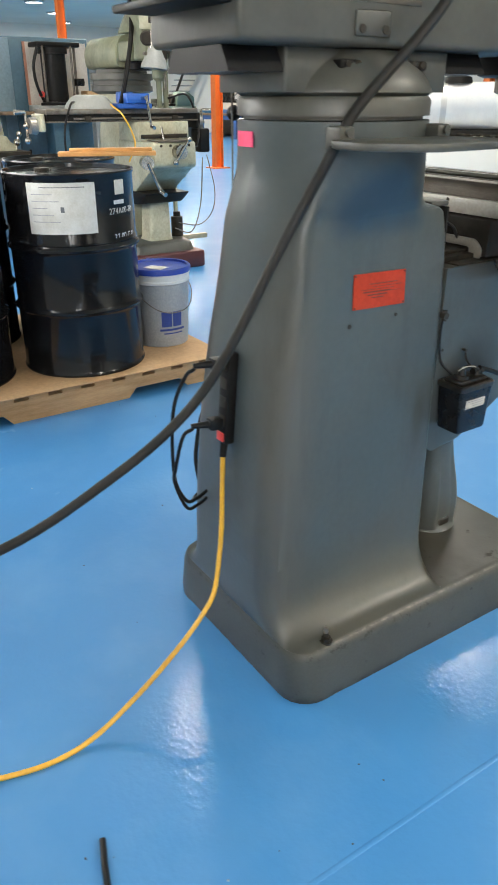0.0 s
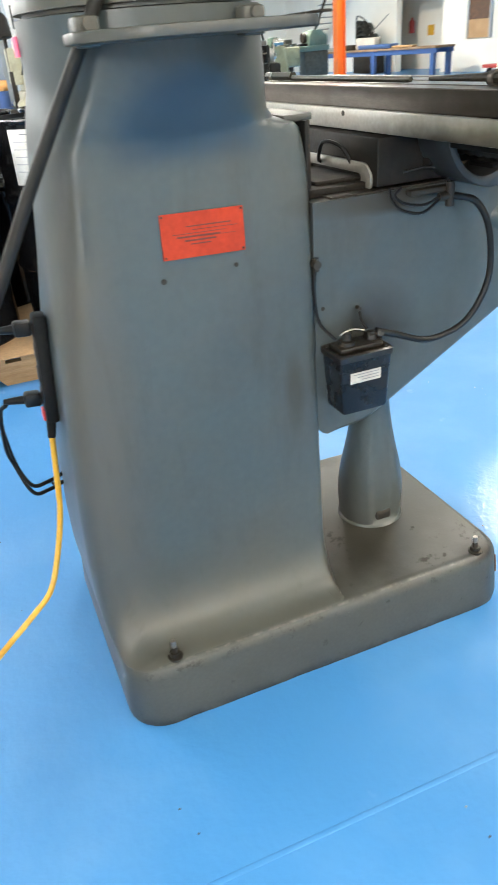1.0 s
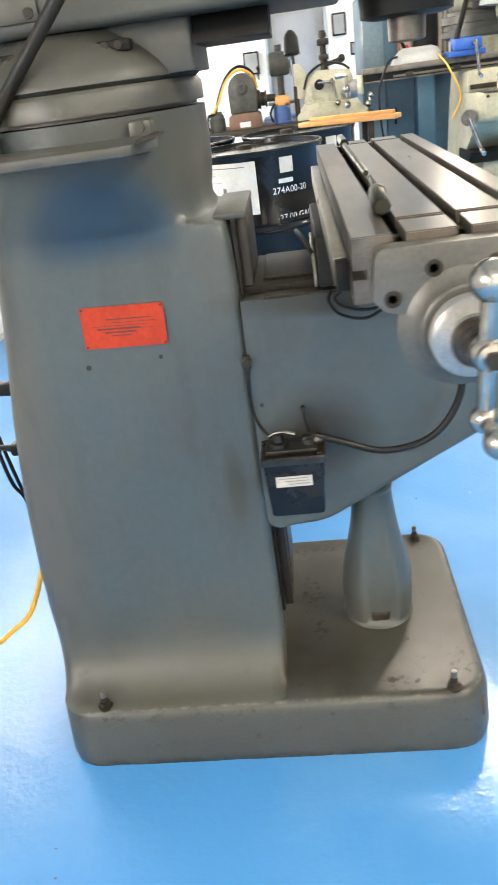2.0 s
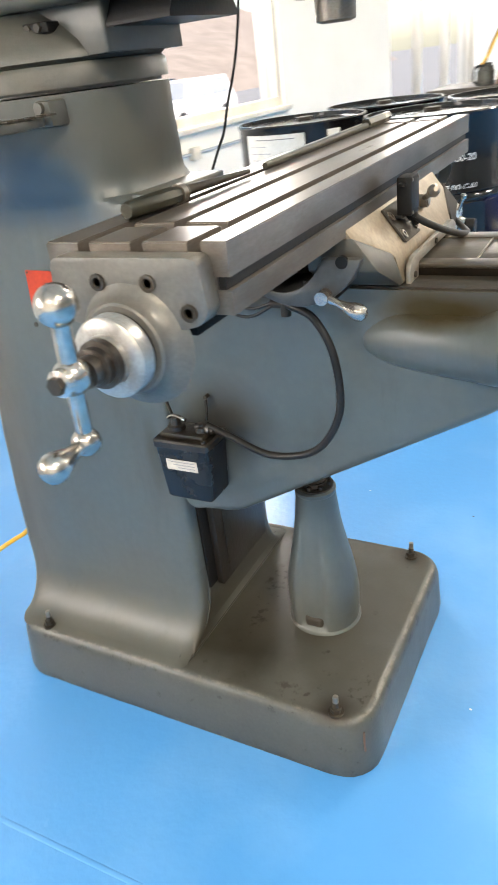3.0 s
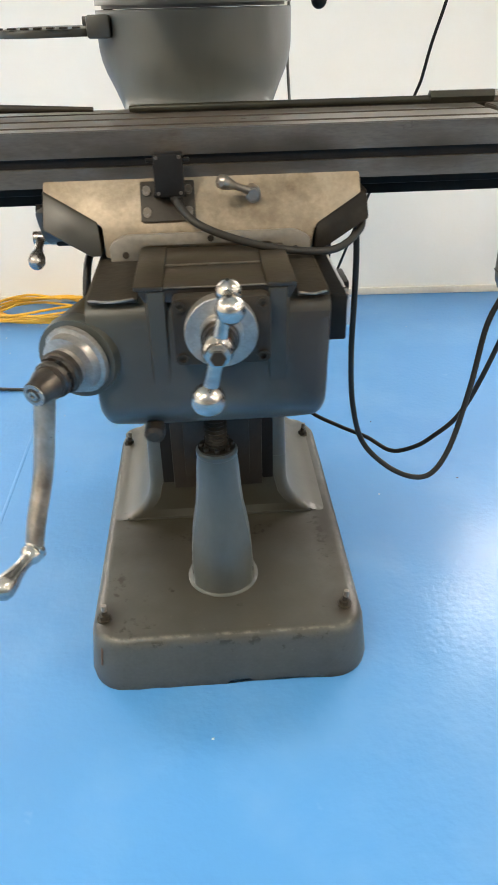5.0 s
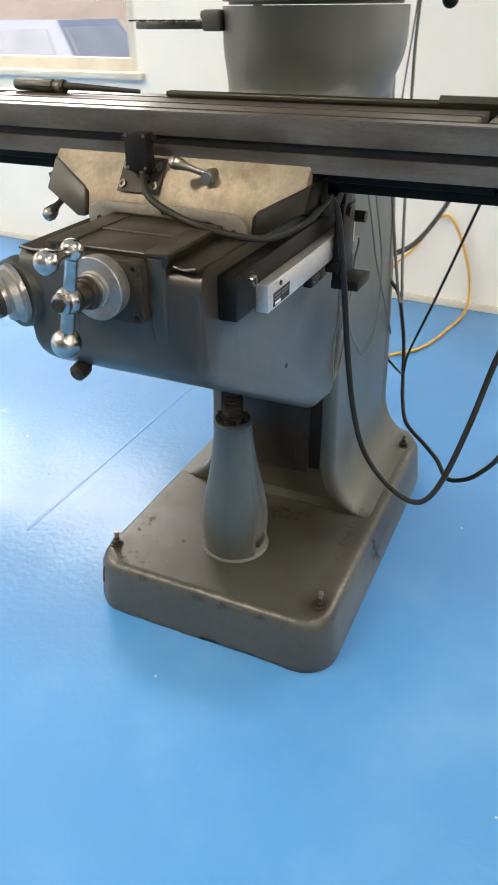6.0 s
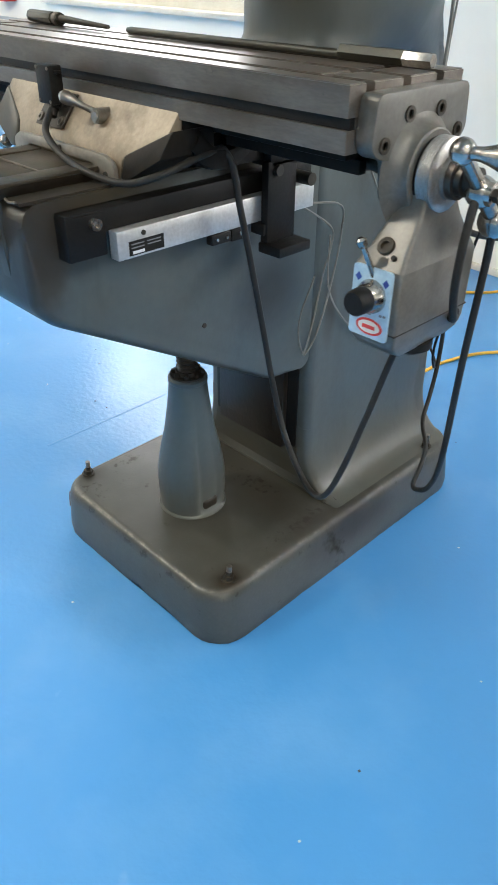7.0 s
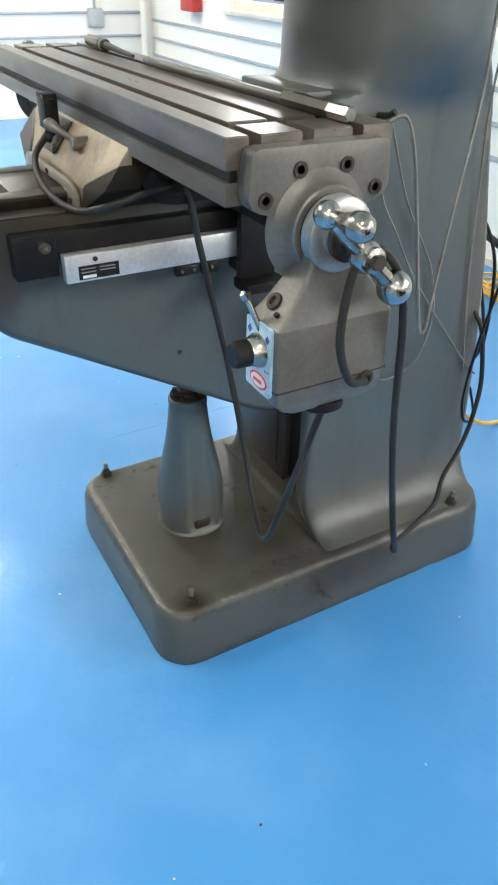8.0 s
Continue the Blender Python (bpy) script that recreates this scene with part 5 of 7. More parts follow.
    for a, r in profile:
        dent = 0.15 * max(0.0, min(1.0, (0.30 - a) / 0.12)) * max(0.0, min(1.0, (a - 0.006) / 0.02))
        row = []
        for i in range(k):
            t = 2 * math.pi * i / k
            off = min(abs(math.sin(t)), 1.0) if abs(math.cos(t)) > 0.3 else 1.0
            rr = r * (1 - dent * math.exp(-((off / 0.47) ** 8)))
            row.append(Vector((rr * math.cos(t), 0.125 + rr * math.sin(t), 0.136 + a)))
        rings_.append(row)
    return loft(rings_)


part("screw_pedestal", pedestal([(0, 0.0815), (0.007, 0.0812), (0.009, 0.0795), (0.012, 0.0770), (0.030, 0.0775), (0.055, 0.0795), (0.083, 0.0800), (0.110, 0.0780), (0.135, 0.0745), (0.160, 0.0700), (0.185, 0.0645), (0.210, 0.0590), (0.24, 0.0535), (0.27, 0.0490), (0.30, 0.0455), (0.336, 0.0420), (0.338, 0.0435), (0.346, 0.0435), (0.350, 0.0395)]), PAINT, mill, "grey bottle-shaped screw pedestal")
for s in (-1, 1):
    part("pedestal_window", box(s * 0.060 - 0.010, s * 0.060 + 0.010, 0.103, 0.147, 0.152, 0.182, 0.009, 3), DARK, mill)
part("pedestal_nut", join(lathe((0, 0.125, 0.480), (0, 0, 1), [(0, 0.039), (0.010, 0.039), (0.010, 0.026), (0.02, 0.026)], 32), *[rod((0.031 * math.cos(a), 0.125 + 0.031 * math.sin(a), 0.488), (0.031 * math.cos(a), 0.125 + 0.031 * math.sin(a), 0.498), 0.005, 0.005, 8) for a in [k * math.pi / 4 for k in range(8)]]), DARK, mill)
part("lifting_screw", lathe((0, 0.125, 0.47), (0, 0, 1), [p for k in range(14) for p in ((0.009 * k, 0.019), (0.009 * k + 0.0045, 0.0235))], 24), DARK, mill, "oily lifting screw thread")

# one-shot oiler on the column's left front
part("oil_tank", loft([[Vector((-0.199 + a, 0.277 + b, z)) for a, b in rounded([(-w, -d), (w, -d), (w, d), (-w, d)], 0.008, 3)] for z, w, d in ((0.566, 0.0325, 0.0475), (0.570, 0.0345, 0.0495), (0.676, 0.0385, 0.0555))]), BLUEBLACK, mill, "blue-black plastic oiler tank")

part("tank_lid", loft([[Vector((-0.199 + a, 0.277 + b, z)) for a, b in rounded([(-w, -d), (w, -d), (w, d), (-w, d)], 0.008, 3)] for z, w, d in ((0.6762, 0.0415, 0.0585), (0.687, 0.0415, 0.0585), (0.6905, 0.0385, 0.0555), (0.6885, 0.030, 0.047))]), GRIME, mill, "grimy oil-covered lid")
part("oiler_top", join(box(-0.225, -0.175, 0.232, 0.325, 0.6885, 0.699, 0.004), lathe((-0.203, 0.300, 0.698), (0, 0, 1), [(0, 0.017), (0.008, 0.016), (0.010, 0.010), (0.024, 0.0075)], 20), lathe((-0.20, 0.247, 0.698), (0, 0, 1), [(0, 0.013), (0.010, 0.011), (0.012, 0.007), (0.016, 0.007)], 16)), GRIME, mill)
part("hose_union", join(rod((-0.200, 0.258, 0.706), (-0.200, 0.222, 0.702), 0.0088, 0.0082, 10), rod((-0.200, 0.236, 0.7035), (-0.200, 0.229, 0.7030), 0.0108, None, 6)), GRIME, mill)
for lx, ly in ((-0.228, 0.230), (-0.172, 0.330)):
    part("lid_screw", rod((lx, ly, 0.689), (lx, ly, 0.6935), 0.005, 0.0045, 10), GRIME, mill)
part("oiler_handle", tube([(-0.203, 0.316, 0.719), (-0.207, 0.305, 0.7265), (-0.211, 0.288, 0.729), (-0.214, 0.270, 0.7245)], 0.0034, 8), CHROME, mill)
part("oiler_label", moved(box(-0.0005, 0.0005, -0.033, 0.033, -0.011, 0.011), pose(-0.2369, 0.279, 0.641, 0, -2.1, 0)), CREAM, mill)
for k in range(3):
    part("label_print", moved(box(-0.0009, -0.0004, -0.028, 0.028 - 0.010 * k, -0.0005, 0.0009), pose(-0.2369, 0.279, 0.6475 - 0.0058 * k, 0, -2.1, 0)), INK, mill)
part("oil_hose", tube([(-0.20, 0.235, 0.712), (-0.20, 0.19, 0.695), (-0.20, 0.11, 0.668), (-0.20, 0.025, 0.690), (-0.20, -0.022, 0.765), (-0.198, -0.018, 0.86), (-0.193, 0.012, 0.918), (-0.185, 0.050, 0.934), (-0.180, 0.068, 0.937)], 0.0066, 12), RUBBER, mill, "black oil hose")
part("oil_manifold", join(rod((-0.180, 0.066, 0.918), (-0.180, 0.066, 0.962), 0.0085), rod((-0.180, 0.058, 0.937), (-0.180, 0.090, 0.937), 0.0075), box(-0.178, -0.157, 0.058, 0.150, 0.944, 0.955, 0.003)), DARK, mill, "dark oil tee and manifold")
part("oil_line", tube([(-0.180, 0.088, 0.938), (-0.183, 0.125, 0.928), (-0.180, 0.165, 0.936), (-0.172, 0.180, 0.950), (-0.168, 0.165, 0.962)], 0.0028, 8), RUBBER, mill)
part("oil_line", tube([(-0.180, 0.088, 0.934), (-0.186, 0.130, 0.915), (-0.184, 0.172, 0.925), (-0.174, 0.190, 0.946), (-0.160, 0.185, 0.962)], 0.0028, 8), RUBBER, mill)
part("oil_line", tube([(-0.178, 0.066, 0.960), (-0.172, 0.078, 0.982), (-0.160, 0.110, 0.990), (-0.150, 0.150, 0.985)], 0.0028, 8), RUBBER, mill)
part("oil_line", tube([(-0.162, 0.342, 0.845), (-0.163, 0.346, 0.80), (-0.168, 0.340, 0.74), (-0.185, 0.315, 0.705)], 0.0032, 8), RUBBER, mill)
part("oil_fitting", join(rod((-0.155, 0.342, 0.85), (-0.172, 0.342, 0.85), 0.008), rod((-0.165, 0.342, 0.838), (-0.165, 0.342, 0.862), 0.006)), DARK, mill)
part("oil_line", tube([(-0.166, 0.252, 0.745), (-0.172, 0.25, 0.725), (-0.185, 0.245, 0.712)], 0.003, 8), RUBBER, mill)
part("oil_fitting", rod((-0.156, 0.252, 0.75), (-0.168, 0.252, 0.75), 0.004), DARK, mill)

# plates and stickers on the column
part("red_plate", moved(box(-0.0012, 0.0012, -0.074, 0.074, -0.037, 0.037), Matrix.Translation((-0.1590, 0.549, 0.938)) @ Euler((radians(1.5), radians(3.6), 0)).to_matrix().to_4x4()), RED, mill, "red warning plate with unreadable print")
for k, (a, b, z, h) in enumerate(((-0.050, 0.030, 0.0130, 0.0022), (-0.062, 0.020, 0.0075, 0.0012), (-0.040, 0.055, 0.0020, 0.0012), (-0.030, 0.048, -0.0040, 0.0030), (-0.058, 0.000, -0.0045, 0.0010), (-0.022, 0.034, -0.0105, 0.0030), (-0.012, 0.024, -0.0160, 0.0020))):
    part("plate_print", moved(box(-0.0016, -0.0010, a, b, z, z + h), Matrix.Translation((-0.1590, 0.549, 0.938)) @ Euler((radians(1.5), radians(3.6), 0)).to_matrix().to_4x4()), REDINK, mill)
for y_, z_ in ((-0.070, 0.033), (0.070, 0.033), (-0.070, -0.033), (0.070, -0.033)):
    part("plate_rivet", moved(rod((-0.001, y_, z_), (-0.0026, y_, z_), 0.0022, 0.0018, 10), Matrix.Translation((-0.1590, 0.549, 0.938)) @ Euler((radians(1.5), radians(3.6), 0)).to_matrix().to_4x4()), DARK, mill)
part("pink_sticker", box(-0.002, 0.050, 0.7705, 0.7725, 1.2195, 1.2485), PINK, mill, "bright pink paper sticker")
part("column_hole", rod((-0.155, 0.494, 0.875), (-0.1595, 0.494, 0.875), 0.004, 0.004, 10), DARK, mill)
part("column_hole", rod((-0.155, 0.628, 0.868), (-0.1605, 0.628, 0.868), 0.006, 0.005, 12), DARK, mill)
part("knee_hole", rod((0.15, 0.041, 0.68), (0.1582, 0.041, 0.68), 0.005, 0.005, 10), DARK, mill)
part("knee_hole", rod((-0.15, 0.326, 0.761), (-0.1582, 0.326, 0.761), 0.004, 0.004, 10), DARK, mill)
part("column_hook", tube([(0.150, 0.455, 1.060), (0.180, 0.455, 1.064), (0.192, 0.458, 1.072)], 0.006, 8), DARK, mill)

# ---- loose things at the machine ----
r1 = thing("boring_bar", "dark tapered bar with knurled handle lying on the table", "tool")
part("handle", lathe((-0.460, 0.126, 1.1400), (1, -0.05, -0.01), [(0, 0.009), (0.003, 0.0115), (0.095, 0.0118), (0.097, 0.010), (0.108, 0.010), (0.109, 0.0118), (0.122, 0.0118), (0.124, 0.008)], 8), DARKOLIVE, r1, "dark olive faceted handle")
part("shank", lathe((-0.337, 0.120, 1.140), (1, -0.05, -0.025), [(0, 0.007), (0.17, 0.0035)], 14), DARK, r1)
part("collar", lathe((-0.3535, 0.1205, 1.1390), (1, -0.05, -0.01), [(0, 0.0124), (0.010, 0.0124)], 20), STEEL, r1, "pale steel collar")
r2 = thing("draw_bar", "long dark steel bar with hexagonal end lying in a table slot", "tool")
part("shank", lathe((-0.11, 0.1125, 1.1345), (1, 0.002, 0), [(0, 0.0045), (0.01, 0.006), (0.49, 0.006)], 14), DARKOLIVE, r2, "dark oiled shank")
part("sleeve", lathe((0.375, 0.1135, 1.138), (1, 0, 0), [(0, 0.0103), (0.105, 0.0103)], 6), DARKOLIVE, r2)
part("hex_end", lathe((0.48, 0.1135, 1.138), (1, 0, 0), [(0, 0.0098), (0.04, 0.0098), (0.043, 0.008)], 6), CHROME, r2, "bright hexagonal end")

BACK = pose(0, 0.846, 0.600, 4.2, 0, 0) @ pose(0, -0.846, -0.600)
strip = thing("power_strip", "black power strip fixed upright on the column's back", "power strip")
part("housing", moved(box(-0.024, 0.014, 0.834, 0.860, 0.594, 0.810, 0.006), BACK), BLACK, strip)
part("switch", moved(box(-0.018, 0.008, 0.859, 0.864, 0.600, 0.622, 0.002), BACK), SIGNRED, strip, "red rocker switch")
for z in (0.650, 0.694, 0.738, 0.782):
    part("socket", moved(box(-0.018, 0.008, 0.8597, 0.8615, z - 0.013, z + 0.013, 0.001), BACK), DARK, strip)
for z in (0.645, 0.785):
    cord = thing("plug_in_cable", "black power cord plugged into the strip", "power cord", "cords at the strip")
    lean = (z - 0.60) * 0.073
    part("plug", moved(join(box(-0.018, 0.010, 0.862, 0.894, z - 0.014, z + 0.014, 0.006), rod((-0.004, 0.89, z), (0.010, 0.930, z - 0.004), 0.009, 0.0055)), BACK), RUBBER, cord)
    low = 0.405 + (z - 0.645) * 0.14
    part("cable", tube([(0.008, 0.928 - lean, z - 0.004), (0.030, 0.942 - lean, z - 0.03), (0.060, 0.945, z - 0.12), (0.082, 0.938, low + 0.07), (0.070, 0.915, low), (0.078, 0.880, low - 0.008), (0.094, 0.838, low - 0.003)], 0.0044, 8), RUBBER, cord)
ycord = thing("extension_cord", "yellow extension cord trailing over the blue floor", "extension cord")
part("plug", rod((-0.005, 0.850, 0.595), (-0.006, 0.856, 0.560), 0.010, 0.008), BLACK, ycord)
cord_run = [(-0.006, 0.855, 0.565), (-0.014, 0.864, 0.48), (-0.028, 0.875, 0.40), (-0.054, 0.900, 0.32), (-0.082, 0.932, 0.255), (-0.104, 0.975, 0.226), (-0.118, 1.03, 0.188), (-0.114, 1.11, 0.115), (-0.112, 1.185, 0.060), (-0.114, 1.255, 0.022), (-0.118, 1.33, 0.006), (-0.112, 1.42, 0.006), (-0.07, 1.56, 0.008), (0.0, 1.67, 0.008), (0.09, 1.78, 0.008), (0.15, 2.02, 0.008),
            (0.19, 2.29, 0.03), (0.16, 2.325, 0.22), (0.06, 2.335, 0.42), (-0.02, 2.335, 0.40), (-0.09, 2.335, 0.28), (-0.19, 2.34, 0.17), (-0.24, 2.32, 0.06), (-0.32, 2.21, 0.008), (-0.40, 2.10, 0.008), (-0.50, 2.055, 0.008)]
for k in range(44):
    turn = radians(-75 - 47 * k)
    wob = math.sin(2.3 * k) * 0.05
    cord_run.append((-0.80 + 0.03 * math.sin(1.1 * k) + (0.25 + wob) * math.cos(turn), 2.19 + 0.02 * math.sin(0.7 * k) + (0.125 + 0.5 * wob) * math.sin(turn), 0.010 + 0.0012 * k + 0.008 * (1 + math.sin(1.7 * k))))
part("cable", tube(cord_run, 0.0060, 8, 6), YELLOW, ycord, "coiled and trailing yellow cable")
big_cable = thing("power_cable", "thick grey cable hanging from the ram to the wall", "cable")
part("cable", tube([(-0.20, 0.38, 1.62), (-0.215, 0.50, 1.46), (-0.19, 0.66, 1.30), (-0.182, 0.70, 1.24), (-0.155, 0.81, 1.05), (-0.13, 0.92, 0.85), (-0.11, 1.01, 0.735), (-0.08, 1.15, 0.63), (-0.03, 1.38, 0.51), (0.02, 1.70, 0.46), (0.06, 2.05, 0.52), (0.08, 2.33, 0.62)], 0.0102, 14), GREYCABLE, big_cable, "thick grey sheathed cable")
fcab = thing("floor_cable", "short black cable end lying on the floor", "cable")
part("cable", tube([(-0.35, 1.352, 0.0085), (-0.42, 1.375, 0.0085), (-0.52, 1.40, 0.0085), (-0.66, 1.395, 0.0085), (-0.95, 1.45, 0.0085), (-1.3, 1.62, 0.0085)], 0.0065, 8), RUBBER, fcab)
# cables at the machine's right side
c1 = thing("feed_cable", "grey cable hanging in a loop below the power feed", "cable")
part("cable", tube([(0.235, 0.02, 1.004), (0.246, 0.030, 0.978), (0.253, 0.038, 0.92), (0.258, 0.055, 0.84), (0.264, 0.085, 0.70), (0.277, 0.103, 0.58), (0.303, 0.108, 0.49), (0.355, 0.094, 0.436), (0.408, 0.076, 0.417), (0.446, 0.067, 0.434), (0.476, 0.068, 0.50), (0.505, 0.085, 0.62), (0.527, 0.106, 0.735), (0.550, 0.108, 0.798)], 0.0056, 10), GREYCABLE, c1)
c2 = thing("feed_cable", "grey cable looping from the power feed to the floor", "cable")
part("cable", tube([(0.622, 0.10, 0.830), (0.640, 0.06, 0.85), (0.652, 0.03, 0.92), (0.652, 0.045, 1.01), (0.648, 0.09, 1.01), (0.632, 0.14, 0.93), (0.605, 0.18, 0.72), (0.565, 0.25, 0.48), (0.518, 0.312, 0.366), (0.478, 0.347, 0.316), (0.440, 0.388, 0.288), (0.400, 0.48, 0.275), (0.345, 0.585, 0.252), (0.277, 0.671, 0.254), (0.246, 0.738, 0.285), (0.230, 0.780, 0.345), (0.218, 0.803, 0.43), (0.206, 0.805, 0.50), (0.190, 0.797, 0.58), (0.163, 0.790, 0.62)], 0.0056, 10), GREYCABLE, c2)
for k, pts in enumerate((
    [(0.172, 0.430, 1.035), (0.190, 0.447, 1.056), (0.200, 0.480, 1.062), (0.205, 0.505, 1.00), (0.215, 0.520, 0.90), (0.232, 0.535, 0.76), (0.246, 0.544, 0.665), (0.251, 0.550, 0.650), (0.250, 0.560, 0.670), (0.240, 0.575, 0.74), (0.222, 0.61, 0.90), (0.206, 0.648, 1.10), (0.204, 0.650, 1.25), (0.222, 0.64, 1.6), (0.225, 0.63, 1.9)],
    [(0.172, 0.470, 1.05), (0.174, 0.525, 0.913), (0.174, 0.584, 0.816), (0.174, 0.626, 0.741), (0.174, 0.649, 0.636), (0.175, 0.620, 0.540), (0.175, 0.564, 0.510), (0.176, 0.518, 0.512), (0.176, 0.450, 0.561), (0.175, 0.392, 0.630), (0.174, 0.369, 0.69), (0.172, 0.37, 0.78)],
    [(0.21, 0.69, 1.9), (0.205, 0.69, 1.6), (0.196, 0.695, 1.38), (0.186, 0.700, 1.25), (0.168, 0.713, 1.051), (0.166, 0.727, 0.910), (0.168, 0.742, 0.725), (0.172, 0.756, 0.615), (0.176, 0.776, 0.478)],
    [(0.170, 0.440, 1.04), (0.174, 0.465, 0.923), (0.175, 0.511, 0.844), (0.175, 0.577, 0.739), (0.176, 0.693, 0.594), (0.177, 0.785, 0.485), (0.172, 0.825, 0.45)],
    [(0.200, 0.26, 0.87), (0.185, 0.38, 0.84), (0.170, 0.407, 0.779), (0.170, 0.398, 0.719), (0.170, 0.371, 0.622), (0.170, 0.342, 0.557), (0.166, 0.316, 0.525)],
    [(0.205, 0.24, 0.87), (0.180, 0.36, 0.80), (0.168, 0.379, 0.749), (0.168, 0.361, 0.704), (0.168, 0.339, 0.606), (0.168, 0.315, 0.538), (0.168, 0.304, 0.545), (0.168, 0.292, 0.589), (0.168, 0.298, 0.633), (0.168, 0.327, 0.688), (0.162, 0.340, 0.697)],
)):
    w = thing("signal_wire", "thin grey wire hanging down the column", "wire", "thin wires on the column")
    part("cable", tube(pts, 0.0036 if k == 0 else 0.0022, 6), WIREGREY, w)
c4 = thing("window_cord", "thin black cord hanging beside the column from the ceiling", "cord")
part("cable", tube([(0.60, 0.36, 4.0), (0.57, 0.38, 2.6), (0.52, 0.44, 1.5), (0.476, 0.493, 1.179), (0.458, 0.526, 1.084), (0.395, 0.60, 0.882), (0.318, 0.650, 0.640), (0.252, 0.712, 0.45), (0.236, 0.75, 0.37), (0.20, 0.82, 0.345), (0.13, 0.868, 0.380)], 0.0034, 8), RUBBER, c4)


# ---- pallet with drums ----
pallet = thing("pallet", "wooden pallet with a brown sheet on top", "pallet")
PX0, PX1, PY0, PY1 = 1.73, 3.05, -0.22, 1.42
notch = [(PY0, 0.0), (PY0 + 0.22, 0.0), (PY0 + 0.26, 0.045), (PY0 + 0.50, 0.045), (PY0 + 0.54, 0.0), (PY1 - 0.54, 0.0), (PY1 - 0.50, 0.045), (PY1 - 0.26, 0.045), (PY1 - 0.22, 0.0), (PY1, 0.0), (PY1, 0.098), (PY0, 0.098)]
for px in (PX0 + 0.004, (PX0 + PX1) / 2 - 0.02, PX1 - 0.044):
    part("stringer", prism(notch, "x", px, px + 0.04), WOOD, pallet)
for k in range(11):
    y = PY0 + k * (PY1 - PY0 - 0.09) / 10
    part("deck_board", box(PX0, PX1, y, y + 0.09, 0.0985, 0.118, 0.002), WOOD, pallet)
part("cover_sheet", box(PX0 - 0.01, PX1, PY0 - 0.01, PY1, 0.1185, 0.125, 0.002), CARD, pallet, "brown fibreboard sheet")

DR, DH, DZ = 0.288, 0.895, 0.126


def drum(cx, cy, label):
    d = tagged(new("steel_drum"), label, "drum", "drums on the pallet")
    d.location = (cx, cy, DZ)
    hoop = lambda z: [(z - 0.022, DR), (z - 0.012, DR + 0.005), (z - 0.004, DR + 0.013), (z + 0.004, DR + 0.013), (z + 0.012, DR + 0.005), (z + 0.022, DR)]
    prof = [(0, DR + 0.004), (0.008, DR + 0.006), (0.016, DR + 0.002), (0.022, DR - 0.001), *hoop(0.30), *hoop(0.575), (0.60, DR + 0.005), (0.61, DR + 0.005), (0.62, DR), (DH - 0.024, DR - 0.001), (DH - 0.016, DR + 0.003), (DH - 0.006, DR + 0.006), (DH, DR + 0.003), (DH, DR - 0.006), (DH - 0.018, DR - 0.009)]
    part("body", lathe((0, 0, 0), (0, 0, 1), prof, 64), DRUMPAINT, d)
    part("lid", lathe((0, 0, DH - 0.026), (0, 0, 1), [(0, DR - 0.012), (0.010, DR - 0.012), (0.011, DR - 0.03), (0.007, DR - 0.035), (0.007, 0.05)], 48), DRUMPAINT, d)
    part("bung", lathe((0.17, 0.06, DH - 0.019), (0, 0, 1), [(0, 0.035), (0.012, 0.035), (0.014, 0.022)], 20), DARK, d)
    part("bung", lathe((-0.18, -0.08, DH - 0.019), (0, 0, 1), [(0, 0.02), (0.012, 0.02)], 16), DARK, d)
    return d


def wrap(a0, a1, z0, z1, lift=0.0012, k=14):
    """A thin sheet bent round a drum from angle a0 to a1."""
    bm = bmesh.new()
    rows = []
    for i in range(k + 1):
        a = radians(a0 + (a1 - a0) * i / k)
        rows.append([bm.verts.new(((DR + r) * math.cos(a), (DR + r) * math.sin(a), z)) for r in (0.0, lift) for z in (z0, z1)])
    for p, q in zip(rows, rows[1:]):
        for i, j in ((0, 1), (1, 3), (3, 2), (2, 0)):
            bm.faces.new((p[i], p[j], q[j], q[i]))
    bm.faces.new((rows[0][0], rows[0][1], rows[0][3], rows[0][2]))
    bm.faces.new((rows[-1][0], rows[-1][2], rows[-1][3], rows[-1][1]))
    return bm


def stencil(text, size, a0, z, parent):
    cu = bpy.data.curves.new("stencil", "FONT")
    cu.body, cu.size = text, size
    ob = bpy.data.objects.new("stencil", cu)
    scene.collection.objects.link(ob)
    bpy.context.view_layer.update()
    me = bpy.data.meshes.new_from_object(ob.evaluated_get(bpy.context.evaluated_depsgraph_get()))
    bpy.data.objects.remove(ob)
    for v in me.vertices:
        a = radians(a0) + v.co.x / DR
        v.co = ((DR + 0.0012) * math.cos(a), (DR + 0.0012) * math.sin(a), z + v.co.y)
    me.materials.clear()
    me.materials.append(WHITEINK)
    out = new("stencil", me)
    out.parent = parent


for n_, (cx, cy, turn) in enumerate(((2.06, 0.395, 0), (2.14, 1.03, 24), (2.70, 0.20, 6), (2.72, 0.82, -8))):
    d = drum(cx, cy, "glossy black steel drum with white paper label on a pallet")
    lab = part("paper_label", wrap(122 + turn, 181 + turn, DH - 0.245, DH - 0.035), PAPER, d, "large white paper label with fine print")
    for k in range(6):
        part("label_print", wrap(126 + turn + (8 if k == 0 else 0), (172 if k == 0 else 140 + 5 * (k % 3)) + turn, DH - 0.055 - 0.028 * k, DH - 0.0515 - 0.028 * k, 0.0018), PALEINK if k else INK, d)
    part("label_mark", wrap(151 + turn, 154 + turn, DH - 0.155, DH - 0.132, 0.0018, 3), INK, d)
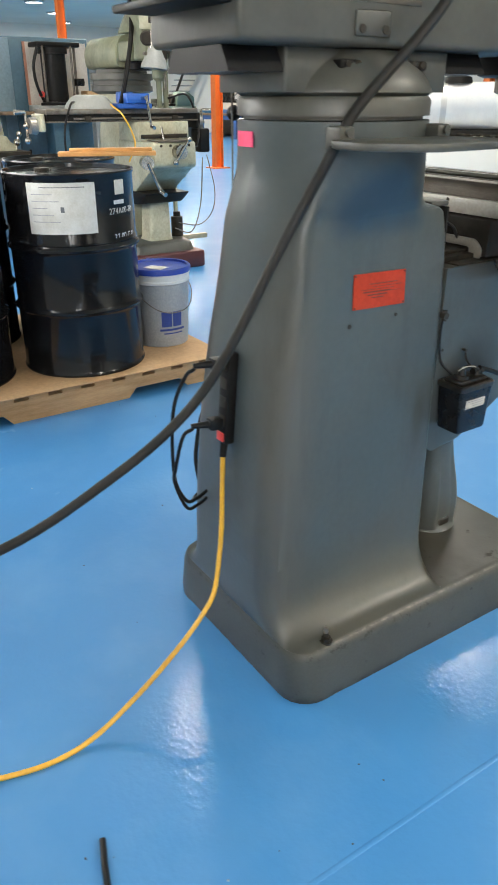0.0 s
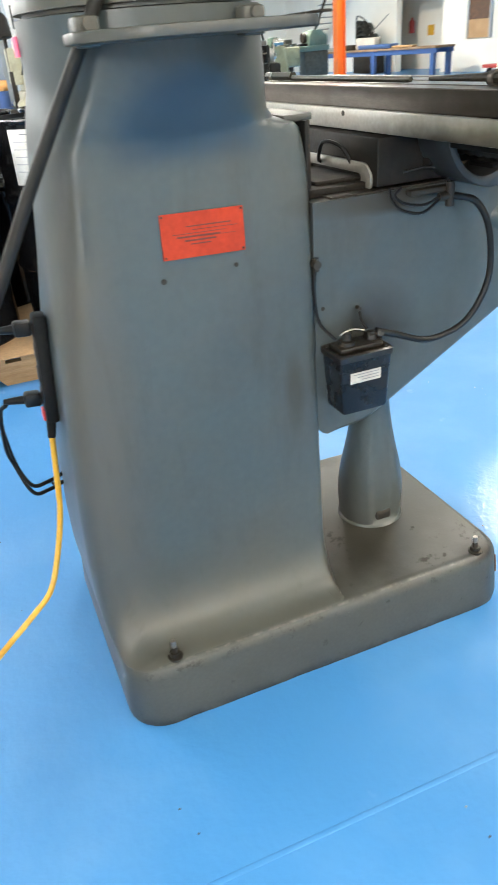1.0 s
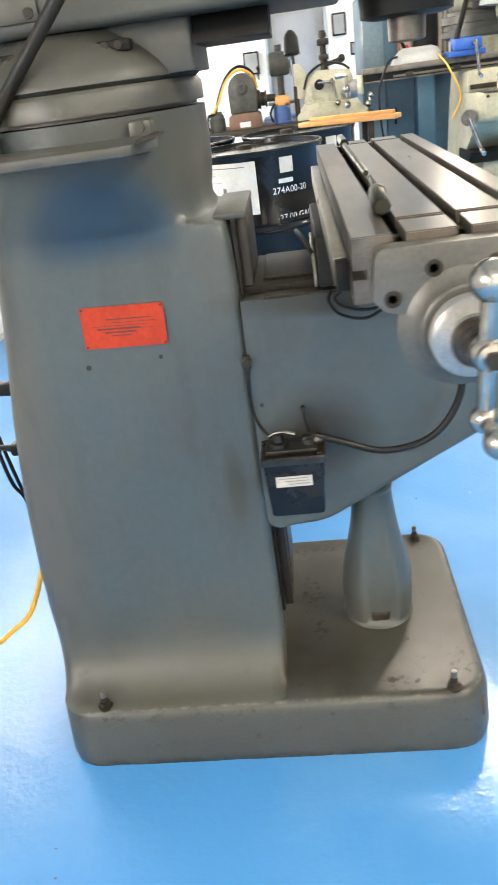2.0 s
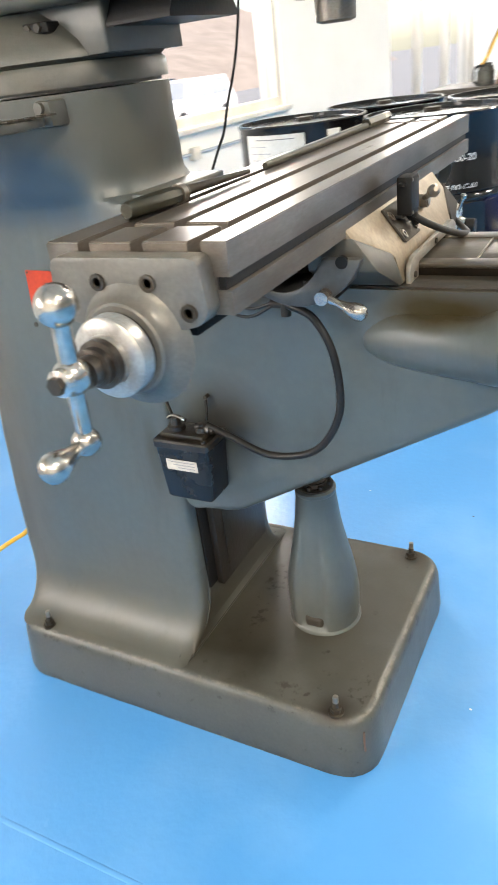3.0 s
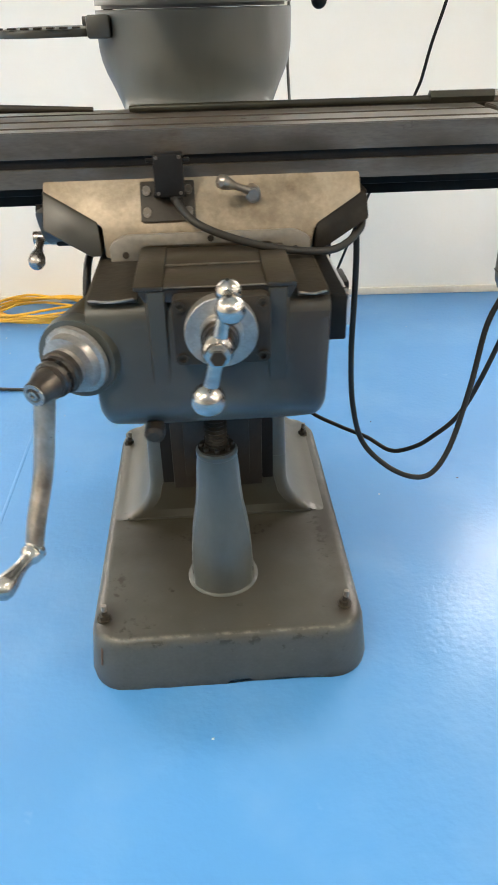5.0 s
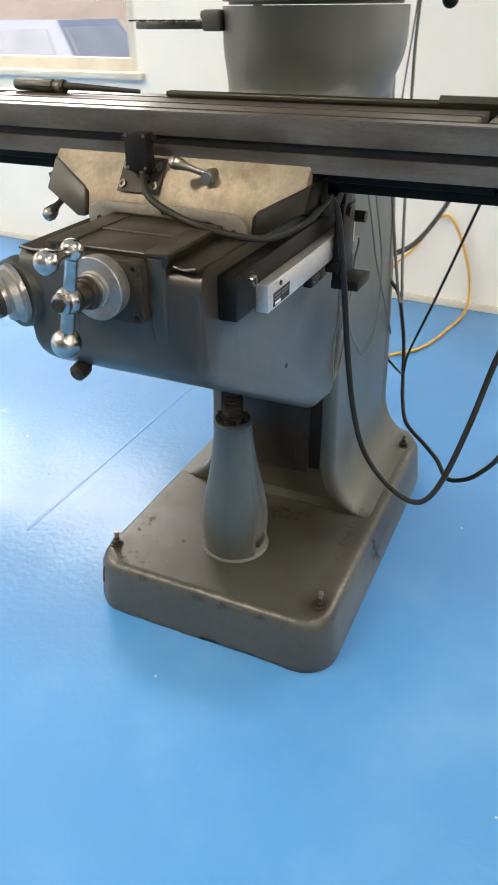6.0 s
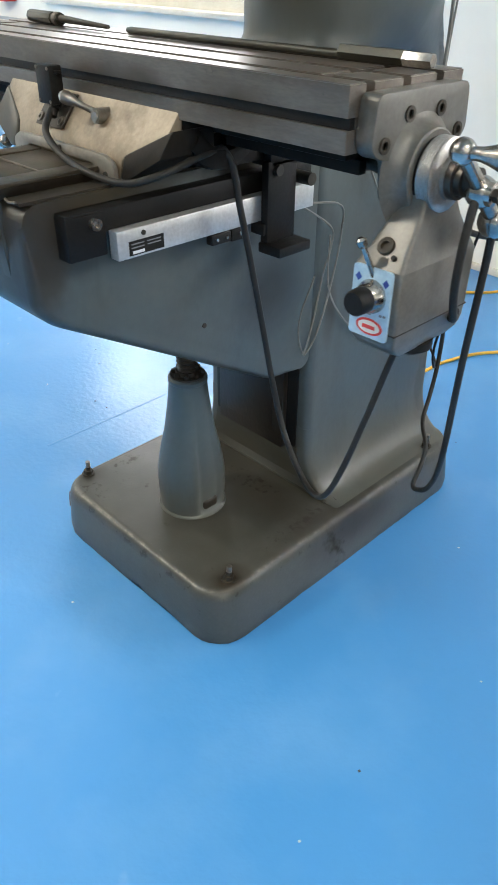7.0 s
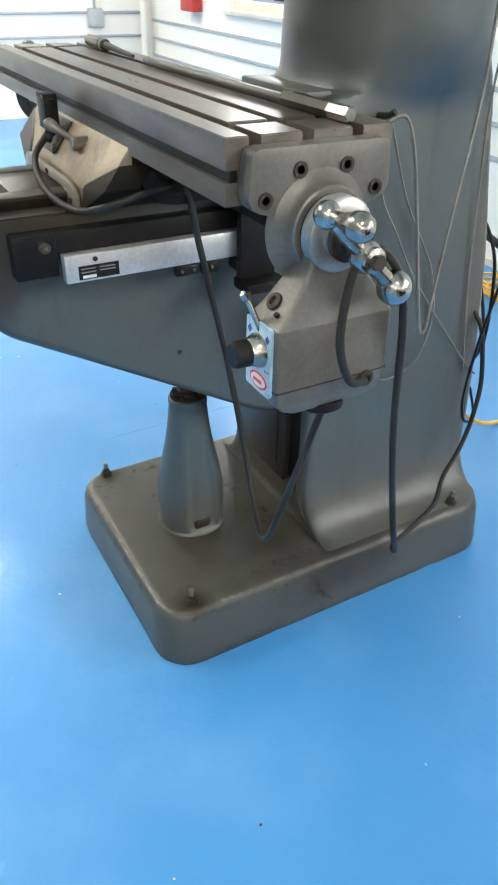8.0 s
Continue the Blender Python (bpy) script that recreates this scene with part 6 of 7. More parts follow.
    part("small_label", wrap(201 + turn, 213 + turn, DH - 0.095, DH - 0.035), PAPER, d)
    part("stencil_bar", wrap(199 + turn, 212 + turn, DH - 0.135, DH - 0.118, 0.0012, 4), WHITEINK, d)
    stencil("274A00-20", 0.036, 193 + turn, DH - 0.175, d)
    stencil("27.00 GAL", 0.036, 197 + turn, DH - 0.285, d)

plank = solo("wood_plank", moved(join(box(-0.26, 0.26, -0.045, 0.045, 0, 0.022, 0.003), box(-0.24, 0.20, -0.012, 0.03, 0.0225, 0.040, 0.003)), pose(2.655, -0.06, DZ + DH + 0.001, 0, 0, 66)), PLANK, "two orange pine boards lying across drums", "plank")

pail = thing("pail", "white plastic pail with blue lid and blue print", "pail")
pail.location, pail.scale = (2.12, -0.065, 0.1255), (1.07, 1.07, 1.09)
part("body", lathe((0, 0, 0), (0, 0, 1), [(0, 0.126), (0.004, 0.130), (0.30, 0.142), (0.301, 0.142)], 48), PAILGREY, pail, "grey pail body")
part("collar", lathe((0, 0, 0.2995), (0, 0, 1), [(0, 0.1425), (0.003, 0.147), (0.013, 0.147), (0.015, 0.143), (0.034, 0.144), (0.036, 0.149), (0.052, 0.149)], 48), PAIL, pail, "white ribbed collar")
part("lid", lathe((0, 0, 0.345), (0, 0, 1), [(0, 0.153), (0.018, 0.154), (0.026, 0.149), (0.026, 0.136), (0.017, 0.133), (0.017, 0.02)], 48), LIDBLUE, pail, "royal blue snap lid")
part("lid_paper", moved(box(-0.05, 0.05, -0.035, 0.035, 0, 0.001), pose(-0.03, 0.03, 0.363, 0, 0, 30)), PAPER, pail)
part("bail_handle", tube([(0.02, 0.147, 0.305), (-0.06, 0.142, 0.25), (-0.135, 0.085, 0.19), (-0.152, 0.0, 0.17), (-0.135, -0.085, 0.19), (-0.06, -0.142, 0.25), (0.02, -0.147, 0.305)], 0.0025, 8), STEEL, pail, "wire handle")


def pail_bar(a0, a1, z0, z1):
    bm = bmesh.new()
    rows = []
    for i in range(7):
        a = radians(a0 + (a1 - a0) * i / 6)
        rows.append([bm.verts.new(((0.1315 + 0.04 * z + r) * math.cos(a), (0.1315 + 0.04 * z + r) * math.sin(a), z)) for r in (-0.001, 0.001) for z in (z0, z1)])
    for p, q in zip(rows, rows[1:]):
        for i, j in ((0, 1), (1, 3), (3, 2), (2, 0)):
            bm.faces.new((p[i], p[j], q[j], q[i]))
    return bm


for a0, a1, z0, z1 in ((154, 174, 0.100, 0.172), (177, 198, 0.100, 0.172), (146, 202, 0.080, 0.090), (152, 194, 0.064, 0.070)):
    part("print_block", pail_bar(352 - a1, 352 - a0, z0, z1), LOGOBLUE, pail)


# ---- machines farther off ----
def old_mill():
    m = tagged(new("milling_machine"), "pale green knee milling machine with blue vise on its table", "milling machine")
    m.matrix_world = pose(4.30, -1.19, 0, 0, 0, -90)
    p = lambda name, bm, mat, label="": part(name, bm, mat, m, label)
    p("plinth", box(-0.33, 0.33, -0.16, 0.80, 0, 0.14, 0.02), MAROON, "dark red chip pan")
    p("base", loft([ring(0.14, 0, 0.33, 0.29, 0.44, 8, 40), ring(0.20, 0, 0.34, 0.28, 0.42, 8, 40), ring(0.22, 0, 0.35, 0.26, 0.40, 6, 40)]), OILY)
    p("column", loft([ring(0.2, 0, 0.60, 0.19, 0.25, 6, 40), ring(0.9, 0, 0.59, 0.165, 0.24, 6, 40), ring(1.12, 0, 0.58, 0.16, 0.22, 4, 40), ring(1.22, 0, 0.57, 0.2, 0.21, 2, 40), ring(1.42, 0, 0.57, 0.2, 0.21, 2, 40)]), GREENPAINT)
    p("screw_pedestal", loft([ring(0.2, 0.02, 0.12, 0.12, 0.11, 7, 32), ring(0.25, 0.02, 0.12, 0.10, 0.10, 7, 32), ring(0.52, 0.02, 0.12, 0.09, 0.09, 7, 32), ring(0.56, 0.02, 0.12, 0.07, 0.07, 6, 32)]), GREENPAINT)
    # Solid black block stands for the shade in the knee's hollow.
    p("knee_arch", prism(rounded([(-0.17, 0.62), (-0.02, 0.525), (0.24, 0.515), (0.24, 0.62)], 0.03), "x", -0.1905, 0.1905, 0.004), BLACK, "black block standing for the shaded hollow under the knee")
    p("knee", prism(rounded([(0.345, 1.0), (0.345, 0.52), (0.22, 0.52), (-0.24, 0.80), (-0.31, 0.82), (-0.31, 1.0)], 0.03), "x", -0.18, 0.18, 0.01), GREENPAINT)
    p("saddle", box(-0.22, 0.22, -0.14, 0.22, 1.0, 1.139, 0.012), GREENPAINT)
    p("way_cover", box(-0.15, 0.15, -0.32, -0.14, 1.0, 1.012, 0.003), STEEL)
    p("table", join(box(-0.90, 0.34, -0.08, 0.17, 1.195, 1.23, 0.004), box(-0.90, 0.34, -0.078, 0.168, 1.14, 1.150, 0.003)), TABLEIRON, "grey-brown stained table")
    p("table_slide", box(-0.89, 0.33, -0.065, 0.155, 1.1505, 1.1945), BLACK)
    for s, x in ((-1, -0.90), (1, 0.34)):
        p("end_bracket", box(min(x, x + s * 0.04), max(x, x + s * 0.04), -0.05, 0.14, 1.08, 1.20, 0.012), GREENPAINT if s < 0 else BLACK)
        p("table_dial", lathe((x + s * 0.04, 0.05, 1.12), (s, 0, 0), [(0, 0.06), (0.05, 0.055)], 24), DIAL)
        p("table_crank", join(rod((x + s * 0.11, 0.05, 1.02), (x + s * 0.11, 0.05, 1.21), 0.010), ball((x + s * 0.11, 0.05, 1.02), 0.024, 12), ball((x + s * 0.11, 0.05, 1.12), 0.024, 12), rod((x + s * 0.11, 0.05, 1.21), (x + s * 0.19, 0.05, 1.21), 0.013, 0.02)), CHROME)
    p("power_feed", box(0.37, 0.46, -0.06, 0.10, 0.90, 1.08, 0.015), BLACK, "black power feed")
    p("crossfeed_crank", join(rod((0.02, -0.31, 0.93), (0.02, -0.38, 0.93), 0.05), rod((-0.04, -0.39, 0.86), (0.08, -0.39, 1.02), 0.010), ball((-0.04, -0.39, 0.86), 0.022, 12), ball((0.08, -0.39, 1.02), 0.020, 12)), CHROME)
    p("elevating_crank", join(rod((-0.22, -0.24, 0.86), (-0.25, -0.34, 0.86), 0.05), rod((-0.25, -0.35, 0.86), (-0.17, -0.37, 0.66), 0.014), rod((-0.17, -0.37, 0.66), (-0.17, -0.45, 0.64), 0.016)), CHROME)
    p("saddle_lock", rod((-0.02, -0.135, 1.10), (-0.02, -0.18, 0.98), 0.009), CHROME)
    p("turret", lathe((0, 0.57, 1.33), (0, 0, 1), [(0, 0.20), (0.02, 0.25), (0.06, 0.25), (0.062, 0.235), (0.10, 0.235), (0.104, 0.255), (0.15, 0.255), (0.155, 0.21), (0.18, 0.205)], 36), TURRET, "grey layered turret")
    p("spindle_cap", lathe((-0.02, 0.25, 1.505), (0, 0, 1), [(0, 0.085), (0.045, 0.085), (0.05, 0.06), (0.06, 0.06)], 24), BLACK)
    p("ram", join(prism(rounded([(-0.13, 1.52), (0.14, 1.52), (0.14, 1.70), (0.03, 1.755), (-0.08, 1.75), (-0.14, 1.66)], 0.05), "y", 0.36, 1.0, 0.02), box(-0.11, 0.11, 0.14, 0.40, 1.56, 1.70, 0.02)), OLIVE, "pale olive ram")
    p("head", join(prism(rounded([(-0.17, 1.93), (-0.08, 1.66), (-0.10, 1.56), (0.10, 1.56), (0.13, 1.70), (0.17, 1.93)], 0.03), "y", -0.07, 0.13, 0.012), lathe((0.05, 0.0, 1.42), (0, 0, 1), [(0, 0.03), (0.02, 0.05), (0.16, 0.06)], 24)), OLIVE, "pale olive head casting")
    # Black block stands for the dark, shaded gap below the ram.
    p("ram_gap_shade", box(-0.02, 0.15, 0.20, 0.358, 1.50, 1.565, 0.01), BLACK)
    p("belt_guard", prism(rounded([(-0.12, 1.75), (-0.02, 1.94), (0.10, 1.94), (0.12, 1.75)], 0.02), "y", 0.14, 0.34, 0.01), OLIVE)
    p("gear_cover", join(lathe((-0.04, -0.071, 1.70), (0, -1, 0), [(0, 0.055), (0.02, 0.055), (0.025, 0.03)], 20), box(0.02, 0.09, -0.10, -0.069, 1.60, 1.70, 0.008), rod((0.13, -0.05, 1.88), (0.22, -0.05, 1.80), 0.012, None, 8)), CASTDARK)
    p("head_cover", box(-0.13, 0.10, -0.085, -0.069, 1.76, 1.92, 0.006), GREENPAINT)
    p("quill_housing", join(rod((0.03, -0.10, 1.56), (0.03, -0.10, 1.78), 0.04, 0.045), rod((0.11, -0.09, 1.52), (0.11, -0.09, 1.72), 0.018)), DARK)
    p("depth_stop", join(rod((-0.05, -0.10, 1.50), (-0.05, -0.10, 1.75), 0.008), rod((-0.05, -0.10, 1.62), (-0.05, -0.10, 1.65), 0.018)), CHROME)
    p("motor", lathe((0, 0.02, 1.93), (0, 0, 1), [(0, 0.10), (0.03, 0.135), (0.28, 0.135), (0.31, 0.09)], 28), OLIVE)
    for fx in (0.20, 0.26):
        p("guard_post", rod((fx, 0.30, 1.16), (fx, 0.30, 1.62), 0.022, None, 10), OLIVE)
    p("guard_box", box(0.16, 0.31, 0.22, 0.36, 1.60, 1.65, 0.008), BLACK)
    p("quill_levers", join(rod((0.12, 0, 1.62), (0.20, -0.06, 1.50), 0.008), ball((0.20, -0.06, 1.50), 0.016, 10), rod((0.10, -0.10, 1.68), (0.12, -0.20, 1.62), 0.007), ball((0.12, -0.20, 1.62), 0.014, 10)), CHROME)
    p("splash_guard", lathe((-0.03, -0.09, 1.50), (0.1, 0, 1), [(0, 0.105), (0.03, 0.098), (0.09, 0.07), (0.15, 0.045), (0.16, 0.03)], 20), GREYBOX, "cloudy grey plastic guard")
    p("hose", tube([(-0.12, 0.10, 2.05), (-0.13, 0.05, 1.80), (-0.20, 0.0, 1.55), (-0.26, -0.02, 1.36), (-0.28, 0.02, 1.25)], 0.018, 8), BLACK)
    p("lamp_arm", tube([(0.16, 0.2, 1.60), (0.26, 0.10, 1.78), (0.28, -0.05, 1.62), (0.24, -0.12, 1.52)], 0.012, 8), BLACK)
    for k in range(4):
        p("knee_bolt", rod((-0.12 + 0.08 * k, -0.309, 0.975), (-0.12 + 0.08 * k, -0.318, 0.975), 0.010, None, 8), DARK)
    p("name_plate", box(-0.06, 0.06, -0.0885, -0.0855, 1.80, 1.85, 0.001), DARK, "dark name plate")
    p("table_stop_rail", box(-0.70, 0.20, -0.088, -0.0805, 1.158, 1.172, 0.001), STEEL)
    for tx in (-0.62, -0.30, 0.10):
        p("stop_dog", box(tx, tx + 0.05, -0.104, -0.088, 1.15, 1.18, 0.003), DARK)
    p("saddle_gib", box(-0.20, 0.20, -0.149, -0.1405, 1.02, 1.05, 0.003), DARK)
    p("coolant_line", tube([(0.20, 0.26, 1.58), (0.12, 0.10, 1.50), (0.07, -0.06, 1.46), (0.05, -0.10, 1.36)], 0.010, 8), WORN)
    p("coolant_line", tube([(0.27, 0.28, 1.30), (0.35, 0.10, 1.32), (0.36, -0.05, 1.10), (0.31, -0.10, 0.95)], 0.009, 8), RUBBER)
    p("speed_wheel", lathe((-0.09, -0.085, 1.70), (0, -1, 0), [(0, 0.045), (0.012, 0.05), (0.02, 0.04)], 20), DARK)
    for hx, hz in ((-0.10, 1.60), (0.08, 1.62), (0.09, 1.84)):
        p("head_bolt", rod((hx, -0.069, hz), (hx, -0.10, hz), 0.014, None, 8), STEEL)
    p("pump_tank", lathe((0.24, 0.16, 0.22), (0, 0, 1), [(0, 0.05), (0.16, 0.05), (0.165, 0.03), (0.20, 0.03)], 18), DARK, "small dark coolant pump")
    p("side_rail", join(box(0.30, 0.33, 0.30, 0.33, 0.18, 1.0, 0.004), box(0.30, 0.62, 0.295, 0.335, 0.15, 0.19, 0.004)), GREENPAINT, "pale green side rail")


old_mill()
vise = thing("vise", "bright blue machine vise on the dark table", "vise")
part("body", join(box(4.14, 4.42, -1.09, -0.85, 1.231, 1.265, 0.006), box(4.12, 4.20, -1.06, -0.88, 1.266, 1.335, 0.008), box(4.30, 4.38, -1.02, -0.90, 1.266, 1.345, 0.012)), VISEBLUE, vise)
part("handle", join(rod((4.12, -1.00, 1.30), (4.05, -1.00, 1.30), 0.014), rod((4.05, -1.00, 1.32), (4.05, -1.03, 1.10), 0.010), rod((4.05, -1.03, 1.11), (4.0, -1.03, 1.10), 0.013)), CHROME, vise)
solo("machine_cover", loft([ring(1.231, 4.33, -0.66, 0.11, 0.17, 5, 28), ring(1.27, 4.34, -0.67, 0.10, 0.16, 4, 28), ring(1.31, 4.36, -0.68, 0.08, 0.13, 3, 28), ring(1.325, 4.37, -0.68, 0.04, 0.09, 3, 28)]), GREYBOX, "grey crumpled cover on the dark table", "cover")
for k, pts in enumerate(([(4.32, -0.55, 1.28), (4.16, -0.45, 1.25), (4.14, -0.38, 1.05), (4.17, -0.42, 0.7), (4.3, -0.55, 0.35)], [(4.25, -0.80, 1.26), (4.12, -0.84, 1.18), (4.12, -0.92, 1.0), (4.16, -0.88, 0.86)], [(4.25, -1.58, 0.86), (4.2, -1.52, 0.5), (4.15, -1.40, 0.30), (4.25, -1.30, 0.32)], [(4.25, -1.62, 0.88), (4.20, -1.66, 0.62), (4.18, -1.62, 0.44), (4.20, -1.50, 0.34), (4.26, -1.34, 0.36)])):
    w = thing("machine_cable", "cable hanging from the green milling machine", "cable", "cables on the green machine")
    part("cable", tube(pts, (0.008, 0.006, 0.005, 0.004)[k], 8), YELLOW if k == 1 else RUBBER if k == 0 else WIREGREY, w)

cab = thing("machine_cabinet", "tall teal machine cabinet behind the green machine", "cabinet")
part("body", box(6.05, 6.9, -1.40, -0.46, 0.04, 1.80, 0.015), TEAL, cab)
part("door", box(6.035, 6.05, -1.36, -0.66, 0.10, 1.16, 0.004), TEAL, cab)
part("corner_post", box(6.032, 6.0495, -0.645, -0.465, 0.06, 1.79, 0.004), BLUEGREY, cab, "blue-grey corner panel")
part("panel", box(6.03, 6.05, -1.37, -0.77, 1.24, 1.76, 0.004), CREAM, cab, "cream upper panel")
part("panel_trim", box(6.026, 6.0295, -0.79, -0.765, 1.24, 1.76), PINKWOOD, cab, "reddish edge strip")
part("door_handle", box(6.015, 6.0345, -0.74, -0.72, 0.72, 0.86, 0.004), BLACK, cab)
part("plinth", box(6.08, 6.9, -1.38, -0.48, 0, 0.041), BLACK, cab)
mot = thing("hydraulic_cylinder", "black upright cylinder on a bracket before the teal cabinet", "cylinder")
part("barrel", lathe((5.86, -0.98, 1.24), (0, 0, 1), [(0, 0.125), (0.03, 0.125), (0.03, 0.11), (0.42, 0.11), (0.42, 0.13), (0.47, 0.13)], 32), BLACK, mot)
part("cap", box(5.74, 5.98, -1.20, -0.80, 1.711, 1.75, 0.01), BLACK, mot)
part("tie_rod", rod((5.80, -1.16, 1.24), (5.80, -1.16, 1.72), 0.012), STEEL, mot)
for dy in (-0.13, 0.13):
    part("tie_rod", rod((5.75, -0.98 + dy, 1.24), (5.75, -0.98 + dy, 1.72), 0.010), STEEL, mot)
part("valve_block", join(box(5.70, 5.80, -1.20, -1.13, 1.40, 1.46, 0.006), rod((5.70, -1.165, 1.43), (5.66, -1.165, 1.43), 0.02)), BLACK, mot)
part("valve_knob", lathe((5.74, -0.80, 1.33), (-1, 0.2, 0), [(0, 0.022), (0.02, 0.028), (0.035, 0.02)], 16), SIGNRED, mot, "red valve knob")
part("hose", tube([(5.74, -0.80, 1.70), (5.70, -0.74, 1.55), (5.69, -0.75, 1.40), (5.74, -0.82, 1.27)], 0.014, 8), RUBBER, mot)
part("hose", tube([(5.72, -1.10, 1.26), (5.66, -1.00, 1.255), (5.67, -0.86, 1.26), (5.72, -0.78, 1.25)], 0.012, 8), RUBBER, mot)
part("bracket", box(5.70, 6.03, -1.22, -0.76, 1.19, 1.24, 0.01), GREYBOX, mot)
part("leg", box(5.80, 6.02, -1.05, -0.90, 0, 1.164, 0.01), TEAL, mot)
shelf = thing("wooden_shelf", "brown wooden shelf board on a thin post", "shelf")
part("board", box(5.66, 6.02, -1.215, -0.40, 1.1645, 1.1895, 0.003), BENCHTOP, shelf)
part("post", box(5.80, 5.85, -0.47, -0.42, 0.89, 1.164), TEAL, shelf)
solo("cardboard_box", box(5.74, 5.90, -1.36, -1.235, 1.241, 1.36, 0.004), CARD, "small brown cardboard box", "box")
solo("shelf_plate", join(box(5.70, 6.03, -1.45, -1.225, 1.20, 1.24, 0.004), box(5.75, 5.85, -1.40, -1.30, 0, 1.2)), GREYBOX, "grey plate shelf beside the black cylinder", "shelf")

bench = thing("machine_bench", "dark steel bench carrying small machines", "bench")
part("top", box(5.3, 6.0, -0.50, 1.30, 0.84, 0.89, 0.006), DARK, bench)
for bx in (5.34, 5.92):
    for by in (-0.46, 1.24):
        part("leg", box(bx, bx + 0.05, by, by + 0.05, 0, 0.84, 0.003), DARK, bench)
grind = thing("surface_grinder", "cream machine with tapered body and handwheels on the bench", "grinding machine")
part("foot", prism(rounded([(0.175, 0.891), (0.175, 0.925), (0.120, 0.968), (0.100, 1.01), (-0.345, 1.01), (-0.365, 0.968), (-0.425, 0.925), (-0.425, 0.891)], 0.02), "x", 5.43, 5.85, 0.008), GREENPAINT, grind)
part("body", prism(rounded([(0.102, 1.0105), (0.060, 1.225), (0.030, 1.262), (-0.280, 1.242), (-0.312, 1.20), (-0.340, 1.0105)], 0.02), "x", 5.47, 5.80, 0.010), GREENPAINT, grind)
part("side_block", prism(rounded([(0.175, 1.06), (0.175, 1.33), (0.125, 1.33), (0.070, 1.25), (0.090, 1.06)], 0.015), "x", 5.55, 5.75, 0.006), GREENPAINT, grind)
part("knob", lathe((5.47, -0.030, 1.150), (-1, 0, 0), [(0, 0.020), (0.03, 0.018), (0.035, 0.042), (0.060, 0.040)], 20), BLACK, grind)
part("crank", join(rod((5.47, -0.145, 1.155), (5.40, -0.145, 1.155), 0.018), rod((5.40, -0.135, 1.19), (5.40, -0.175, 1.00), 0.012, 0.010), ball((5.40, -0.175, 0.995), 0.024, 12), rod((5.41, -0.02, 1.165), (5.41, -0.15, 1.160), 0.012)), CHROME, grind)
part("dial", lathe((5.47, -0.265, 1.085), (-1, 0, 0), [(0, 0.058), (0.03, 0.058), (0.032, 0.045), (0.07, 0.042)], 28), DIAL, grind)
part("ball_crank", join(rod((5.44, -0.455, 1.02), (5.44, -0.415, 0.90), 0.011), ball((5.44, -0.455, 1.02), 0.026, 12), ball((5.44, -0.430, 0.955), 0.030, 12)), CHROME, grind)
part("tool_post", join(rod((5.62, -0.09, 1.25), (5.62, -0.09, 1.54), 0.032, 0.022), box(5.57, 5.67, -0.14, -0.04, 1.44, 1.49, 0.01), box(5.57, 5.67, -0.13, -0.05, 1.33, 1.37, 0.008), lathe((5.62, -0.09, 1.50), (0, 0, 1), [(0, 0.036), (0.03, 0.036), (0.032, 0.028), (0.05, 0.026)], 16), rod((5.55, -0.235, 1.32), (5.6, -0.10, 1.29), 0.018), ball((5.55, -0.235, 1.325), 0.032, 12)), DARK, grind)
part("cable", tube([(5.46, 0.10, 1.13), (5.45, 0.05, 1.24), (5.45, -0.08, 1.305), (5.45, -0.22, 1.285), (5.46, -0.29, 1.24)], 0.010, 8), RUBBER, grind)
head = thing("dividing_head", "dark round dividing head on a rusty brown foot", "dividing head")
part("foot", prism(rounded([(0.765, 0.891), (0.755, 0.99), (0.735, 1.012), (0.505, 1.012), (0.485, 0.99), (0.475, 0.891)], 0.015), "x", 5.38, 5.68, 0.008), IRONBROWN, head, "rusty brown foot")
part("foot_plate", box(5.376, 5.3795, 0.575, 0.665, 0.905, 0.945), PAPER, head, "pale plate")
part("body", prism([(0.735, 1.013), (0.740, 1.12), *[(0.620 + 0.120 * math.cos(radians(a)), 1.190 + 0.130 * math.sin(radians(a))) for a in range(0, 181, 18)], (0.500, 1.12), (0.505, 1.013)], "x", 5.41, 5.62, 0.012, 3), CASTDARK, head)
part("spindle", lathe((5.41, 0.625, 1.205), (-1, 0, 0), [(0, 0.055), (0.012, 0.052), (0.014, 0.036), (0.05, 0.034), (0.05, 0.018), (0.03, 0.018)], 24), CASTDARK, head)
part("side_shaft", join(lathe((5.52, 0.505, 1.10), (0, -1, 0), [(0, 0.075), (0.03, 0.075), (0.032, 0.055), (0.07, 0.055), (0.072, 0.068), (0.085, 0.068), (0.087, 0.03), (0.16, 0.028)], 24), rod((5.50, 0.47, 1.25), (5.50, 0.47, 1.34), 0.007), ball((5.50, 0.47, 1.34), 0.016, 10)), DARK, head)
for k, dz in enumerate((0.0, 0.025)):
    part("hose", tube([(5.44, 0.90 - 0.03 * k, 1.02), (5.42, 0.83, 1.12 + dz), (5.42, 0.75, 1.27 + dz), (5.44, 0.64, 1.345 + dz), (5.46, 0.53, 1.30 + dz), (5.50, 0.49, 1.19)], 0.011, 8), YELLOW if k == 0 else RUBBER, head)
smalls = thing("bench_motor", "small blue motor with orange top on the bench", "motor")
part("body", lathe((5.52, 0.30, 0.892), (0, 0, 1), [(0, 0.085), (0.012, 0.085), (0.014, 0.075), (0.13, 0.075), (0.135, 0.068)], 24), BENCHBLUE, smalls)
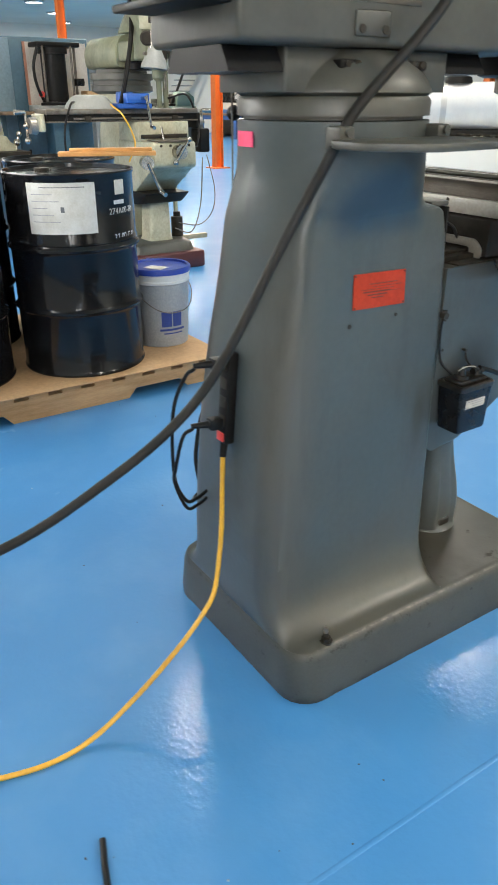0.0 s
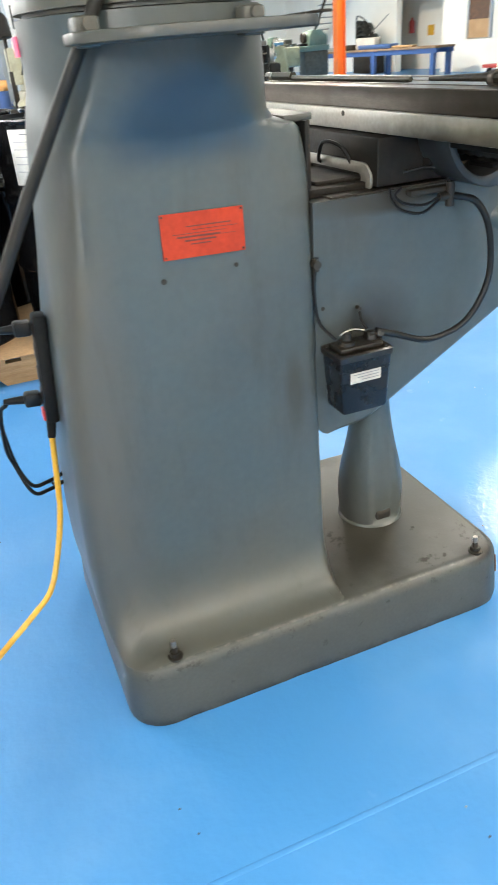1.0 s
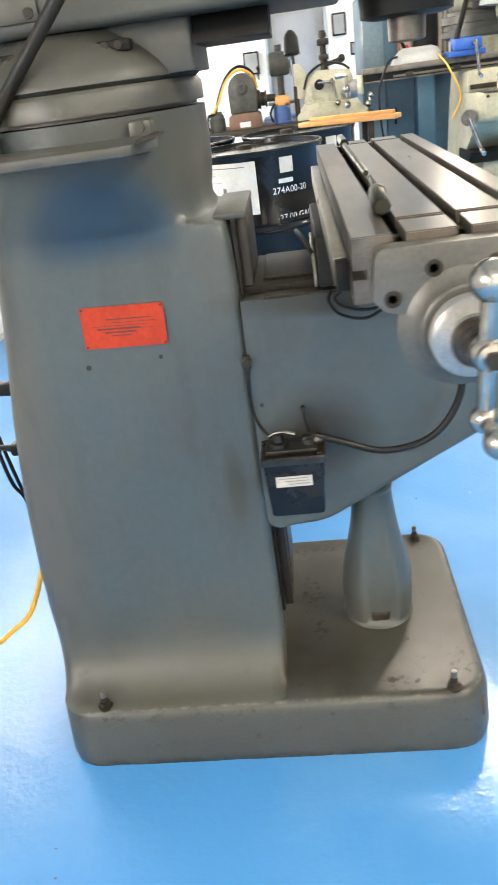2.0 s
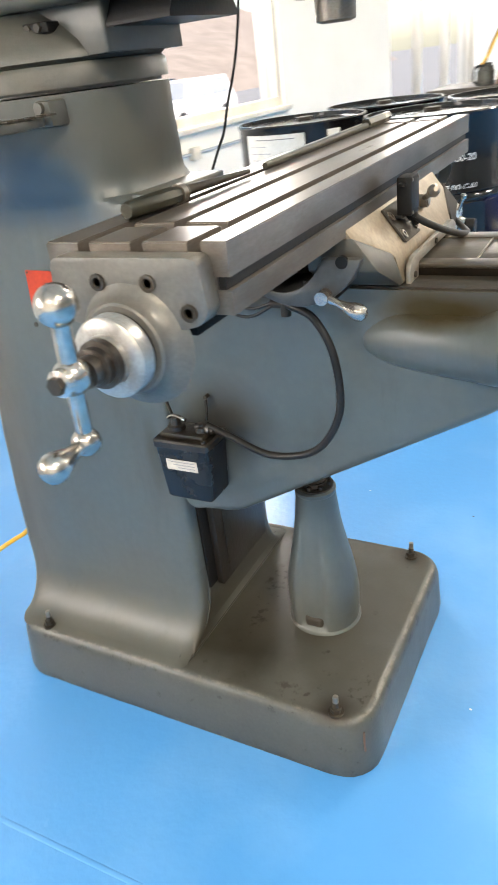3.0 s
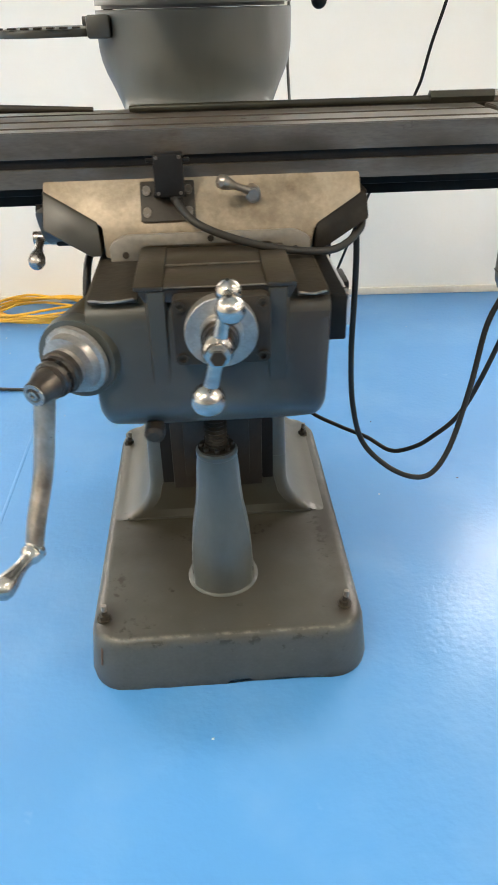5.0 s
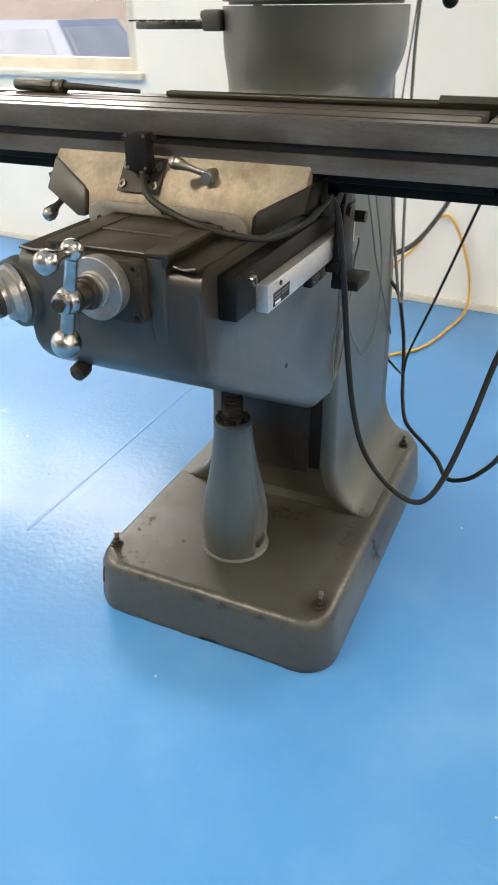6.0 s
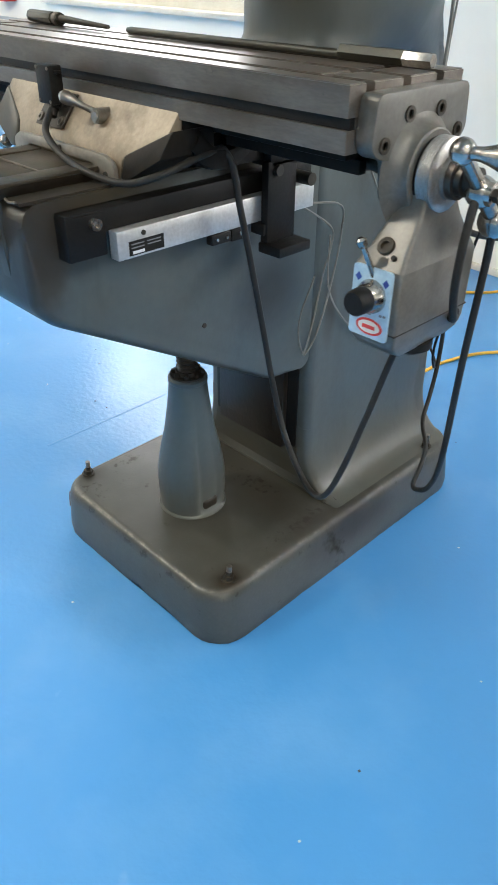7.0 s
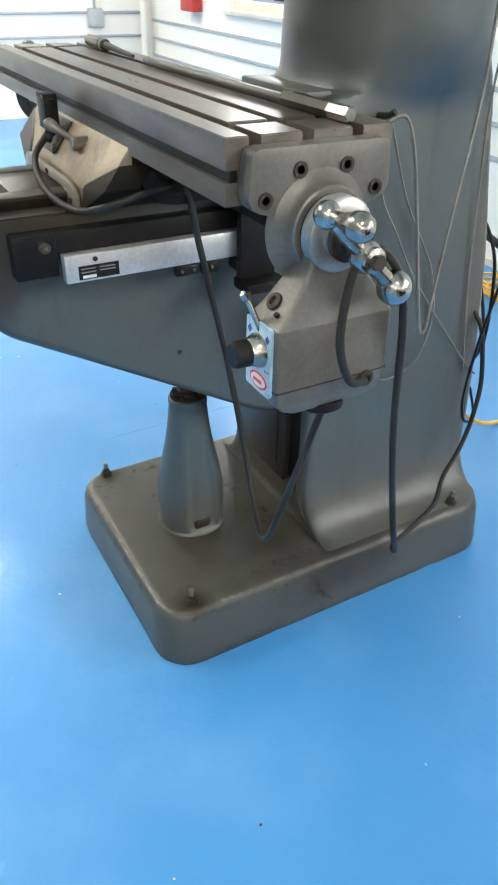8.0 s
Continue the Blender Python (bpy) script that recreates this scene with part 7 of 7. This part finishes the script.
part("top", join(rod((5.52, 0.35, 1.065), (5.52, 0.23, 1.065), 0.045, 0.04, 16), box(5.46, 5.58, 0.27, 0.33, 1.03, 1.05)), PLANK, smalls, "orange top fitting")
part("pipe", tube([(5.46, 0.36, 1.05), (5.43, 0.40, 0.98), (5.43, 0.38, 0.91)], 0.010, 8), RUBBER, smalls)
pump = thing("coolant_pump", "small dark cylindrical pump on the bench", "pump")
part("body", lathe((5.48, 0.865, 0.892), (0, 0, 1), [(0, 0.070), (0.10, 0.070), (0.103, 0.062), (0.13, 0.060), (0.135, 0.05), (0.155, 0.048)], 24), CASTDARK, pump)
part("hose", tube([(5.43, 0.88, 1.03), (5.40, 0.93, 1.02), (5.40, 0.94, 0.93), (5.41, 0.90, 0.895)], 0.010, 8), RUBBER, pump)
lampb = thing("machine_lamp", "black machine lamp on a jointed arm over the bench", "lamp")
part("shade", lathe((5.55, 0.175, 1.40), (0.15, 0, 1), [(0, 0.062), (0.003, 0.070), (0.13, 0.060), (0.16, 0.045), (0.185, 0.020)], 24), BLACK, lampb)
part("arm", join(rod((5.57, 0.165, 1.15), (5.57, 0.170, 1.41), 0.014), rod((5.57, 0.165, 0.892), (5.57, 0.165, 1.16), 0.022)), DARK, lampb)
drill = thing("drill_press", "slim grey drill press behind the bench machines", "drill press")
part("post", rod((6.6, 0.30, 0.89), (6.6, 0.30, 1.52), 0.035), CASTDARK, drill)
part("head", join(box(6.44, 6.62, 0.20, 0.40, 1.25, 1.46, 0.03), rod((6.50, 0.30, 1.08), (6.50, 0.30, 1.26), 0.035), lathe((6.50, 0.24, 1.34), (0, -1, 0), [(0, 0.03), (0.05, 0.03)], 14)), CASTDARK, drill)
part("feed_handles", join(*[rod((6.50, 0.19, 1.34), (6.50 + 0.10 * math.cos(a), 0.19, 1.34 + 0.10 * math.sin(a)), 0.007, None, 8) for a in (0.6, 2.7, 4.8)]), CHROME, drill)
part("table", box(6.38, 6.66, 0.16, 0.44, 1.00, 1.03, 0.006), STEEL, drill)
part("stand", box(6.4, 6.9, 0.05, 0.50, 0, 0.89, 0.01), BENCHBLUE, drill)
for u, z0, z1, w in ((16.2, 1.25, 1.75, 0.5), (19.5, 1.35, 1.75, 0.6), (26.0, 1.3, 1.8, 0.8)):
    e = thing("electrical_box", "grey electrical box on the white wall", "electrical box", "boxes on the wall")
    part("case", in_wall(box(u, u + w, -0.12, -0.001, z0, z1, 0.01)), GREYBOX, e)
    part("conduit", in_wall(rod((u + w / 2, -0.03, z1), (u + w / 2, -0.03, 4.0), 0.02, None, 10)), GREYBOX, e)
solo("cable_ladder", in_wall(join(box(10.9, 10.96, -0.10, -0.02, 0.3, 4.0), box(11.2, 11.26, -0.10, -0.02, 0.3, 4.0), *[box(10.96, 11.2, -0.075, -0.045, 0.4 + 0.2 * k, 0.44 + 0.2 * k) for k in range(18)])), DARK, "dark vertical cable ladder on the white wall", "cable ladder")

# ---- the far side of the shop ----
tank = thing("tank", "white horizontal tank with blue tint and metal strap", "tank")
TA, TB = Vector((5.02, -4.50, 1.22)), Vector((4.22, -5.36, 1.22))
TD = (TB - TA).normalized()
part("shell", lathe(TA, TD, [(0, 0.16), (0.03, 0.21), (0.07, 0.232), (0.12, 0.232), (0.125, 0.224), (0.16, 0.224), (0.165, 0.235), (1.1, 0.235), (1.16, 0.2)], 40), PAIL, tank, "white enamelled shell")
part("strap", lathe(TA + TD * 0.42, TD, [(0, 0.24), (0.06, 0.24)], 40), SILVER, tank, "metal strap")
part("saddle", moved(box(-0.2, 0.2, -0.5, 0.5, 0.93, 1.0, 0.02), frame_to((4.62, -4.93, 0), (0, 0, 1)) @ pose(0, 0, 0, 0, 0, -43)), BLACK, tank)
part("cap", lathe((4.62, -4.93, 1.44), (0, 0, 1), [(0, 0.16), (0.06, 0.14), (0.08, 0.06)], 24), BLACK, tank)
solo("storage_cabinet", moved(box(-0.36, 0.36, -0.72, 0.72, 0, 0.93, 0.01), pose(4.62, -4.93, 0, 0, 0, -43)), WHITEWALL, "low white cabinet under the tank", "cabinet")
for px, py in ((12.2, -6.55), (17.7, -5.6), (10.0, -11.85)):
    o = tagged(new("support_post"), "orange painted steel support post", "post", "orange posts")
    o.location = (px, py, 0)
    part("shaft", join(box(-0.085, 0.085, -0.085, -0.068, 0.02, 4.0), box(-0.085, 0.085, 0.068, 0.085, 0.02, 4.0), box(-0.010, 0.010, -0.068, 0.068, 0.02, 4.0)), ORANGE, o)
    part("base_plate", box(-0.18, 0.18, -0.18, 0.18, 0, 0.02), ORANGE, o)
BENCH = pose(21.5, -13.2, 0, 0, 0, 11)
b = tagged(new("workbench"), "long workbench with blue legs and brown wooden top", "workbench")
b.matrix_world = BENCH
part("top", box(-2.75, 2.95, -0.4, 0.4, 0.73, 0.79, 0.005), BENCHTOP, b, "worn brown wooden top")
for y0 in (-0.36, 0.33):
    part("apron", box(-2.75, 2.7, y0, y0 + 0.03, 0.60, 0.73), BENCHBLUE, b)
for lx in (-2.65, -0.08, 2.42):
    for ly in (-0.38, 0.26):
        part("leg", box(lx, lx + 0.14, ly, ly + 0.12, 0, 0.73), BENCHBLUE, b)
for x, w, d_, h, mat, what in ((-1.5, 0.9, 0.25, 0.06, CARD, "flat brown carton"), (-0.6, 1.5, 0.4, 0.13, BENCHBLUE, "long blue tool tray"), (0.15, 0.9, 0.3, 0.34, CREAM, "beige box"), (1.2, 0.7, 0.35, 0.16, DARK, "dark machine part"), (1.75, 0.9, 0.4, 0.12, GREYBOX, "grey clamp rack")):
    solo("bench_item", moved(box(x, x + w, -d_ / 2, d_ / 2, 0.791, 0.791 + h, 0.03), BENCH), mat, what + " lying on the far workbench", "bench item")
wind = thing("winding_machine", "dark winding machine with wire wheels behind the bench", "machine")
part("frame", join(box(23.2, 24.6, -14.4, -13.95, 0.02, 0.75, 0.02), box(23.5, 24.1, -14.3, -14.0, 0.75, 1.15, 0.03), box(24.2, 24.5, -14.3, -14.0, 0.75, 1.65, 0.02)), DARK, wind)
for wx, wz, wr in ((23.45, 1.30, 0.28), (23.95, 1.42, 0.22), (23.05, 1.02, 0.22)):
    part("wheel", join(lathe((wx, -13.93, wz), (0, 1, 0), [(-0.03, wr - 0.05), (-0.03, wr), (0.03, wr), (0.03, wr - 0.05), (-0.03, wr - 0.05)], 28), *[rod((wx, -13.93, wz), (wx + (wr - 0.03) * math.cos(a), -13.93, wz + (wr - 0.03) * math.sin(a)), 0.018, None, 6) for a in (0.3, 1.35, 2.4, 3.44, 4.5, 5.5)]), CASTDARK, wind)
for k in range(5):
    part("hose", tube([(24.35, -13.95, 1.60 - 0.1 * k), (24.0 - 0.1 * k, -13.8, 1.80 - 0.15 * k), (23.4 - 0.05 * k, -13.8, 1.60 - 0.15 * k), (23.0 - 0.05 * k, -13.85, 1.1 - 0.1 * k)], 0.022, 6), RUBBER, wind)
part("arm", rod((23.4, -13.9, 1.20), (22.2, -13.9, 1.75), 0.02, None, 6), GREYBOX, wind)
solo("fire_extinguisher", lathe((24.0, -16.02, 1.15), (0, 0, 1), [(0, 0.09), (0.02, 0.10), (0.36, 0.10), (0.42, 0.04), (0.48, 0.04)], 20), CARTRED, "red fire extinguisher on the recess wall", "fire extinguisher")
solo("wall_sign", box(22.75, 23.13, -16.098, -16.09, 1.04, 1.36), YELLOW, "plain yellow sign on the recess wall", "sign")
lathe_m = thing("lathe", "green engine lathe with chrome handles on a dark cabinet base", "lathe")
part("bed", box(19.75, 20.25, -10.4, -8.5, 0.92, 1.06, 0.02), LATHEGREEN, lathe_m)
part("ways", box(19.85, 20.15, -9.75, -8.5, 1.06, 1.12, 0.01), BLACK, lathe_m)
part("headstock", prism(rounded([(-10.35, 1.06), (-9.75, 1.06), (-9.78, 1.30), (-9.88, 1.45), (-10.15, 1.45), (-10.35, 1.30)], 0.04), "x", 19.78, 20.22, 0.02), LATHEGREEN, lathe_m)
part("chuck", lathe((20.0, -9.74, 1.26), (0, 1, 0), [(0, 0.13), (0.10, 0.13), (0.10, 0.04)], 24), DARK, lathe_m)
part("tailstock", prism(rounded([(-8.85, 1.12), (-8.60, 1.12), (-8.62, 1.34), (-8.83, 1.34)], 0.03), "x", 19.88, 20.12, 0.02), LATHEGREEN, lathe_m)
part("carriage", join(box(19.62, 20.2, -9.30, -9.00, 0.86, 1.15, 0.02), box(19.80, 20.1, -9.25, -9.05, 1.15, 1.26, 0.02)), CASTDARK, lathe_m)
for cy_ in (-8.62, -9.06, -9.26):
    part("handwheel", join(lathe((19.60, cy_, 1.0 if cy_ < -9 else 1.22), (-1, 0, 0), [(0, 0.10), (0.03, 0.11), (0.05, 0.07)], 20), rod((19.55, cy_, 0.90), (19.52, cy_, 1.12), 0.02, None, 8)), CHROME, lathe_m)
for y0, y1 in ((-10.38, -9.62), (-8.95, -8.55)):
    part("cabinet_base", box(19.80, 20.20, y0, y1, 0, 0.92, 0.02), CASTDARK, lathe_m)
for k, (x0, x1, z0, z1, mat) in enumerate(((18.2, 19.15, 0.90, 1.92, CARD), (16.3, 17.45, 0.0, 2.02, IRONBROWN))):
    w = thing("window_4" if k == 0 else "door_1", "inner window with wooden board" if k == 0 else "brown door in grey frame", "window" if k == 0 else "door", kind="structure")
    part("frame", join(box(x0 - 0.08, x0, -14.80, -14.74, z0, z1 + 0.08), box(x1, x1 + 0.08, -14.80, -14.74, z0, z1 + 0.08), box(x0, x1, -14.80, -14.74, z1, z1 + 0.08)), GREYTRIM, w)
    part("leaf", box(x0, x1, -14.80, -14.765, z0, z1 * (0.72 if k == 0 else 1)), mat, w)
    if k == 0:
        part("pane", box(x0, x1, -14.80, -14.77, z1 * 0.72, z1), IRONBROWN, w)
cart = thing("hand_cart", "red steel cart with rails and hanging hoses", "cart")
part("deck", box(14.6, 16.3, -13.9, -13.1, 0.22, 0.30, 0.01), CARTRED, cart)
for cx_ in (14.65, 15.4, 16.22):
    part("upright", box(cx_, cx_ + 0.05, -13.9, -13.85, 0.30, 1.45), CARTRED, cart)
part("rail", join(box(14.65, 16.27, -13.9, -13.85, 1.40, 1.45), box(14.65, 16.27, -13.9, -13.85, 0.85, 0.89)), CARTRED, cart)
part("hose", tube([(15.4, -13.8, 1.6), (15.3, -13.75, 1.2), (15.5, -13.75, 0.8), (15.35, -13.75, 0.4)], 0.05, 8), YELLOW, cart)
for cx_, cy_ in ((14.8, -13.2), (16.1, -13.2), (14.8, -13.8), (16.1, -13.8)):
    part("castor", rod((cx_ - 0.03, cy_, 0.11), (cx_ + 0.03, cy_, 0.11), 0.11, None, 16), TYRE, cart)
for k, (x, y, w, d_, h, mat, what) in enumerate(((11.4, -4.7, 1.0, 0.8, 1.15, OLIVE, "olive machine tool"), (13.0, -2.6, 1.3, 1.1, 1.6, GREENPAINT, "pale green machine tool"), (20.5, -6.2, 2.2, 1.3, 1.9, TEAL, "teal machine tool"), (26.5, -5.0, 2.6, 1.6, 2.3, GREYBOX, "grey machining centre"))):
    mt = tagged(new("machine_tool"), what + " standing farther back in the shop", "machine tool", "machines farther back")
    mt.location = (x, y, 0)
    part("bed", box(-w / 2, w / 2, -d_ / 2, d_ / 2, 0, h * 0.42, 0.03), mat, mt)
    part("column", loft([ring(h * 0.42, -w * 0.2, 0, w * 0.24, d_ * 0.36, 6, 24), ring(h * 0.8, -w * 0.2, 0, w * 0.20, d_ * 0.30, 5, 24), ring(h, -w * 0.2, 0, w * 0.16, d_ * 0.26, 4, 24)]), mat, mt)
    part("table", box(-w * 0.48, w * 0.48, -d_ * 0.62, d_ * 0.1, h * 0.46, h * 0.52, 0.01), DARK, mt)
    part("head", box(-w * 0.34, w * 0.02, -d_ * 0.6, -d_ * 0.1, h * 0.72, h * 0.98, 0.04), mat, mt)
    part("spindle", rod((-w * 0.16, -d_ * 0.42, h * 0.58), (-w * 0.16, -d_ * 0.42, h * 0.73), 0.07, 0.09, 18), DARK, mt)
    part("control_box", box(w * 0.2, w * 0.45, -d_ * 0.3, -d_ * 0.1, h * 0.55, h * 0.85, 0.02), BLACK, mt)
stair = thing("ladder_stair", "grey steel stair against the far wall", "stair")
for k in range(11):
    part("tread", box(28.5 - 0.24 * k, 28.8 - 0.24 * k, -14.7, -13.9, 0.9 + 0.2 * k, 0.94 + 0.2 * k), GREYBOX, stair)
part("stringer", prism([(28.85, 0.0), (28.7, 0.0), (25.9, 3.05), (26.05, 3.05)], "y", -13.9, -13.86), DARK, stair)

# ---- on the near walls ----
solo("wall_pipe", rod((-6.20, 2.60, 0), (-6.20, 2.60, 4.0), 0.035, None, 16), WHITEWALL, "white vertical pipe in the wall corner", "pipe")
solo("fire_box", in_wall(box(-5.28, -5.02, -0.10, -0.001, 0.93, 1.45, 0.01)), SIGNRED, "bright red box on the white wall", "fire box")
sw = thing("switch_box", "pale grey switch box on the white end wall", "switch box")
part("case", box(-6.299, -6.23, 2.07, 2.21, 0.75, 0.90, 0.012), GREYTRIM, sw)
part("conduit", rod((-6.275, 2.14, 0.90), (-6.275, 2.14, 4.0), 0.012, None, 10), GREYTRIM, sw)
# ---- outdoors ----
solo("ground", box(-150, 170, 2.9, 240, -0.62, -0.6), ASPHALT, "grey asphalt car park", "ground", kind="structure")
nx, ny = 90, 14
bm = bmesh.new()
grid = [[bm.verts.new((-70 + 160 * i / nx, 27 + 26 * j / ny, -0.6 + 9.5 * (j / ny) ** 0.8 + (0.5 * noise.noise(Vector((i * 0.31, j * 0.7, 0))) if 0 < j else 0))) for i in range(nx + 1)] for j in range(ny + 1)]
for j in range(ny):
    for i in range(nx):
        bm.faces.new((grid[j][i], grid[j][i + 1], grid[j + 1][i + 1], grid[j + 1][i]))
solo("backdrop", bm, BARK, "bare brown bank behind the car park", "bank", kind="structure")


def car(name, label, x, y, turn, length, height, paint, suv=False):
    c = tagged(new(name), label, "car", "parked cars")
    c.matrix_world = pose(x, y, -0.6, 0, 0, turn)
    h, L, W = height, length / 2, 0.92
    belt = h * 0.60
    body = rounded([(-L, 0.32), (-L, belt * 0.92), (-L * 0.55, belt), (L * 0.95, belt), (L, belt * 0.8), (L, 0.32)], 0.12, 4)
    part("body", prism(body, "y", -W, W, 0.05, 3), paint, c)
    top = [(-L * (0.42 if suv else 0.36), belt), (-L * (0.24 if suv else 0.12), h - 0.02), (L * (0.84 if suv else 0.42), h - 0.02), (L * (0.96 if suv else 0.74), belt)]
    lo = [Vector((a, s * W * 0.96, b)) for a, b in (top[0], top[3]) for s in ((-1, 1) if a < 0 else (1, -1))]
    hi = [Vector((a, s * W * 0.78, b)) for a, b in (top[1], top[2]) for s in ((-1, 1) if a < top[2][0] else (1, -1))]
    part("cabin", loft([lo, hi]), paint, c)
    f0, f1 = top[0][0], top[3][0]
    g0, g1 = top[1][0], top[2][0]
    for s in (-1, 1):
        for a0, a1 in ((0.08, 0.47), (0.53, 0.92)):
            q = []
            for a, t in ((a0, 0.12), (a1, 0.12), (a1, 0.85), (a0, 0.85)):
                xx = (f0 + (f1 - f0) * a) * (1 - t) + (g0 + (g1 - g0) * a) * t
                q.append(Vector((xx, s * (W * 0.96 * (1 - t) + W * 0.78 * t), belt + (h - 0.02 - belt) * t)))
            part("window", loft([[p + Vector((0, s * 0.012, 0)) for p in q], [p - Vector((0, s * 0.02, 0)) for p in q]]), CARGLASS, c)
    for a, b, sgn in ((f0, g0, -1), (f1, g1, 1)):
        q = [Vector((a * (1 - t) + b * t + sgn * 0.012, s * (W * 0.96 * (1 - t) + W * 0.78 * t) * 0.86, belt + (h - 0.02 - belt) * t)) for t, s in ((0.12, -1), (0.12, 1), (0.88, 1), (0.88, -1))]
        part("windscreen", loft([q, [p - Vector((sgn * 0.03, 0, 0)) for p in q]]), CARGLASS, c)
    for wx in (-L * 0.62, L * 0.62):
        for s in (-1, 1):
            wh = part("wheel", rod((wx, s * (W - 0.16), 0.34), (wx, s * (W + 0.02), 0.34), 0.34, 0.34, 28), TYRE, c)
            part("rim", rod((wx, s * (W + 0.015), 0.34), (wx, s * (W + 0.03), 0.34), 0.2, 0.19, 20), CARSILVER, wh)
    for s in (-1, 1):
        part("tail_light", box(L - 0.05, L + 0.012, s * W * 0.8 - 0.1, s * W * 0.8 + 0.1, belt * 0.66, belt * 0.92, 0.02), SIGNRED, c)
        part("headlight", box(-L - 0.012, -L + 0.06, s * W * 0.72 - 0.16, s * W * 0.72 + 0.16, belt * 0.68, belt * 0.86, 0.02), CARGLASS, c)


car("car", "white sport utility car parked in the lot", 15.4, 13.95, 0, 4.95, 1.82, CARWHITE, True)
car("car", "blue-grey saloon car parked in the lot", 9.5, 12.4, 0, 4.5, 1.42, CARBLUE)
car("car", "silver car parked in the lot with red tail lights", 6.2, 10.2, 0, 5.0, 1.78, CARSILVER, True)
car("car", "dark saloon car parked in the lot", 24.8, 17.4, 0, 4.9, 1.62, CARDARK)
car("car", "white hatchback car parked in the lot", 21.7, 13.95, 0, 4.6, 1.6, CARWHITE, True)
car("car", "silver car parked near the window", -6.9, 8.6, 180, 5.2, 1.75, CARSILVER, True)
car("car", "red car parked in the lot", -13.6, 12.5, 0, 4.7, 1.6, CARRED, True)
car("car", "white car parked farther down the lot", 2.0, 17.8, 0, 4.8, 1.6, CARWHITE, True)



def bush(x, y, z, r, seed):
    rg_ = random.Random(seed)
    t = thing("tree", "small tree with fresh green leaves on the bank", "tree", "trees on the bank")
    limbs = [rod((x, y, z), (x, y, z + r * 1.2), 0.09, 0.05, 8)]
    bm = bmesh.new()
    for k in range(7):
        a, e = rg_.uniform(0, 6.28), rg_.uniform(0.3, 1.2)
        tip = Vector((x + r * math.cos(a) * math.cos(e), y + r * math.sin(a) * math.cos(e), z + r * 1.2 + r * math.sin(e)))
        limbs.append(rod((x, y, z + r * rg_.uniform(0.6, 1.2)), tip, 0.045, 0.012, 6))
        for j in range(150):
            c = tip + Vector([rg_.gauss(0, r * 0.30) for _ in range(3)])
            d = Vector([rg_.uniform(-1, 1) for _ in range(3)]).normalized() * rg_.uniform(0.07, 0.15)
            s_ = d.orthogonal() * 0.6
            bm.faces.new([bm.verts.new(c + v) for v in (d, s_, -d, -s_)])
    part("trunk", join(*limbs), IRONBROWN, t)
    part("crown", bm, LEAF, t)


bush(24.5, 30.0, 0.5, 2.0, 5)
bush(29.5, 31.0, 0.9, 1.6, 8)


# ---- small things on the partition and the floor ----
door = thing("door_2", "grey glazed door standing in the partition wall", "door", kind="structure")
part("door_frame", join(box(9.49, 9.66, -0.34, -0.30, 0, 2.10), box(9.49, 9.66, 0.45, 0.49, 0, 2.10), box(9.49, 9.66, -0.30, 0.45, 2.06, 2.10)), GREYTRIM, door)
part("door_leaf", join(box(9.56, 9.60, -0.30, 0.45, 0.01, 1.0), box(9.56, 9.60, -0.30, -0.18, 1.0, 2.05), box(9.56, 9.60, 0.33, 0.45, 1.0, 2.05), box(9.56, 9.60, -0.18, 0.33, 1.92, 2.05)), GREYBOX, door)
part("pane", box(9.575, 9.585, -0.18, 0.33, 1.0, 1.92), CARGLASS, door)
for y0, y1, z0, z1, w in ((-0.77, -0.62, 1.355, 1.51, 0.03), (-0.58, -0.40, 1.60, 1.86, 0.03), (0.585, 0.79, 1.29, 1.56, 0.06)):
    e = thing("wall_panel", "small dark panel hanging on the white partition wall", "wall panel", "dark panels on the wall")
    part("frame", box(9.499 - w, 9.499, y0, y1, z0, z1, 0.006), BLACK, e)
    part("face", box(9.497 - w, 9.499 - w, y0 + 0.02, y1 - 0.02, z0 + 0.02, z1 - 0.02), GREYBOX, e)
rs = random.Random(11)
bm = bmesh.new()
for k in range(150):
    x, y = rs.uniform(-2.2, 2.4), rs.uniform(-1.9, 2.2)
    if abs(x) < 0.36 and -0.15 < y < 0.92:
        continue
    a, r = rs.uniform(0, 6.28), rs.uniform(0.0012, 0.0035)
    lo = [bm.verts.new((x + r * rs.uniform(0.6, 1.6) * math.cos(a + q), y + r * rs.uniform(0.6, 1.6) * math.sin(a + q), 0.0)) for q in (0, 1.5, 3.0, 4.6)]
    top = bm.verts.new((x, y, r * 0.7))
    for i in range(4):
        bm.faces.new((lo[i], lo[(i + 1) % 4], top))
solo("floor_debris", bm, CHIP, "tiny dark and white metal chips scattered over the floor", "debris", kind="stuff")

shut = thing("door_3", "grey roller door with dark header in the far wall", "door", kind="structure")
for k in range(9):
    part("slat", box(31.90, 31.97, -12.4, -9.4, 0.30 * k, 0.30 * k + 0.29, 0.01), GREYBOX, shut)
part("header", box(31.80, 31.99, -12.6, -9.2, 2.72, 2.95, 0.01), BLACK, shut)
